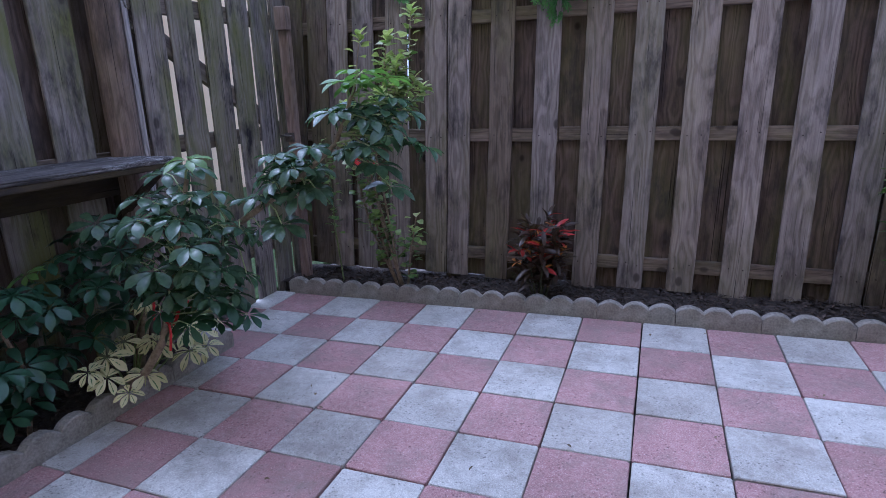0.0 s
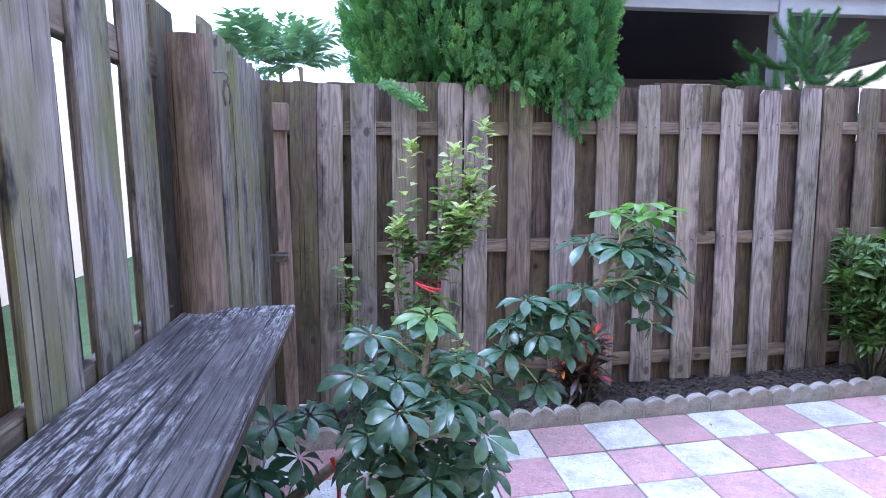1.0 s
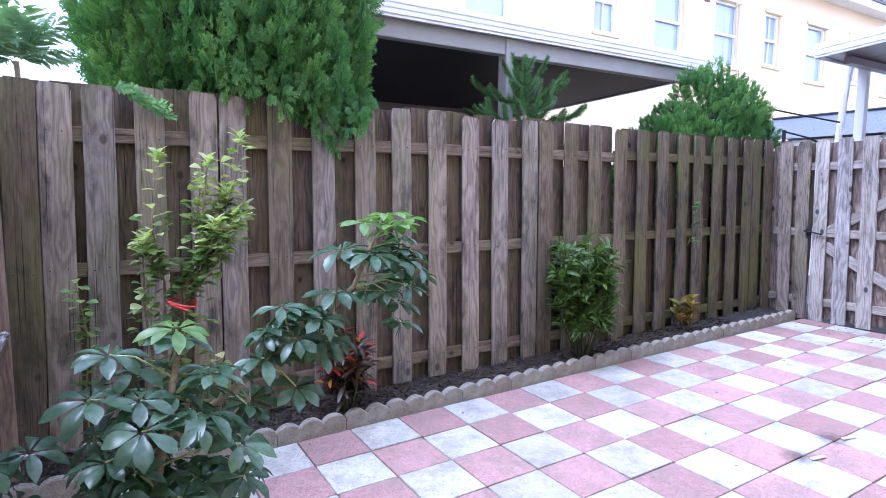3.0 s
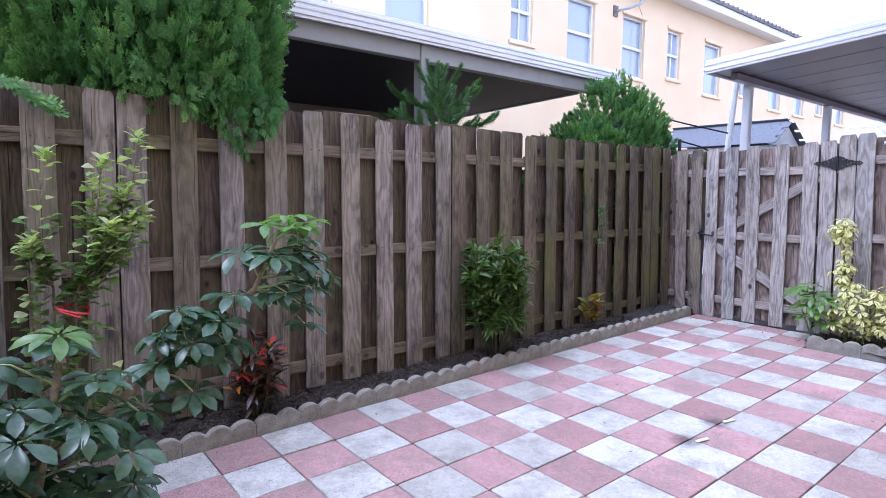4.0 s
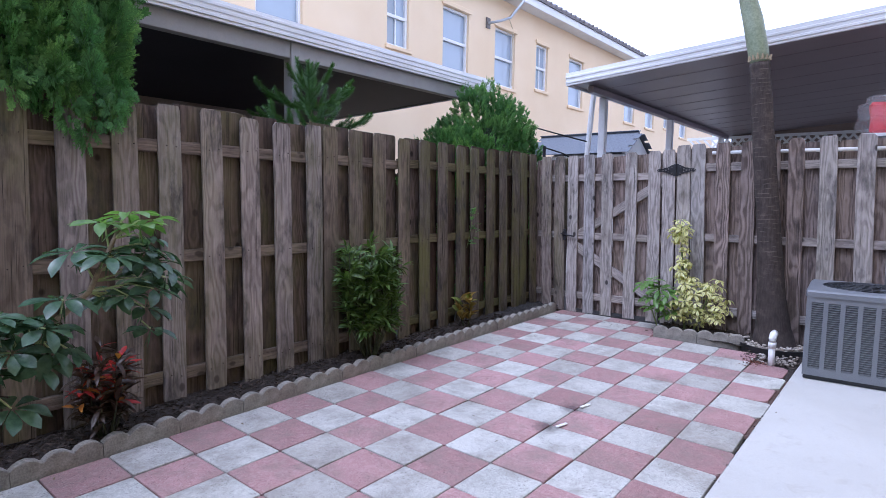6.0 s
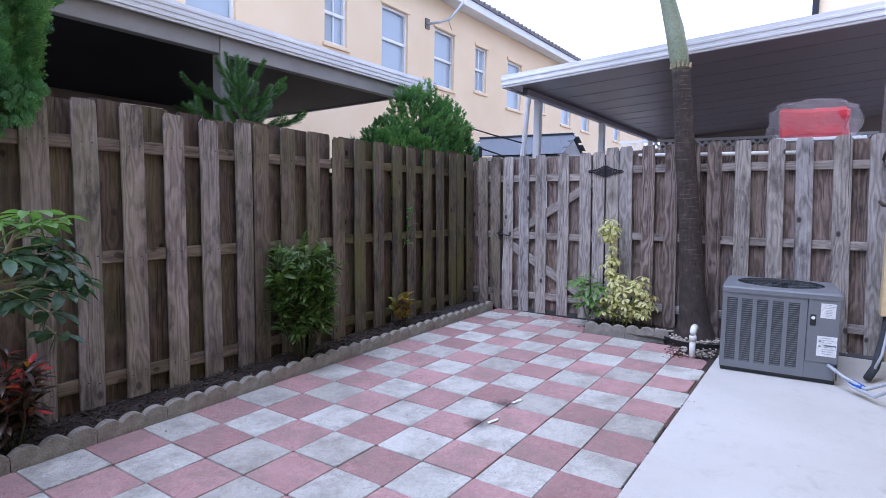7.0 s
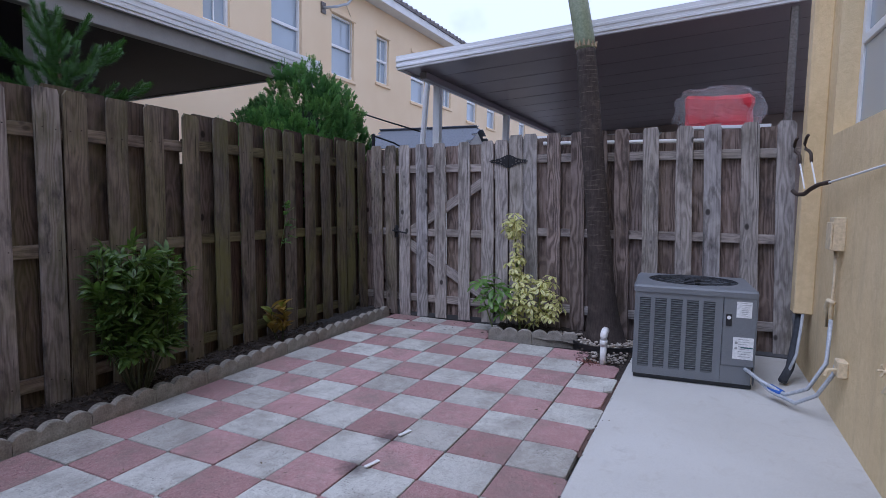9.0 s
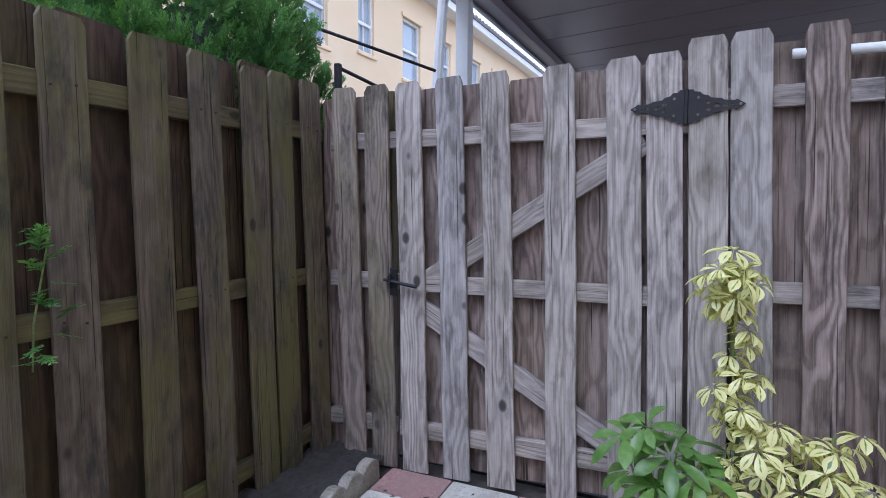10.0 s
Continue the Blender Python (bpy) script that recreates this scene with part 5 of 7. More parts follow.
def croton(name, at, h, spread, n, L, W, mat, label, stems=6, lean=0.6, tuft=1, crown=None, low=0.14):
    """Several upright shoots set with long stiff leaves; each leaf is a part."""
    host = thing(name, at, label, "shrub")
    meshes = []
    for k in range(5):
        s = Soup()
        for q in range(tuft):
            b = 2 * math.pi * q / tuft + k
            s.blade(Matrix.Identity(4) if tuft == 1 else aim(Vector((0.012 * q, 0, 0)), Vector((1.0, 0.75 * math.cos(b), 0.75 * math.sin(b))), rp.uniform(-25, 25)), L * (1 if tuft == 1 else rp.uniform(0.75, 1.1)), W, 0.12 + 0.1 * k, 0.2, 5, 1.0)
        meshes.append(s.mesh("leaf", mat))
    tops = meshes if crown is None else []
    for k in range(0 if crown is None else 4):
        s = Soup()
        s.blade(Matrix.Identity(4), L, W * 1.1, 0.15 + 0.1 * k, 0.2, 5, 1.0)
        tops.append(s.mesh("leaf", crown[k % len(crown)]))
    for k in range(stems):
        a = 2 * math.pi * k / stems + rp.uniform(-0.4, 0.4)
        r = spread * rp.uniform(0.35, 1.0)
        z1 = h * rp.uniform(0.68, 0.92)
        path = [Vector((0.02 * math.cos(a), 0.02 * math.sin(a), -0.03)), Vector((r * 0.95 * math.cos(a), r * 0.65 * math.sin(a), z1 * 0.42)), Vector((r * math.cos(a), r * 0.7 * math.sin(a), z1))]
        part("shoot", bm_tube(path, [0.006, 0.004, 0.002], 5), M_SHOOT, host)
        for q in range(n // stems):
            f = low + (1 - low) * (q + rp.random()) / (n // stems)
            p = path[0].lerp(path[1], f * 2) if f < 0.5 else path[1].lerp(path[2], f * 2 - 1)
            b = rp.uniform(0, 2 * math.pi)
            d = Vector((math.cos(b), math.sin(b), lean + rp.uniform(-0.5, 0.7)))
            ob = part_of("leaf", rp.choice(tops if f > 0.55 and rp.random() < 0.5 else meshes), None, host)
            ob.matrix_basis = aim(p, d, rp.uniform(-30, 30)) @ Matrix.Scale(rp.uniform(0.7, 1.15), 4)
    return host


croton("croton", (0.35, 0.13, 0.06), 0.52, 0.17, 216, 0.115, 0.026, M_CROTON_D, "croton shrub with dark maroon leaves and orange, red and lime tips", 9, 0.5, 2, (M_CROTON_R, M_CROTON_O, M_CROTON_R, M_CROTON_D), 0.3)
croton("croton", (3.56, 0.19, 0.12), 0.34, 0.10, 40, 0.125, 0.062, M_CROTON_Y, "small croton with yellow and rust-coloured leaves", 4, 1.2, 1, (M_CROTON_L, M_CROTON_Y, M_CROTON_D, M_CROTON_L), 0.3)
croton("leafy_bush", (2.235, 0.13, 0.09), 1.0, 0.255, 273, 0.11, 0.028, M_CROTON_G, "dense dark green bush with narrow leaves", 21, 0.7, 7, None, 0.34)

# gold-variegated plant by the gate
gd = thing("umbrella_plant", (0, 0, 0), "gold-variegated umbrella plant in the gate bed", "shrub")
part("stem", bm_tube([(4.93, -1.42, 0.08), (4.92, -1.40, 0.5), (4.89, -1.37, 0.85), (4.88, -1.35, 1.15)], [0.012, 0.01, 0.008, 0.005], 6), M_STEM_G, gd)
part("stem", bm_tube([(4.93, -1.48, 0.08), (4.90, -1.60, 0.4), (4.90, -1.66, 0.62)], [0.01, 0.008, 0.005], 6), M_STEM_G, gd)
cloud(WH_G, (4.87, -1.55, 0.44), (0.18, 0.29, 0.26), 64, gd, 0.95, gap=0.062)
for k in range(12):
    put_whorl(WH_G, (4.89 + rp.uniform(-0.05, 0.05), -1.38 + rp.uniform(-0.07, 0.05), 0.62 + 0.045 * k), (rp.uniform(-1, 1), rp.uniform(-1, 1), 0), gd, 0.85)
cloud(WH_G, (4.86, -1.38, 0.72), (0.10, 0.11, 0.14), 13, gd, 0.9, gap=0.04)
cloud(WH_G, (4.87, -1.35, 1.08), (0.08, 0.085, 0.11), 17, gd, 0.95, gap=0.04)
put_whorl(WH_G, (4.87, -1.41, 0.92), (0.1, -0.8, 0), gd, 0.8)
gg = thing("umbrella_plant", (0, 0, 0), "young bright green umbrella plant beside the gate", "shrub")
part("stem", bm_tube([(4.86, -1.20, 0.08), (4.82, -1.14, 0.28), (4.80, -1.08, 0.46)], [0.008, 0.007, 0.004], 6), M_STEM_G, gg)
for p in ((4.80, -1.06, 0.50), (4.78, -1.14, 0.42), (4.80, -1.0, 0.46), (4.78, -1.18, 0.28), (4.84, -1.10, 0.22), (4.76, -1.22, 0.38), (4.74, -1.10, 0.33), (4.80, -1.24, 0.20), (4.82, -1.02, 0.33), (4.86, -1.16, 0.44)):
    put_whorl(WH_N, (p[0] + 0.03, p[1] - 0.06, p[2] + 0.09), (-0.4, 0.1, 0), gg, 1.25)


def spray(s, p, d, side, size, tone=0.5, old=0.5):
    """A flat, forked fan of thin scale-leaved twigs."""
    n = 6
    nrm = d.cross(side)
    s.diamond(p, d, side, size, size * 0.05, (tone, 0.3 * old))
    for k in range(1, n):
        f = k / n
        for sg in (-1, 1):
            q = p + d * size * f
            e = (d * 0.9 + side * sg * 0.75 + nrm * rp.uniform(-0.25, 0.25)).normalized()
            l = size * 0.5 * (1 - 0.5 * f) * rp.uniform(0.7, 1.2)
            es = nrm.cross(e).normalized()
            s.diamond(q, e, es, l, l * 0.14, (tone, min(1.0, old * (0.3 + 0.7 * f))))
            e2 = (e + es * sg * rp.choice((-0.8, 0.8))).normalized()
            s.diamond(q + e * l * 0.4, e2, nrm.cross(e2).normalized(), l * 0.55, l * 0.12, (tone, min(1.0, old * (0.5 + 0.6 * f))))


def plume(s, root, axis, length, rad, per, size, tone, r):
    """An upright or hanging tuft: flat sprays stand edge-out round an axis, coloured dark at the root for inner shade,
    light at their tips.
    """
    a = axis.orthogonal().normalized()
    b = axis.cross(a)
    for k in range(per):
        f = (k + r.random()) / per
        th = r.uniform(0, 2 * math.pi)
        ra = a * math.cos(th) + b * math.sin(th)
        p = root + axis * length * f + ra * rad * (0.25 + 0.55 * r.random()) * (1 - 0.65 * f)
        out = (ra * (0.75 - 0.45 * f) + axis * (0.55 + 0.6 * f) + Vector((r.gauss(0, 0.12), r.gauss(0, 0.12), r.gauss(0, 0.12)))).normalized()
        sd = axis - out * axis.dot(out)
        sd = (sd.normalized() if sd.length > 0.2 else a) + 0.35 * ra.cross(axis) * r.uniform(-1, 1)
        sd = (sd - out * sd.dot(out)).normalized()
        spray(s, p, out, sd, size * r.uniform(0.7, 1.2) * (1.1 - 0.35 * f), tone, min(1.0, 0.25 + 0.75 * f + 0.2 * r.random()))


def conifer(name, c, rad, label, plumes, per, size, seed, length, width, lean, band, mat, shoulder=0.0, behind=None):
    """A cedar: a dark core painted as inner shade on a trunk, clothed in plumes with dark gaps between them; one side
    may stand lower.
    """
    def low(p):
        f = min(1.0, max(0.0, -p.x / rad[0] / 0.55))
        return Vector((p.x, p.y, p.z * (1 - shoulder * f * f * (3 - 2 * f)) if p.z > 0 else p.z))

    host = thing(name, (c[0], c[1], 0), label, "tree")
    r = random.Random(seed)
    part("trunk", bm_tube([(0, 0, -0.2), (0.02, 0, 1.0), (0, 0.02, c[2])], [0.07, 0.06, 0.03], 8), M_STEM, host)
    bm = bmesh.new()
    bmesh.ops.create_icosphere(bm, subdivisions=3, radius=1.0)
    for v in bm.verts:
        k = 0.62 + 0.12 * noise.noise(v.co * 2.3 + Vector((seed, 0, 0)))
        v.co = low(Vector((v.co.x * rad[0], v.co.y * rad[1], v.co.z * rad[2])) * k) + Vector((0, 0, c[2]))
    part("inner_growth", bm, M_CEDAR_CORE, host, "dark solid core for the shade inside the crown", smooth=True)
    s = Soup()
    golden = math.pi * (3 - math.sqrt(5))
    for q in range(plumes):
        z = band[0] + (band[1] - band[0]) * (q + 0.5) / (0.8 * plumes) if q < 0.8 * plumes else r.uniform(-1, 1)
        a = q * golden + r.uniform(-0.25, 0.25)
        w = math.sqrt(max(0.0, 1 - z * z))
        d0 = Vector((w * math.cos(a), w * math.sin(a), z))
        k = r.choice((0.70, 0.80, 0.88, 0.92)) * r.uniform(0.96, 1.04)
        c0 = low(Vector((d0.x * rad[0], d0.y * rad[1], d0.z * rad[2])) * k) + Vector((0, 0, c[2]))
        if behind is not None and c0.z < 1.96:  # kept back by the fence
            c0.y = max(c0.y, behind - c[1])
        ax = (Vector((d0.x, d0.y, 0)) * lean + Vector((r.gauss(0, 0.12), r.gauss(0, 0.12), 1.0 + 0.5 * max(0.0, z)))).normalized()
        ln = length * r.uniform(0.65, 1.3)
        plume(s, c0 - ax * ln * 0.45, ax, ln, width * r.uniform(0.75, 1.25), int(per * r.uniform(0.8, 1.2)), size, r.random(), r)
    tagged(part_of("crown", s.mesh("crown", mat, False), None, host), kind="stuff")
    return host


rp.seed(5)
cedar = conifer("cedar_tree", (-0.04, 1.06, 2.55), (0.94, 0.74, 1.92), "large soft green cedar overhanging the back fence", 370, 44, 0.10, 3, 0.36, 0.115, 0.35, (-0.62, 0.30), M_CEDAR, 0.0, YF + 0.30)
hang = Soup()
rh = random.Random(9)
for x0, x1, z0, z1, n in ((-0.30, 0.60, 2.00, 2.16, 16), (-0.05, 0.56, 1.92, 2.02, 12), (0.18, 0.50, 1.84, 1.93, 8), (0.34, 0.44, 1.74, 1.80, 3)):
    for k in range(n):
        root = Vector((rh.uniform(x0, x1), 0.36 + rh.uniform(-0.06, 0.10), rh.uniform(z0, z1)))
        ax = Vector((rh.gauss(0, 0.16), -0.12 + rh.gauss(0, 0.1), -1.0 if rh.random() < 0.55 else 0.9)).normalized()
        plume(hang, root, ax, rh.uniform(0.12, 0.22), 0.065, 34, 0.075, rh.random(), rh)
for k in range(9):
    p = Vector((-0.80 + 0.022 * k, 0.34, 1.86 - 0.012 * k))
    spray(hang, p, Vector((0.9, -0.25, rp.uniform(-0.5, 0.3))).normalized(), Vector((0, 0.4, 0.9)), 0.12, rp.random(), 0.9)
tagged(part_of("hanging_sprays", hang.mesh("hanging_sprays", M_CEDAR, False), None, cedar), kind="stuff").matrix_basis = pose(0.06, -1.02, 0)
conifer("clipped_cedar", (4.84, 1.04, 1.36), (1.13, 0.66, 1.38), "rounded clipped green cedar behind the fence corner", 212, 66, 0.082, 8, 0.25, 0.135, 0.7, (-0.05, 1.0), M_CEDAR_D, 0.36, YF + 0.30)

sprig = thing("creeper_sprig", (3.80, 0.365, 0.0), "feathery green sprig growing through the fence", "plant")
s2 = Soup()
for k in range(16):
    f = k / 15
    p = Vector((0.03 * math.sin(5 * f) - 0.03 + 0.06 * f, -0.03, 0.90 + 0.36 * f))
    out = Vector((rp.uniform(-1, 1), -0.6, rp.uniform(-0.3, 0.9))).normalized()
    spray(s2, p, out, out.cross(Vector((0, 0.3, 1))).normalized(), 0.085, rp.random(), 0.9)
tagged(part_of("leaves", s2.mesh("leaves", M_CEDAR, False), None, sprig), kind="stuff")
part("twig", bm_tube([(0.0, 0.03, 0.86), (-0.02, -0.02, 1.0), (0.03, -0.03, 1.26)], 0.003, 5), M_STEM_G, sprig)

# Norfolk pine
np_ = thing("norfolk_pine", (2.42, 1.12, 0), "young dark green Norfolk pine with tiered branches behind the fence", "tree")
part("trunk", bm_tube([(0, 0, -0.1), (0, 0, 1.6), (0.01, 0.0, 2.42)], [0.035, 0.022, 0.006], 8), M_STEM, np_)
needles = Soup()


def rope(s, pts, r):
    """A curved foxtail branch set all round with short forward needles."""
    for i in range(len(pts) - 1):
        a, b = pts[i], pts[i + 1]
        ax = (b - a).normalized()
        n = max(2, int((b - a).length / 0.005))
        for k in range(n):
            f = (i + k / n) / (len(pts) - 1)
            g = min(1.0, 0.6 + 2.0 * f) * (1 - 0.5 * f ** 6)
            for q in range(10):
                w = Vector((rp.gauss(0, 1), rp.gauss(0, 1), rp.gauss(0, 1)))
                w = (w - w.dot(ax) * ax).normalized()
                s.diamond(a.lerp(b, k / n), (rp.uniform(0.7, 1.3) * w + ax).normalized(), ax.cross(w), g * r * rp.uniform(0.7, 1.5), r * 0.035)


def bough(s, p, d, L, rise, r):
    """One branch: it leaves flat and sweeps up towards its tip."""
    pts = [p + d * L * f + Vector((0, 0, rise * L * f * f)) for f in (0, 0.2, 0.4, 0.6, 0.8, 1.0)]
    rope(s, pts, r)
    return pts


for z, R, nb, rise in ((1.68, 0.64, 5, 0.14), (1.90, 0.66, 5, 0.34), (2.12, 0.44, 5, 0.55), (2.28, 0.20, 4, 0.9)):
    for k in range(nb):
        a = 2 * math.pi * k / nb + z * 3 + rp.uniform(-0.2, 0.2)
        d = Vector((math.cos(a), math.sin(a), 0))
        pts = bough(needles, Vector((0, 0, z)), d, R * rp.uniform(0.72, 1.15), rise * rp.uniform(0.7, 1.3), 0.056)
        if R > 0.3:
            for sg, q in ((-1, 1), (1, 2), (-1, 3), (1, 4)):
                bough(needles, pts[q], (d + sg * 0.8 * Vector((-d.y, d.x, 0))).normalized(), (0.48 - 0.05 * q) * R, rise + rp.uniform(0, 0.3), 0.046)
bough(needles, Vector((0, 0, 2.22)), Vector((0.06, 0, 1)).normalized(), 0.30, 0.0, 0.058)
tagged(part_of("needles", needles.mesh("needles", M_PINE, False), None, np_), kind="stuff")


def frond(s, base, d, L, droop, n=26, w=0.03, ll=0.4):
    """A feather frond: leaflets along an arching rib."""
    d = Vector(d).normalized()
    side = d.cross(Vector((0, 0, 1))).normalized()
    for k in range(n):
        f = 0.12 + 0.88 * k / n
        p = Vector(base) + d * L * f + Vector((0, 0, -droop * L * f * f))
        t = (d + Vector((0, 0, -2 * droop * f))).normalized()
        for sg in (-1, 1):
            e = (t * 0.8 + side * sg + Vector((0, 0, -0.3 + rp.uniform(-0.5, 0.3)))).normalized()
            s.diamond(p, e, t, ll * L * math.sin(math.pi * (0.15 + 0.8 * f)) * rp.uniform(0.8, 1.1), w * 0.5)


for px, py, pz, L in ((-2.5, 6.9, 3.1, 1.3), (-1.72, 6.9, 3.05, 1.25), (-2.15, 7.8, 3.3, 1.2)):
    palm = thing("palm_tree", (px, py, 0), "feathery palm in the distance beyond the fence", "palm", "far palms")
    part("trunk", bm_tube([(0, 0, -0.2), (0.05, 0, 1.6), (0, 0, pz)], [0.05, 0.04, 0.035], 8), M_STEM, palm)
    s3 = Soup()
    for k in range(18):
        a = 2 * math.pi * k * 0.382 + rp.uniform(-0.2, 0.2)
        frond(s3, (0, 0, pz), (math.cos(a), math.sin(a), rp.uniform(-0.3, 2.6)), L * rp.uniform(0.55, 0.95), rp.uniform(0.12, 0.4), 15, 0.075, 0.40)
    tagged(part_of("fronds", s3.mesh("fronds", M_PALM, False), None, palm), kind="stuff")

# ---- palm by the gate bed ----
def bark_mat():
    """Dark palm bark: thin broken pale leaf scars above, plain fissured boot below."""
    m, t, b = mat_new("ringed_palm_bark")
    v = coords(t, shift=False)
    n = noise_tex(t, v, 11.0, 6, 0.7)
    warp = noise_tex(t, v, 3.5, 2, 0.5)
    fib = noise_tex(t, coords(t, (70, 70, 9), shift=False), 1.0, 5, 0.7)
    gaps = noise_tex(t, coords(t, (9, 9, 26), shift=False), 1.0, 3, 0.6)
    sep = t.nodes.new("ShaderNodeSeparateXYZ")
    t.links.new(v, sep.inputs[0])
    zz = math_node(t, "ADD", math_node(t, "MULTIPLY", sep.outputs[2], 165.0), math_node(t, "ADD", math_node(t, "MULTIPLY", warp, 12.0), math_node(t, "MULTIPLY", n, 3.0)))
    rings = math_node(t, "ADD", math_node(t, "MULTIPLY", math_node(t, "SINE", zz), 0.5), 0.5)
    high = ramp(t, math_node(t, "ADD", math_node(t, "MULTIPLY", sep.outputs[2], 0.4), math_node(t, "MULTIPLY", math_node(t, "SUBTRACT", n, 0.5), 0.25)), [(0.26, (0, 0, 0)), (0.38, (1, 1, 1))])
    line = mix(t, 1.0, ramp(t, rings, [(0.84, (0, 0, 0)), (0.98, (1, 1, 1))]), ramp(t, gaps, [(0.48, (0, 0, 0)), (0.60, (1, 1, 1))]), "MULTIPLY")
    line = mix(t, 1.0, line, high, "MULTIPLY")
    col = ramp(t, n, [(0.3, (0.022, 0.015, 0.013)), (0.55, (0.052, 0.038, 0.033)), (0.75, (0.13, 0.10, 0.085))])
    col = mix(t, 0.35, col, ramp(t, fib, [(0.35, (0.010, 0.008, 0.007)), (0.7, (0.10, 0.082, 0.068))]))
    col = mix(t, math_node(t, "MULTIPLY", line, 0.5), col, (0.16, 0.132, 0.112))
    t.links.new(col, b.inputs["Base Color"])
    b.inputs["Roughness"].default_value = 0.9
    h = math_node(t, "ADD", math_node(t, "MULTIPLY", line, 0.7), math_node(t, "ADD", n, math_node(t, "MULTIPLY", fib, 0.6)))
    bump(t, b, h, 0.5, 0.006)
    return m


M_BARK = bark_mat()
M_SHAFT = plain("green_crownshaft", (0.20, 0.25, 0.15), (0.33, 0.37, 0.26), 4, 0.5)
M_HUSK = plain("torn_husk", (0.30, 0.24, 0.15), (0.45, 0.37, 0.25), 30, 0.9)
palm = thing("palm_tree", (4.88, 0, 0), "tall palm with a dark ringed trunk and green crownshaft", "palm")
tpath = [(0, -2.20, 0.0), (0, -2.19, 0.12), (0, -2.175, 0.28), (0, -2.145, 0.55), (0, -2.12, 0.85), (0, -2.09, 1.16), (0, -2.045, 1.55), (0, -2.0, 1.95), (0, -1.965, 2.3), (0, -1.93, 2.60)]
trad = [0.205, 0.175, 0.138, 0.112, 0.100, 0.093, 0.090, 0.088, 0.083, 0.078]
dense_p, dense_r = [], []
for i in range(len(tpath) - 1):
    for k in range(10):
        f = k / 10
        dense_p.append(tuple(Vector(tpath[i]).lerp(Vector(tpath[i + 1]), f)))
        dense_r.append(trad[i] + (trad[i + 1] - trad[i]) * f + rp.uniform(-0.0015, 0.002))
part("trunk", bm_tube(dense_p, dense_r, 20), M_BARK, palm, smooth=True)
part("crownshaft", bm_tube([(0, -1.935, 2.57), (0, -1.92, 2.66), (0, -1.86, 2.95), (0, -1.77, 3.28), (0, -1.64, 3.8), (0, -1.52, 4.3)], [0.074, 0.082, 0.080, 0.062, 0.05, 0.04], 14), M_SHAFT, palm, "smooth grey-green crownshaft", True)
hb = bmesh.new()
for k in range(14):
    a = 2 * math.pi * k / 14
    c = Vector((0.078 * math.cos(a), -1.932 + 0.078 * math.sin(a), 2.59))
    bm_tube([c, c + Vector((0.012 * math.cos(a), 0.012 * math.sin(a), 0.035 + 0.02 * rp.random()))], [0.014, 0.004], 5, bm=hb)
part("husk_collar", hb, M_HUSK, palm, "torn brown husk collar")
pf = Soup()
for k in range(10):
    a = 2 * math.pi * k / 10 + 0.2
    frond(pf, (0, -1.50, 4.35), (math.cos(a), math.sin(a), rp.uniform(0.35, 1.0)), 1.7, rp.uniform(0.25, 0.5), 40, 0.035, 0.30)
tagged(part_of("fronds", pf.mesh("fronds", M_PALM, False), None, palm), kind="stuff")

# pebbles, ring and stub pipe round the trunk
M_PEBBLE = leaf_mat("pebble_stone", [(0.22, 0.20, 0.18), (0.42, 0.38, 0.34), (0.60, 0.57, 0.53), (0.30, 0.24, 0.19)], 0.7, thin=0.0)
M_BLACKP = plain("black_plastic", (0.012, 0.012, 0.013), (0.022, 0.022, 0.024), 15, 0.45)


def pebble_heap(name, spots, label, seed):
    r = random.Random(seed)
    bm = bmesh.new()
    for x, y, z, rad in spots:
        res = bmesh.ops.create_icosphere(bm, subdivisions=1, radius=rad)
        sx, sy, sz, ang = r.uniform(0.8, 1.3), r.uniform(0.7, 1.0), r.uniform(0.5, 0.75), r.uniform(0, 3.14)
        for v in res["verts"]:
            p = Vector((v.co.x * sx, v.co.y * sy, v.co.z * sz))
            v.co = Matrix.Rotation(ang, 3, "Z") @ p + Vector((x, y, z))
    ob = part(name, bm, M_PEBBLE, smooth=True)
    return tagged(ob, label, "pebbles", kind="stuff")


spots = []
for k in range(230):
    a, rr = rp.uniform(1.9, 4.9), rp.uniform(0.17, 0.27)
    spots.append((4.88 + rr * math.cos(a), -2.2 + rr * math.sin(a), 0.105 + rp.uniform(0.0, 0.045), rp.uniform(0.008, 0.018)))
for k in range(150):
    x, y = rp.uniform(4.28, 4.86), rp.uniform(-2.42, -2.06)
    spots.append((x, y, gz(x) + 0.0 + rp.uniform(0, 0.012), rp.uniform(0.008, 0.022)))
for k in range(40):
    x, y = rp.uniform(4.80, 4.92), rp.uniform(-1.98, -1.72)
    spots.append((x, y, gz(x) + 0.055, rp.uniform(0.010, 0.024)))
for k in range(60):
    x, y = rp.uniform(4.85, 5.10), rp.uniform(-2.45, -2.2)
    spots.append((x, y, gz(x) + 0.005, rp.uniform(0.008, 0.02)))
spots = [p for p in spots if not ((p[0] < 4.60 and p[1] > -2.13) or (p[0] < 4.30 and p[1] > -2.45)) or p[1] > -1.99]
pebble_heap("pebble_heap", spots, "mixed tan and white pebbles round the palm trunk", 4)
ringp = thing("tree_ring", (4.88, -2.2, 0.09), "low black plastic edging ring round the palm", "edging")
rb = bmesh.new()
prev = None
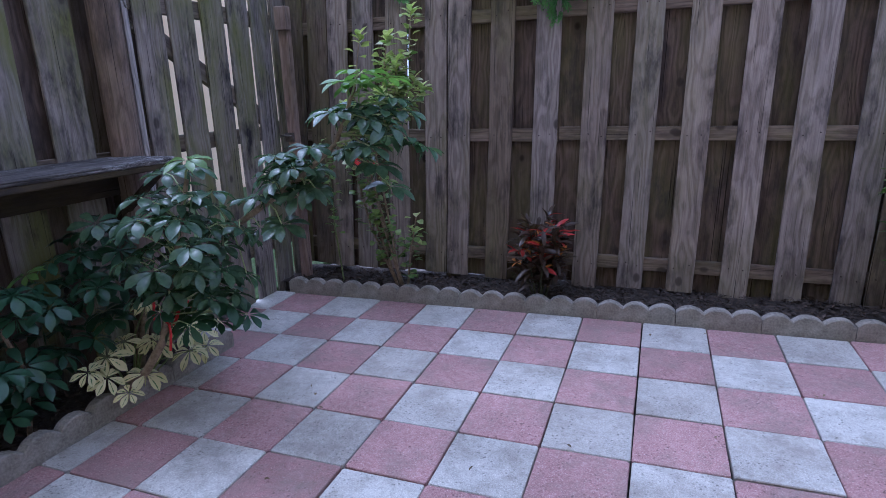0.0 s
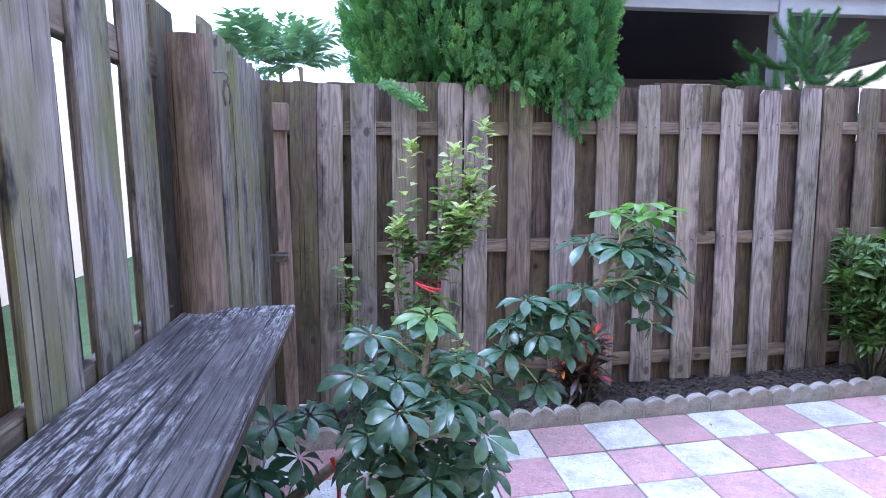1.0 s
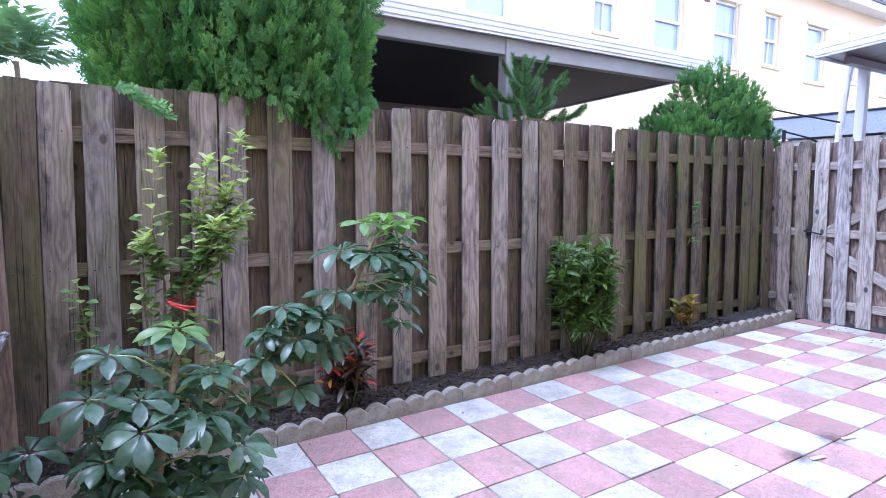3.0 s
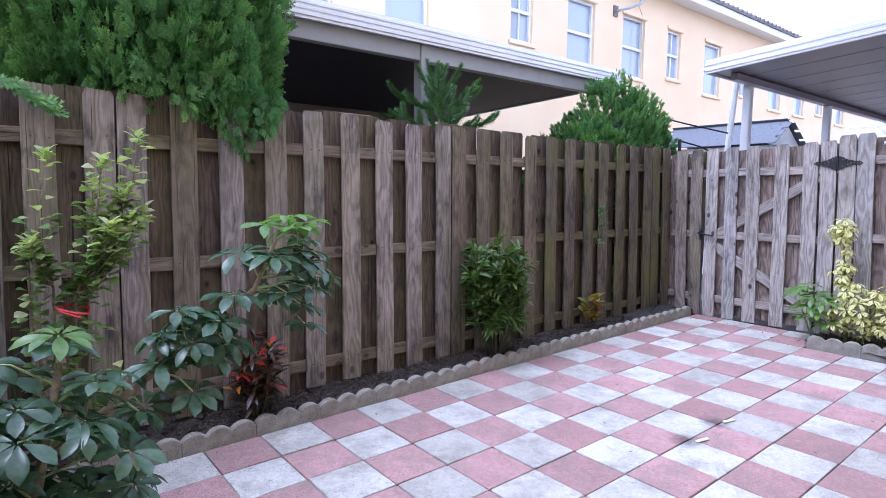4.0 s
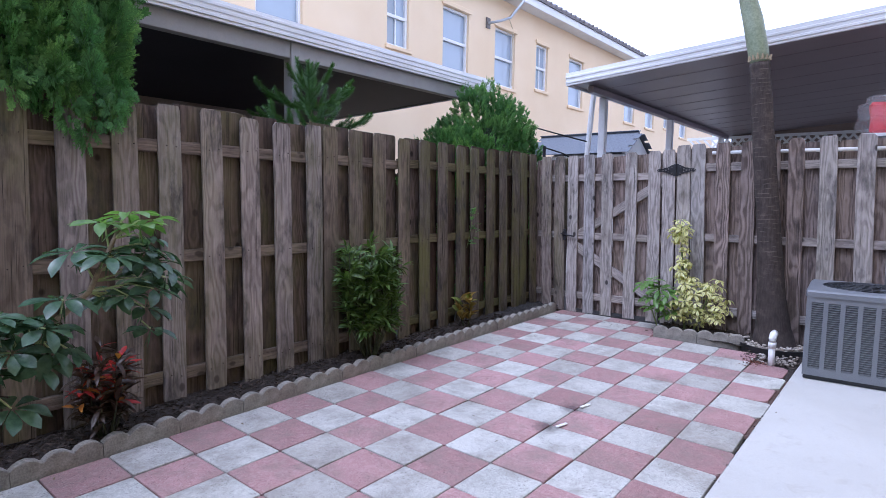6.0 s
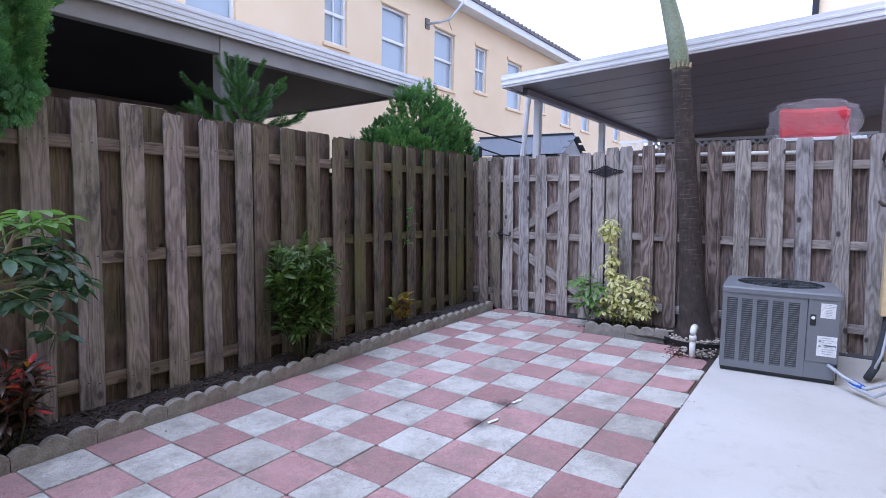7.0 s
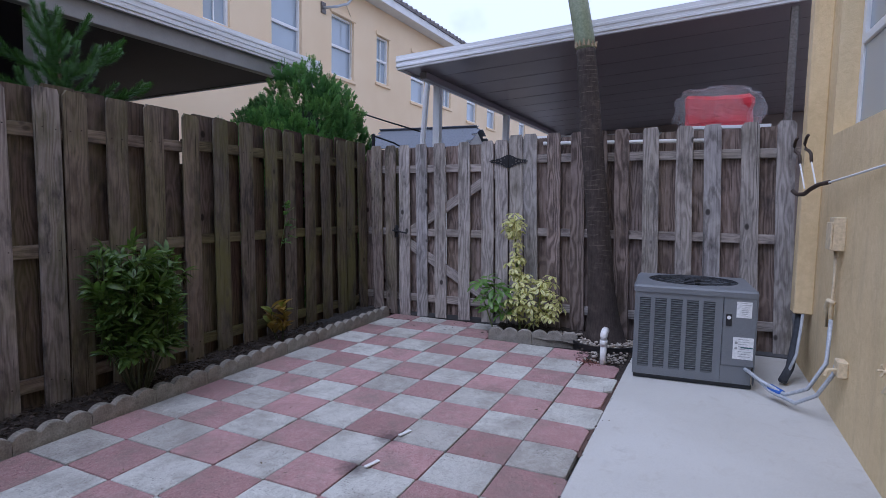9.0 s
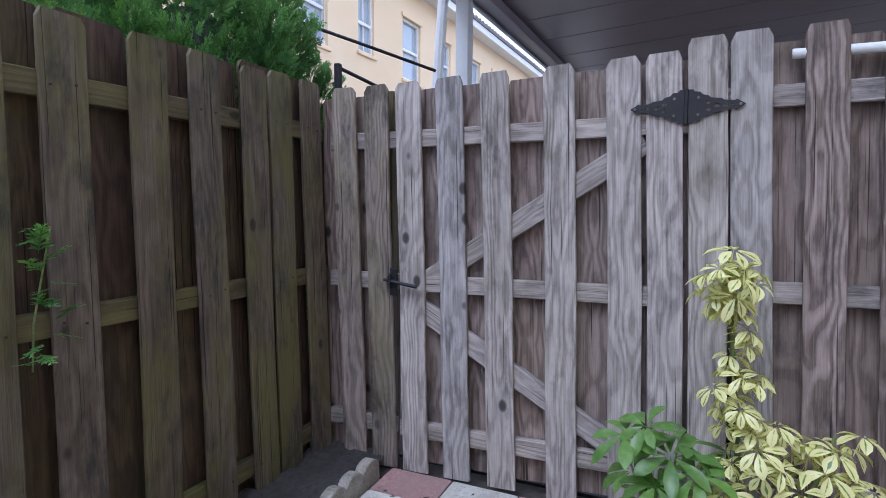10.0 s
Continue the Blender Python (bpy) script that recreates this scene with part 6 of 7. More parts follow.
for k in range(22):
    a = 2.0 + 2.75 * k / 21
    row = [rb.verts.new((r_ * math.cos(a), r_ * math.sin(a), z_)) for r_, z_ in ((0.275, -0.03), (0.285, 0.05), (0.297, 0.05), (0.292, -0.03))]
    if prev:
        for q in range(4):
            rb.faces.new((prev[q], prev[(q + 1) % 4], row[(q + 1) % 4], row[q]))
    prev = row
bmesh.ops.recalc_face_normals(rb, faces=rb.faces)
part("band", rb, M_BLACKP, ringp)

stub = thing("drain_pipe", (4.30, -2.275, 0.07), "white plastic pipe stub with an elbow by the pebbles", "pipe")
part("pipe", bm_tube([(0, 0, -0.02), (0, 0, 0.17)], 0.024, 14), M_PVC, stub, smooth=True)
part("collar", bm_tube([(0, 0, 0.155), (0, 0, 0.20)], 0.029, 14), M_PVC, stub, smooth=True)
part("elbow", bm_tube([(0, 0, 0.198), (0.0, 0, 0.225), (0.012, 0, 0.245), (0.035, 0, 0.256), (0.07, 0, 0.258)], 0.028, 14), M_PVC, stub, smooth=True)

# ---- air conditioner ----
M_AC = plain("grey_enamel", (0.15, 0.162, 0.18), (0.185, 0.198, 0.215), 3, 0.45, relief=0.05, fine=200)
M_ACDARK = plain("dark_coil", (0.012, 0.013, 0.016), (0.03, 0.032, 0.038), 40, 0.6)
M_PAPER = plain("white_label", (0.70, 0.72, 0.74), (0.82, 0.84, 0.86), 10, 0.5, relief=0.0)
M_INK = plain("grey_print", (0.30, 0.31, 0.33), (0.42, 0.43, 0.45), 10, 0.6, relief=0.0)
M_TEAL = plain("teal_print", (0.02, 0.10, 0.11), (0.04, 0.14, 0.15), 10, 0.6, relief=0.0)
AW, AD, AH = 0.76, 0.76, 0.65
ac = thing("air_conditioner", (4.06, -2.51, 0.092), "grey louvred air-conditioning condenser on the slab", "air conditioner", rz=4.5)
# local: front face in the plane x = 0, running to -y
part("base_pan", bm_box(0.015, AD - 0.01, -AW + 0.01, -0.01, 0.0, 0.03, 0.004), M_ACDARK, ac)
part("coil", bm_box(0.03, AD - 0.03, -AW + 0.03, -0.03, 0.03, AH - 0.07), M_ACDARK, ac, "dark coil fins")

LZ0, LZ1 = 0.085, AH - 0.085
cols = [(-0.035 - 0.1005 * k, -0.035 - 0.1005 * k - 0.072) for k in range(5)]
part("front_panel", bm_box(0.0, 0.012, -0.555, -0.004, 0.03, LZ0), M_AC, ac)
part("front_panel", bm_box(0.0, 0.012, -0.555, -0.004, LZ1, AH - 0.03), M_AC, ac)
edges = [-0.004] + [v for c in cols for v in c] + [-0.555]
for k in range(0, len(edges), 2):
    part("mullion", bm_box(0.0, 0.012, edges[k + 1], edges[k], LZ0, LZ1), M_AC, ac)
for y0, y1 in cols:
    lv = bmesh.new()
    n = 30
    for k in range(n):
        z = LZ0 + (LZ1 - LZ0) * (k + 0.5) / n
        bx = bm_box(0.001, 0.016, y1, y0, -0.0022, 0.0022)
        for v in bx.verts:
            v.co.z += z + 0.35 * (v.co.x - 0.008)
        me = bpy.data.meshes.new("tmp")
        bx.to_mesh(me)
        bx.free()
        lv.from_mesh(me)
        bpy.data.meshes.remove(me)
    part("louvre", lv, M_AC, ac)
part("service_panel", bm_box(-0.002, 0.014, -AW + 0.006, -0.559, 0.15, AH - 0.03, 0.004), M_AC, ac)
part("corner_post", bm_box(0.003, 0.05, -AW, -AW + 0.005, 0.03, AH - 0.03), M_AC, ac)
part("valve_recess", bm_box(0.004, 0.03, -AW + 0.02, -0.575, 0.03, 0.148), M_AC, ac, "grey recessed valve plate")
part("foot_panel", bm_box(0.0, 0.012, -0.575, -0.557, 0.03, 0.148), M_AC, ac)
sb = bmesh.new()
for k in range(0, 34):
    z = LZ0 + (LZ1 - LZ0) * k / 34
    bm_box(0.06, AD - 0.02, -AW + 0.002, -AW + 0.012, z, z + 0.008, bm=sb)
part("side_louvre", sb, M_AC, ac)
sb = bmesh.new()
for k in range(0, 34):
    z = LZ0 + (LZ1 - LZ0) * k / 34
    bm_box(0.02, AD - 0.02, -0.012, -0.002, z, z + 0.008, bm=sb)
part("side_louvre", sb, M_AC, ac)
part("back_panel", bm_box(AD - 0.015, AD, -AW, 0.0, 0.03, AH - 0.03), M_AC, ac)
# lid with a round fan opening
lid = bmesh.new()
outer, inner, low = [], [], []
N = 64
for k in range(N):
    a = 2 * math.pi * k / N
    c, sn = math.cos(a), math.sin(a)
    f = 1.0 / max(abs(c), abs(sn))
    f = min(f, 1.385)
    outer.append((AD / 2 + (AD / 2 + 0.008) * c * f, -AW / 2 + (AW / 2 + 0.008) * sn * f))
    inner.append((AD / 2 + 0.30 * c, -AW / 2 + 0.30 * sn))
v0 = [lid.verts.new((x, y, AH - 0.045)) for x, y in outer]
v1 = [lid.verts.new((x, y, AH - 0.012)) for x, y in outer]
v2 = [lid.verts.new((AD / 2 + (x - AD / 2) * 0.97, -AW / 2 + (y + AW / 2) * 0.97, AH)) for x, y in outer]
v3 = [lid.verts.new((x, y, AH + 0.008)) for x, y in inner]
v4 = [lid.verts.new((x, y, AH - 0.06)) for x, y in inner]
for a, b in ((v0, v1), (v1, v2), (v2, v3), (v3, v4)):
    for k in range(N):
        lid.faces.new((a[k], a[(k + 1) % N], b[(k + 1) % N], b[k]))
bmesh.ops.recalc_face_normals(lid, faces=lid.faces)
part("lid", lid, M_AC, ac)
grille = part("fan_grille", bm_tube([(AD / 2 + 0.295 * math.cos(2 * math.pi * k / 24), -AW / 2 + 0.295 * math.sin(2 * math.pi * k / 24), AH + 0.006) for k in range(25)], 0.004, 5), M_ACDARK, ac, "domed black wire fan grille")
for r_, z_ in ((0.06, 0.026), (0.11, 0.024), (0.16, 0.021), (0.21, 0.017), (0.255, 0.012)):
    part("wire_ring", bm_tube([(AD / 2 + r_ * math.cos(2 * math.pi * k / 20), -AW / 2 + r_ * math.sin(2 * math.pi * k / 20), AH + z_) for k in range(21)], 0.003, 4), M_ACDARK, grille)
for k in range(12):
    a = 2 * math.pi * k / 12
    part("wire", bm_tube([(AD / 2 + r_ * math.cos(a), -AW / 2 + r_ * math.sin(a), AH + z_) for r_, z_ in ((0.03, 0.027), (0.16, 0.021), (0.295, 0.006))], 0.003, 4), M_ACDARK, grille)
part("fan_hub", bm_tube([(AD / 2, -AW / 2, AH - 0.12), (AD / 2, -AW / 2, AH + 0.024)], 0.055, 14), M_ACDARK, ac)
badge = part("badge", bm_box(-0.008, -0.002, -0.610, -0.575, AH - 0.235, AH - 0.155, 0.003), M_BLACKP, ac, "black badge with a silver disc")
part("disc", bm_tube([(-0.0125, -0.5925, AH - 0.178), (-0.0085, -0.5925, AH - 0.178)], 0.012, 16), M_WHITE, badge)
for y0, y1, z0, z1 in ((-0.725, -0.635, AH - 0.175, AH - 0.07), (-0.745, -0.625, 0.20, 0.345)):
    lab = part("label_sheet", bm_box(-0.0045, -0.0025, y0, y1, z0, z1), M_PAPER, ac, "white printed label")
    rows = 8
    for k in range(rows):
        z = z1 - (z1 - z0) * (k + 0.9) / (rows + 1)
        last = 0.3 + 0.5 * rp.random()
        part("print_bar", bm_box(-0.0062, -0.005, y0 + 0.006 + (y1 - y0) * (0.75 - last) * 0.6, y1 - 0.03, z, z + 0.003), M_INK, lab)
    if z0 < 0.3:
        part("print_bar", bm_box(-0.0062, -0.005, y0 + 0.004, y1 - 0.045, z0 + 0.075, z0 + 0.083), M_TEAL, lab)
        for zz in (0.108, 0.072):
            part("print_mark", bm_tube([(-0.0062, y1 - 0.018, z0 + zz), (-0.005, y1 - 0.018, z0 + zz)], 0.009, 12), M_INK, lab)

# ---- on the house wall ----
M_BEIGE = plain("beige_painted_plastic", (0.62, 0.50, 0.31), (0.72, 0.60, 0.40), 6, 0.6)
M_PIPEBOX = plain("weathered_beige_metal", (0.30, 0.26, 0.20), (0.42, 0.37, 0.29), 12, 0.7)
M_GREYC = plain("grey_conduit", (0.40, 0.43, 0.47), (0.52, 0.55, 0.59), 8, 0.5)
M_BLUE = plain("blue_tape", (0.02, 0.09, 0.42), (0.04, 0.14, 0.55), 10, 0.4)
M_FOAM = plain("black_foam_sleeve", (0.03, 0.033, 0.04), (0.06, 0.065, 0.075), 20, 0.85)
M_RUBBER = plain("brown_rubber", (0.035, 0.022, 0.016), (0.07, 0.045, 0.033), 20, 0.6)
cover = thing("line_cover", (0, 0, 0), "tall stucco-painted box covering pipes on the house wall", "pipe cover")
part("duct", bm_box(4.53, 4.67, -3.60, -3.485, 0.56, 3.2, 0.006), M_STUCCO, cover)
part("sleeve", bm_tube([(4.60, -3.54, 0.60), (4.55, -3.52, 0.42), (4.42, -3.47, 0.20), (4.34, -3.42, 0.125)], 0.028, 10), M_FOAM, cover, "black foam pipe sleeve", True)
part("pipe", bm_tube([(4.56, -3.55, 0.60), (4.50, -3.53, 0.45), (4.40, -3.50, 0.30), (4.38, -3.44, 0.13)], 0.010, 8), M_GREYC, cover, "thin grey pipe", True)
whip = thing("cable_conduit", (0, 0, 0), "flexible grey conduit looping from the wall to the condenser", "conduit")
part("hose", bm_tube([(3.86, -3.570, 0.645), (3.80, -3.555, 0.54), (3.74, -3.54, 0.42), (3.80, -3.47, 0.24), (3.92, -3.38, 0.155), (4.03, -3.26, 0.19), (4.12, -3.17, 0.235)], 0.0115, 10), M_GREYC, whip, smooth=True)
part("hose", bm_tube([(3.66, -3.575, 0.47), (3.66, -3.56, 0.38), (3.72, -3.50, 0.23), (3.84, -3.42, 0.135), (3.98, -3.31, 0.145), (4.12, -3.21, 0.21)], 0.0115, 10), M_GREYC, whip, smooth=True)
part("tape", bm_tube([(3.94, -3.365, 0.150), (4.01, -3.305, 0.165)], 0.024, 10), M_BLUE, whip, "bright blue tape wrap", True)
disc = thing("disconnect_box", (3.86, -3.60, 1.05), "small beige electrical box on the wall", "switch box")
part("box", bm_box(-0.055, 0.055, 0.0, 0.062, 0.0, 0.19, 0.004), M_BEIGE, disc)
part("flap", bm_box(-0.06, 0.06, 0.064, 0.074, 0.005, 0.16, 0.003), M_BEIGE, disc)
part("knob", bm_box(0.056, 0.085, 0.01, 0.04, 0.09, 0.14, 0.004), M_BEIGE, disc)
part("conduit", bm_tube([(0.0, 0.03, 0.0), (0.0, 0.03, -0.30), (0.005, 0.03, -0.45)], 0.011, 8), M_BEIGE, disc, smooth=True)
part("conduit", bm_tube([(-0.03, 0.025, -0.30), (0.0, 0.05, -0.29), (0.04, 0.05, -0.33), (0.03, 0.04, -0.45)], 0.013, 8), M_BEIGE, disc, smooth=True)
valve = thing("water_valve", (3.58, -3.60, 0.41), "beige-painted valve box with a small tap on the wall", "valve")
part("body", bm_box(-0.045, 0.045, 0.0, 0.05, -0.02, 0.07, 0.006), M_BEIGE, valve)
part("spout", bm_tube([(-0.02, 0.05, 0.02), (-0.02, 0.09, 0.015), (-0.02, 0.10, -0.02)], 0.010, 8), M_BEIGE, valve)
tap = thing("hose_tap", (2.58, -3.60, 0.645), "small beige-painted hose tap beside its pipe box", "tap")
part("pipe", bm_tube([(-0.20, 0.035, 0.0), (0.0, 0.05, 0.0), (0.10, 0.06, 0.0)], 0.013, 8), M_BEIGE, tap, smooth=True)
part("spout", bm_tube([(0.03, 0.055, 0.0), (0.035, 0.075, -0.03), (0.035, 0.085, -0.065)], [0.014, 0.016, 0.020], 10), M_BEIGE, tap, smooth=True)
part("stem", bm_tube([(0.10, 0.06, 0.0), (0.15, 0.065, 0.0)], 0.009, 8), M_BEIGE, tap)
for k in range(3):
    a = math.pi * k / 3
    part("handle", bm_tube([(0.15, 0.065 - 0.028 * math.cos(a), -0.028 * math.sin(a)), (0.15, 0.065 + 0.028 * math.cos(a), 0.028 * math.sin(a))], 0.006, 6), M_BEIGE, tap)
pbox = thing("pipe_box", (2.27, -3.60, 0.64), "weathered beige-grey box on the wall behind the hose tap", "pipe box")
part("box", bm_box(-0.075, 0.085, 0.0, 0.085, 0.018, 0.098, 0.012), M_PIPEBOX, pbox)
part("back_plate", bm_box(-0.085, 0.095, -0.001, 0.012, 0.008, 0.108, 0.003), M_PIPEBOX, pbox)
hook = thing("hose_hanger", (0, 0, 0), "folding wall hanger with dark rubber-coated hooks", "hook")
part("rail", bm_tube([(3.03, -3.595, 1.497), (3.20, -3.585, 1.487), (3.60, -3.545, 1.458), (3.92, -3.51, 1.435)], 0.006, 6), M_WHITEW, hook, "thin white arm")
part("wall_clip", bm_box(3.00, 3.05, -3.60, -3.57, 1.44, 1.545, 0.004), M_BEIGE, hook)
part("hook", bm_tube([(3.88, -3.515, 1.44), (4.04, -3.49, 1.43), (4.12, -3.465, 1.405), (4.19, -3.445, 1.375), (4.30, -3.425, 1.375), (4.40, -3.412, 1.400)], 0.013, 8), M_RUBBER, hook, "dark rubber hook", True)
for dx, dy in ((0.0, 0.0), (0.17, 0.035)):
    part("arm", bm_tube([(4.08 + dx, -3.49 + dy, 1.41), (4.24 + dx, -3.48 + dy, 1.58)], 0.005, 6), M_WHITEW, hook, "thin white arm")
    part("hook", bm_tube([(4.24 + dx, -3.48 + dy, 1.58), (4.27 + dx, -3.48 + dy, 1.635), (4.33 + dx, -3.475 + dy, 1.66), (4.40 + dx, -3.47 + dy, 1.675), (4.42 + dx, -3.465 + dy, 1.71), (4.37 + dx, -3.465 + dy, 1.745), (4.32 + dx, -3.465 + dy, 1.755)], 0.010, 8), M_RUBBER, hook, "dark rubber hook", True)
lampw = thing("bulkhead_lamp", (2.46, -3.60, 2.19), "white caged bulkhead lamp on the house wall, unlit", "wall lamp")
part("backplate", bm_tube([(0, 0, 0), (0, 0.03, 0)], 0.09, 20), M_BEIGE, lampw)
part("glass", bm_tube([(0, 0.03, 0), (0, 0.08, 0), (0, 0.115, 0)], [0.07, 0.065, 0.03], 18), M_PANE, lampw, smooth=True)
for k in range(4):
    a = math.pi * k / 4
    part("cage_wire", bm_tube([(0.085 * math.cos(a) * q, 0.03 + 0.10 * math.sqrt(max(0, 1 - q * q)), 0.085 * math.sin(a) * q) for q in (-1, -0.8, -0.4, 0, 0.4, 0.8, 1)], 0.004, 5), M_WHITEW, lampw)
whook = thing("wall_hook", (2.59, -3.60, 1.87), "small beige-painted screw hook in the wall", "hook")
part("hook", bm_tube([(0, 0, 0), (0, 0.05, 0.0), (0.0, 0.07, -0.02), (0.0, 0.06, -0.05), (0.0, 0.035, -0.05)], 0.006, 6), M_BEIGE, whook)
for ob in (cover, whip, disc, valve, tap, pbox, hook, lampw, whook):
    ob.matrix_basis = WALL @ ob.matrix_basis

# ---- gate hardware ----
hinge = thing("strap_hinge", (XF + 0.010, -1.195, 1.675), "ornate black iron strap hinge on the gate", "hinge")
def hinge_leaf(sg):
    """One pierced, stepped and tapered leaf, cut from plate."""
    half = [(0.003, 0.060), (0.022, 0.060), (0.028, 0.052), (0.046, 0.050), (0.054, 0.040), (0.072, 0.036), (0.080, 0.028), (0.116, 0.023), (0.124, 0.017), (0.156, 0.014), (0.164, 0.018), (0.172, 0.012), (0.192, 0.0)]
    ring = half + [(y, -z) for y, z in half[-2::-1]]
    bm = bmesh.new()
    loops = [ring]
    for y, z, ry, rz in ((0.074, 0.012, 0.009, 0.007), (0.074, -0.012, 0.009, 0.007), (0.100, 0.0, 0.012, 0.008), (0.128, 0.0, 0.008, 0.006), (0.148, 0.0, 0.007, 0.005)):
        loops.append([(y + ry * math.cos(2 * math.pi * k / 10), z + rz * math.sin(2 * math.pi * k / 10)) for k in range(10)])
    for lp in loops:
        vs = [bm.verts.new((-0.005, y * sg, z)) for y, z in lp]
        for a, b in zip(vs, vs[1:] + vs[:1]):
            bm.edges.new((a, b))
    bmesh.ops.triangle_fill(bm, use_beauty=True, edges=bm.edges[:])
    out = bmesh.ops.extrude_face_region(bm, geom=bm.faces[:])
    for v in out["geom"]:
        if isinstance(v, bmesh.types.BMVert):
            v.co.x = 0.0
    bmesh.ops.recalc_face_normals(bm, faces=bm.faces)
    return bm


for sg in (1, -1):
    leafp = part("leaf_plate", hinge_leaf(sg), M_BLACK, hinge)
    for y, z in ((0.175, 0.0), (0.040, 0.030), (0.040, -0.030)):
        part("screw", bm_tube([(-0.008, y * sg, z), (-0.0045, y * sg, z)], 0.005, 8), M_RUST, leafp)
part("knuckle", bm_tube([(-0.006, 0, -0.06), (-0.006, 0, 0.06)], 0.008, 10), M_BLACK, hinge)
latch = thing("gate_latch", (XF - 0.004, -0.01, 0.965), "black iron thumb latch on the gate", "latch")
part("plate", bm_box(-0.006, 0.0, -0.012, 0.028, -0.06, 0.065, 0.002), M_BLACK, latch)
part("bar", bm_tube([(-0.018, 0.05, 0.012), (-0.020, -0.03, 0.0), (-0.018, -0.115, -0.012)], 0.008, 8), M_BLACK, latch)
part("catch", bm_tube([(-0.005, 0.02, 0.04), (-0.03, 0.02, 0.03), (-0.03, 0.02, -0.01)], 0.006, 6), M_BLACK, latch)
lat2 = thing("gate_latch", (-1.262, 0.165, 0.955), "dull steel latch on the gate stop board", "latch")
part("plate", bm_box(-0.045, 0.02, -0.008, 0.004, -0.02, 0.035, 0.002), M_RUST, lat2)
part("bar", bm_tube([(-0.07, -0.014, 0.018), (0.02, -0.014, 0.014)], 0.007, 8), M_RUST, lat2)
snap = thing("snap_hook", (-1.300, -0.945, 1.70), "steel snap hook hanging from the brown post", "hook")
part("screw_eye", bm_tube([(-0.02, -0.01, 0.0), (0.02, 0.0, 0.005), (0.032, 0.005, -0.008), (0.025, 0.005, -0.025)], 0.004, 6), M_RUST, snap)
part("clip", bm_tube([(0.025, 0.005, -0.02), (0.035, 0.012, -0.05), (0.03, 0.016, -0.09), (0.018, 0.012, -0.095), (0.014, 0.006, -0.06), (0.02, 0.004, -0.02)], 0.004, 6), M_RUST, snap)
part("bracket", bm_box(-0.016, 0.016, -0.02, 0.02, -0.25, 0), M_DARKWOOD, shelf).matrix_basis = pose(-1.40, -1.03, 0.916)
part("bracket", bm_tube([(-1.40, -1.03, 0.70), (-1.14, -1.03, 0.905)], 0.022, 4), M_DARKWOOD, shelf)

# ---- small things on the paving ----
for px, py, ang in ((2.16, -1.585, -12), (2.53, -1.555, -14)):
    st = thing("metal_strip", (px, py, gz(px) + 0.003), "short pale metal strip lying on the pavers", "metal strip", "strips on the pavers", rz=ang)
    part("bar", bm_box(-0.045, 0.045, -0.010, 0.010, 0.0, 0.008, 0.002), M_PVC, st)

M_LITTER = leaf_mat("dry_leaf_litter", [(0.05, 0.035, 0.02), (0.13, 0.085, 0.045), (0.22, 0.17, 0.10)], 0.8, thin=0.1)
lit = Soup()
for k in range(46):
    x, y = rp.uniform(-0.9, 4.4), rp.uniform(-3.3, -0.05)
    a = rp.uniform(0, 6.28)
    lit.blade(aim(Vector((x, y, gz(x) + 0.011)), Vector((math.cos(a), math.sin(a), 0.06))), rp.uniform(0.012, 0.032), rp.uniform(0.004, 0.012), 0.1, 0.3, 3)
tagged(part_of("fallen_leaves", lit.mesh("fallen_leaves", M_LITTER)), "few small dry leaves and twigs on the paving", "leaf litter", kind="stuff")
M_CHIP = leaf_mat("mulch_chip", [(0.018, 0.014, 0.012), (0.05, 0.038, 0.031), (0.11, 0.085, 0.07)], 0.9, thin=0.0)
M_CRUMB = leaf_mat("red_crumb", [(0.16, 0.05, 0.035), (0.32, 0.11, 0.08), (0.20, 0.12, 0.09)], 0.9, thin=0.0)
chips = Soup()


def scatter(x0, x1, y0, y1, top, n, L=(0.015, 0.05)):
    for k in range(n):
        x, y = rp.uniform(x0, x1), rp.uniform(y0, y1)
        a = rp.uniform(0, 6.28)
        chips.blade(aim(Vector((x, y, gz(x) + top + rp.uniform(0.0, 0.018))), Vector((math.cos(a), math.sin(a), rp.uniform(-0.4, 0.5))), rp.uniform(-60, 60)), rp.uniform(*L), rp.uniform(0.006, 0.016), 0.1, 0.3, 2)


scatter(-1.3, 4.2, 0.06, 0.38, 0.052, 4600)
scatter(-1.42, -1.12, -2.4, -0.85, 0.035, 900)
scatter(4.72, 5.1, -1.98, -1.22, 0.032, 500)
scatter(0.0, 4.2, -2.468, -2.448, -0.014, 420, (0.006, 0.018))
scatter(4.6, 5.1, -1.2, 0.0, -0.02, 260)
scatter(4.3, 5.1, -2.45, -2.03, -0.008, 700)
crumbs = Soup()
for k in range(170):
    x, y = rp.gauss(4.28, 0.07), rp.gauss(-2.17, 0.05)
    a = rp.uniform(0, 6.28)
    crumbs.blade(aim(Vector((x, y, gz(x) + 0.003 + rp.uniform(0, 0.008))), Vector((math.cos(a), math.sin(a), rp.uniform(-0.3, 0.5))), rp.uniform(-60, 60)), rp.uniform(0.006, 0.020), rp.uniform(0.005, 0.012), 0.1, 0.4, 2)
tagged(part_of("brick_crumbs", crumbs.mesh("brick_crumbs", M_CRUMB)), "crumbled red concrete bits beside the palm", "rubble", kind="stuff")
tagged(part_of("mulch_chips", chips.mesh("mulch_chips", M_CHIP)), "dark shredded bark mulch", "mulch", kind="stuff")

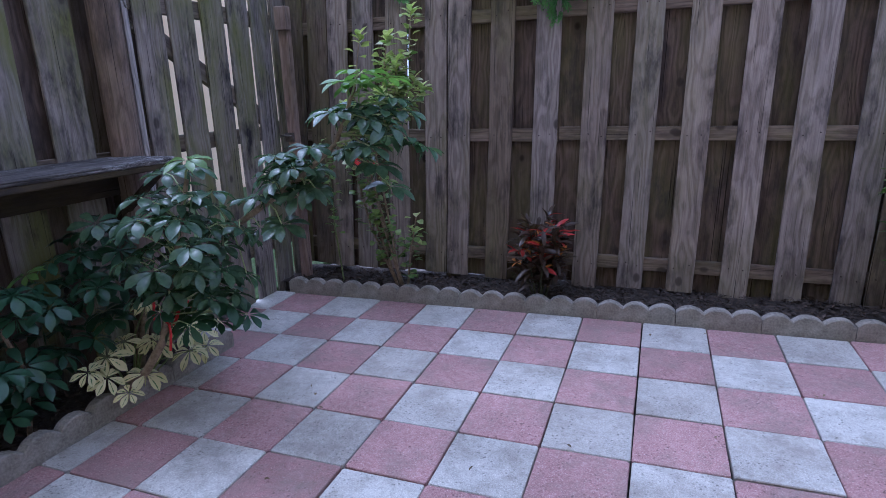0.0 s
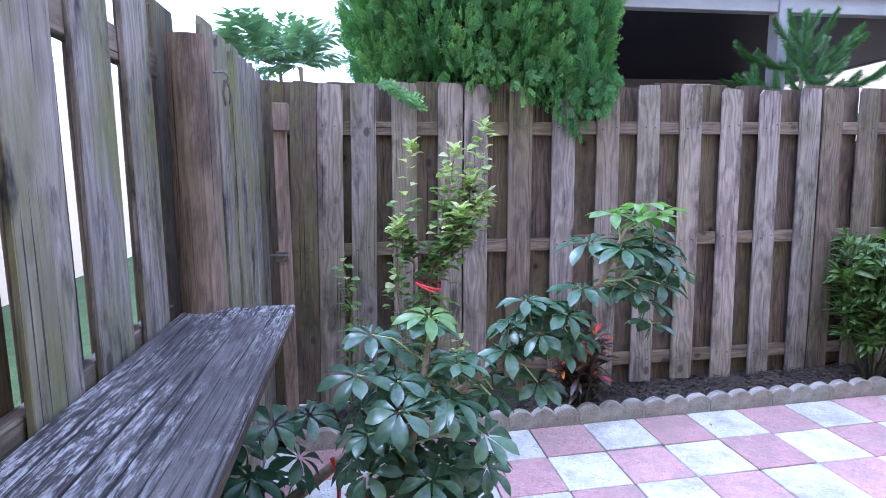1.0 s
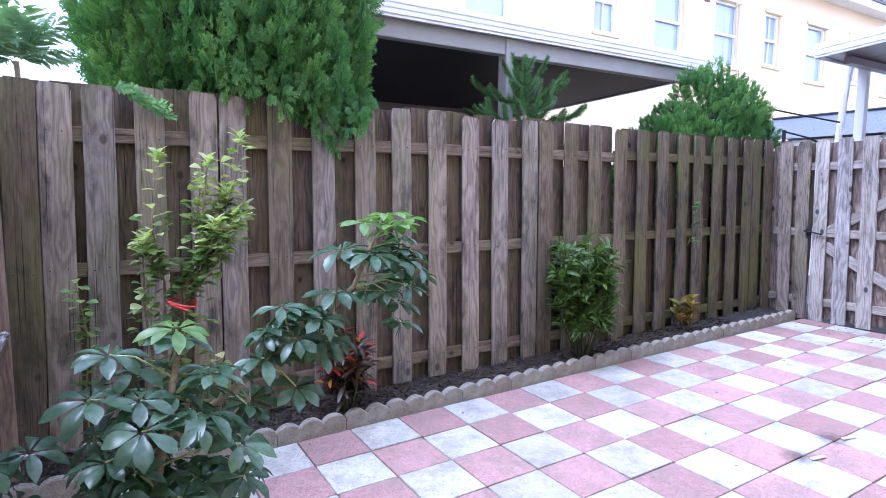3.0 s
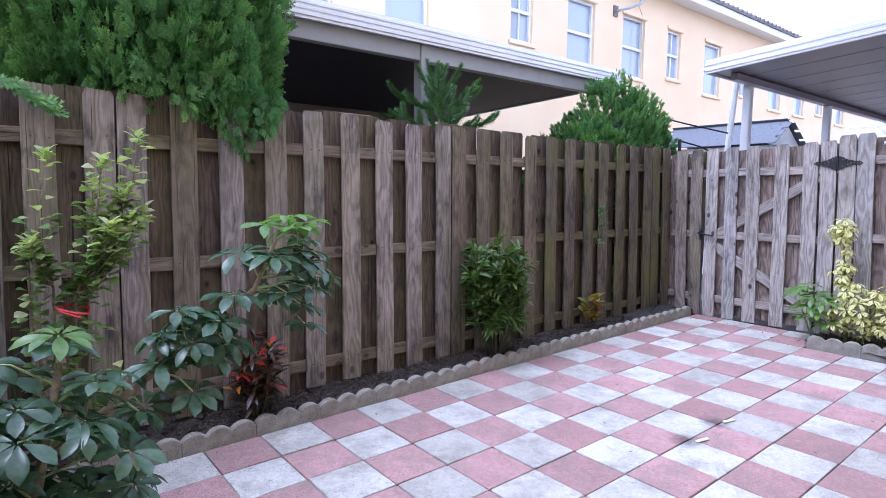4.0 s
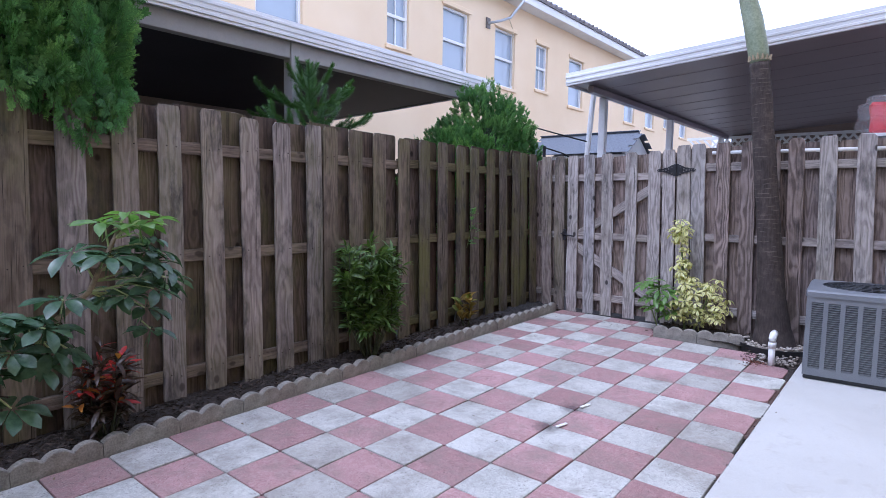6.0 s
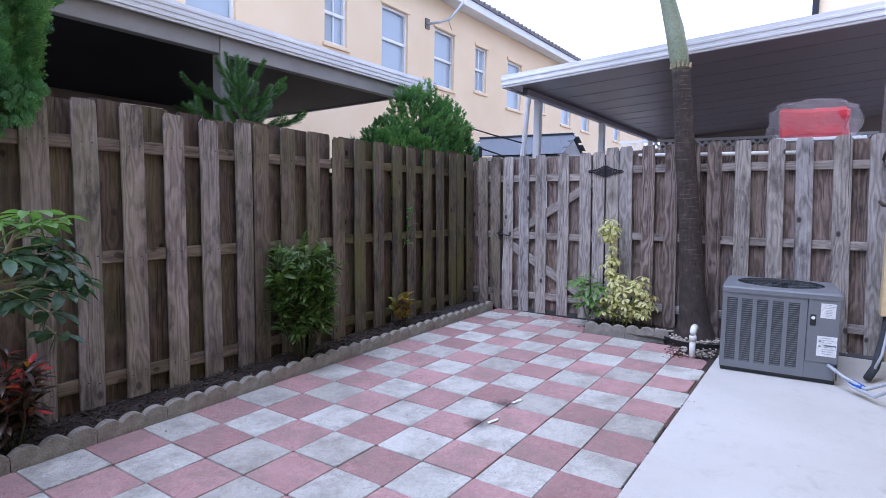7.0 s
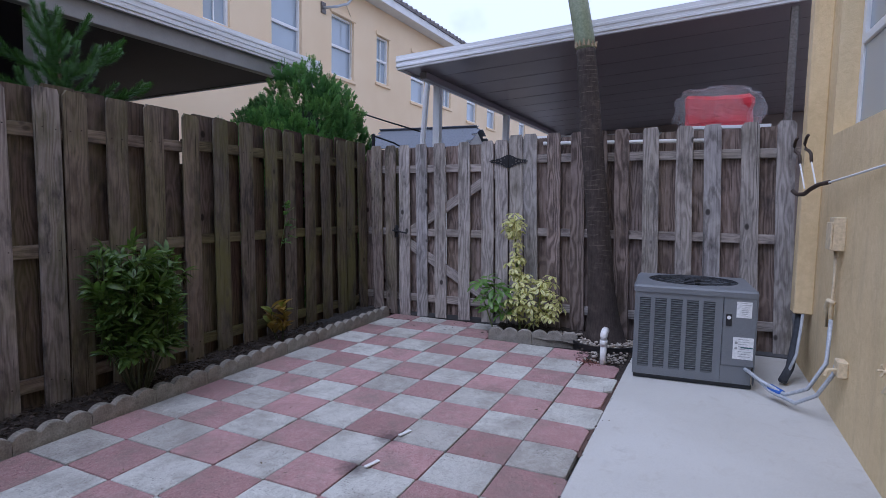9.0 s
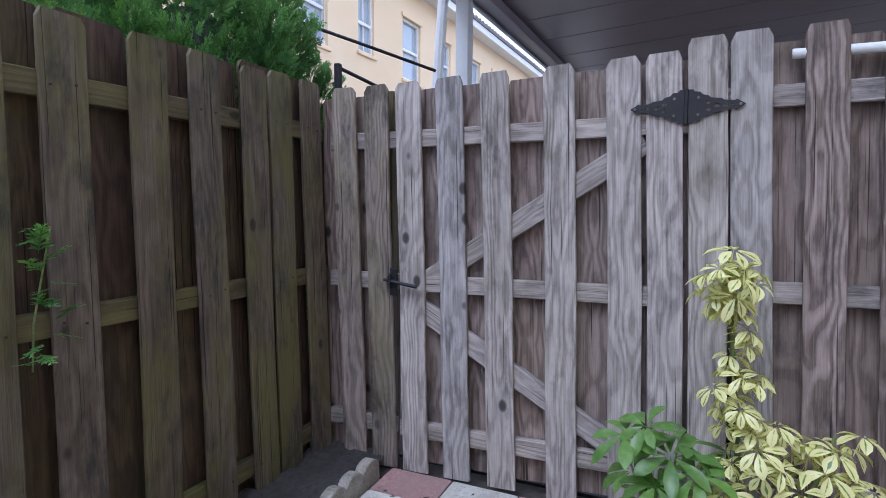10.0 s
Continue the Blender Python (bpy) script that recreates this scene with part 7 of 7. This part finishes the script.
# ---- beyond the gate ----
pipe = thing("conduit_pipe", (XF + 0.0355, 0, 0), "white plastic pipe fixed along the top of the fence", "pipe")
part("pipe", bm_tube([(0, -1.52, 1.835), (0, -2.90, 1.825)], 0.017, 12), M_PVC, pipe, smooth=True)


def film_mat():
    m, t, b = mat_new("clear_plastic_film")
    b.inputs["Base Color"].default_value = (0.85, 0.86, 0.88, 1)
    b.inputs["Roughness"].default_value = 0.18
    b.inputs["Alpha"].default_value = 0.17
    v = coords(t, shift=False)
    bump(t, b, noise_tex(t, v, 14.0, 4, 0.6, 1.5), 1.0, 0.05)
    return m


M_FILM = film_mat()
M_REDBOX = plain("red_plastic", (0.60, 0.02, 0.035), (0.70, 0.035, 0.06), 4, 0.4, relief=0.3, dist=0.01, fine=12)
bag = thing("wrapped_cooler", (5.72, -2.96, 1.99), "red cooler box wrapped in clear plastic on a stand", "cooler")
rb_ = bm_box(-0.15, 0.15, -0.27, 0.27, 0.0, 0.27, 0.03)
bmesh.ops.subdivide_edges(rb_, edges=rb_.edges[:], cuts=4, use_grid_fill=True)
for v in rb_.verts:
    v.co += Vector((0.02, 0.03, 0.025)) * noise.noise(v.co * 7.0) + Vector((0, 0.05 * v.co.y * (v.co.z - 0.13), 0))
part("box", rb_, M_REDBOX, bag)
fm = bmesh.new()
bmesh.ops.create_icosphere(fm, subdivisions=4, radius=1.0)
for v in fm.verts:
    c = v.co.copy()
    q = [math.copysign(abs(k) ** 0.62, k) for k in c]
    w = 1.04 + 0.22 * noise.noise(c * 2.6) + 0.09 * noise.noise(c * 7) - 0.10 * c.z
    v.co = Vector((q[0] * 0.19 * w, q[1] * 0.34 * w, max(0.0, 0.165 + q[2] * 0.19 * w)))
part("wrapping", fm, M_FILM, bag, "crumpled clear plastic wrapping", True)
stand = thing("storage_stand", (5.72, -3.01, 0.04), "plain metal stand beyond the fence", "stand")
part("top", bm_box(-0.2, 0.2, -0.36, 0.36, 1.92, 1.949, 0.003), M_WHITE, stand)
for x in (-0.17, 0.17):
    for y in (-0.33, 0.33):
        part("leg", bm_box(x - 0.02, x + 0.02, y - 0.02, y + 0.02, 0, 1.92), M_WHITE, stand)
# a white post; steel grey puts the carport's shade into its colour
part("post", bm_box(5.67, 5.73, -3.53, -3.47, 0.04, 2.98, 0.005), M_RUST, cpb, "white square post coloured dull grey for shade")

lattice = thing("lattice_panel", (12.40, 0, 0), "white plastic lattice panel under the carport", "lattice")
part("top_rail", bm_box(-0.02, 0.02, -3.9, 0.95, 2.70, 2.755), M_WHITEW, lattice)
part("bottom_rail", bm_box(-0.02, 0.02, -3.9, 0.95, 2.02, 2.07), M_WHITEW, lattice)
for k in range(30):
    for sg in (-1, 1):
        y = -3.62 + 0.145 * k
        sl = bm_box(-0.005, 0.005, -0.020, 0.020, -0.44, 0.44)
        ob = part("slat", sl, M_WHITEW, lattice)
        ob.matrix_basis = pose(0.006 * sg, y, 2.385, 45 * sg, 0, 0)

shed = thing("shed", (9.5, 0, 0), "small shed with a grey shingle roof beyond the gate", "shed")
M_SHING = plain("blue_grey_shingle", (0.11, 0.125, 0.15), (0.17, 0.185, 0.21), 12, 0.85, relief=0.6)
part("body", bm_box(-0.55, 0.55, 0.95, 2.85, -0.1, 2.18), M_WHITEW, shed)
gb = bmesh.new()
for y in (0.93, 0.96):
    gb.faces.new([gb.verts.new(c) for c in ((-0.6, y, 2.19), (0.6, y, 2.19), (0.0, y, 2.56))])
part("gable", gb, M_WHITEW, shed)
sl_mesh = bm_box(-0.075, 0.075, 0.0, 0.19, 0, 0.008)
sl_me = bpy.data.meshes.new("shingle")
sl_mesh.to_mesh(sl_me)
sl_mesh.free()
sl_me.materials.append(M_SHING)
for sg in (-1, 1):
    for row in range(6):
        for k in range(13):
            ob = part_of("shingle", sl_me, None, shed)
            f = row / 6
            ob.matrix_basis = pose(sg * 0.66 * (1 - f), 0.90 + 0.155 * k + 0.075 * (row % 2), 2.20 + 0.40 * f, 0, 0, 90 * sg) @ pose(0, 0, 0, 31, 0, 0)

cab = thing("cable", (0, 0, 0), "black cable slung from the fence corner to the carport", "cable")
part("wire", bm_tube([(5.30, 0.80, 2.30), (5.65, 0.45, 2.18), (6.0, 0.21, 2.10)], 0.009, 6), M_BLACK, cab)
part("wire", bm_tube([(5.22, 0.36, 1.97), (5.6, 0.33, 1.93), (5.95, 0.27, 1.84)], 0.009, 6), M_BLACK, cab)
part("clip", bm_box(5.21, 5.24, 0.35, 0.38, 1.80, 1.99, 0.004), M_BLACK, cab)

mount = thing("dish_arm", (10.7, YH, 5.55), "grey bent dish mast arm on the terrace wall", "mast")
part("foot", bm_box(-0.08, 0.08, -0.03, -0.003, -0.12, 0.12), M_RUST, mount)
part("arm", bm_tube([(0, -0.02, 0), (0.12, -0.28, 0.03), (0.30, -0.46, 0.12), (0.62, -0.60, 0.55), (0.75, -0.62, 0.95)], 0.03, 8), M_GREYC, mount, smooth=True)
part("wire", bm_tube([(0.45, -0.5, 0.35), (0.75, -0.1, 0.30), (1.05, -0.03, 0.1), (1.08, -0.03, -1.3)], 0.012, 5), M_BEIGE, mount)

nb = thing("terrace_house", (0, 0, 0), "pale yellow upper storey of the next terrace unit", "house")
part("wall", bm_box(12.9, 15.6, -5.0, -2.60, 3.05, 9.0), M_STUCCO_N, nb)
part("drainpipe", bm_box(12.78, 12.89, -2.68, -2.57, 3.3, 9.0), M_BLACK, nb)
for z in (5.57, 6.5):
    part("vent", bm_box(12.87, 12.897, -2.98, -2.83, z, z + 0.2), M_RUST, nb)
part("lower_wall", bm_box(12.9, 15.6, -5.0, -2.60, -0.2, 3.045), M_STUCCO_N, nb)
# added sheet of brown that gives the dark under the carport's far end
tagged(part("neighbour_patio_wall", tilt_top(bm_box(12.5, 12.68, -4.6, 0.09, -0.2, 0.0)), M_BROWNWALL), "brown wall added for the dark at the carport's far end", "wall", kind="structure")
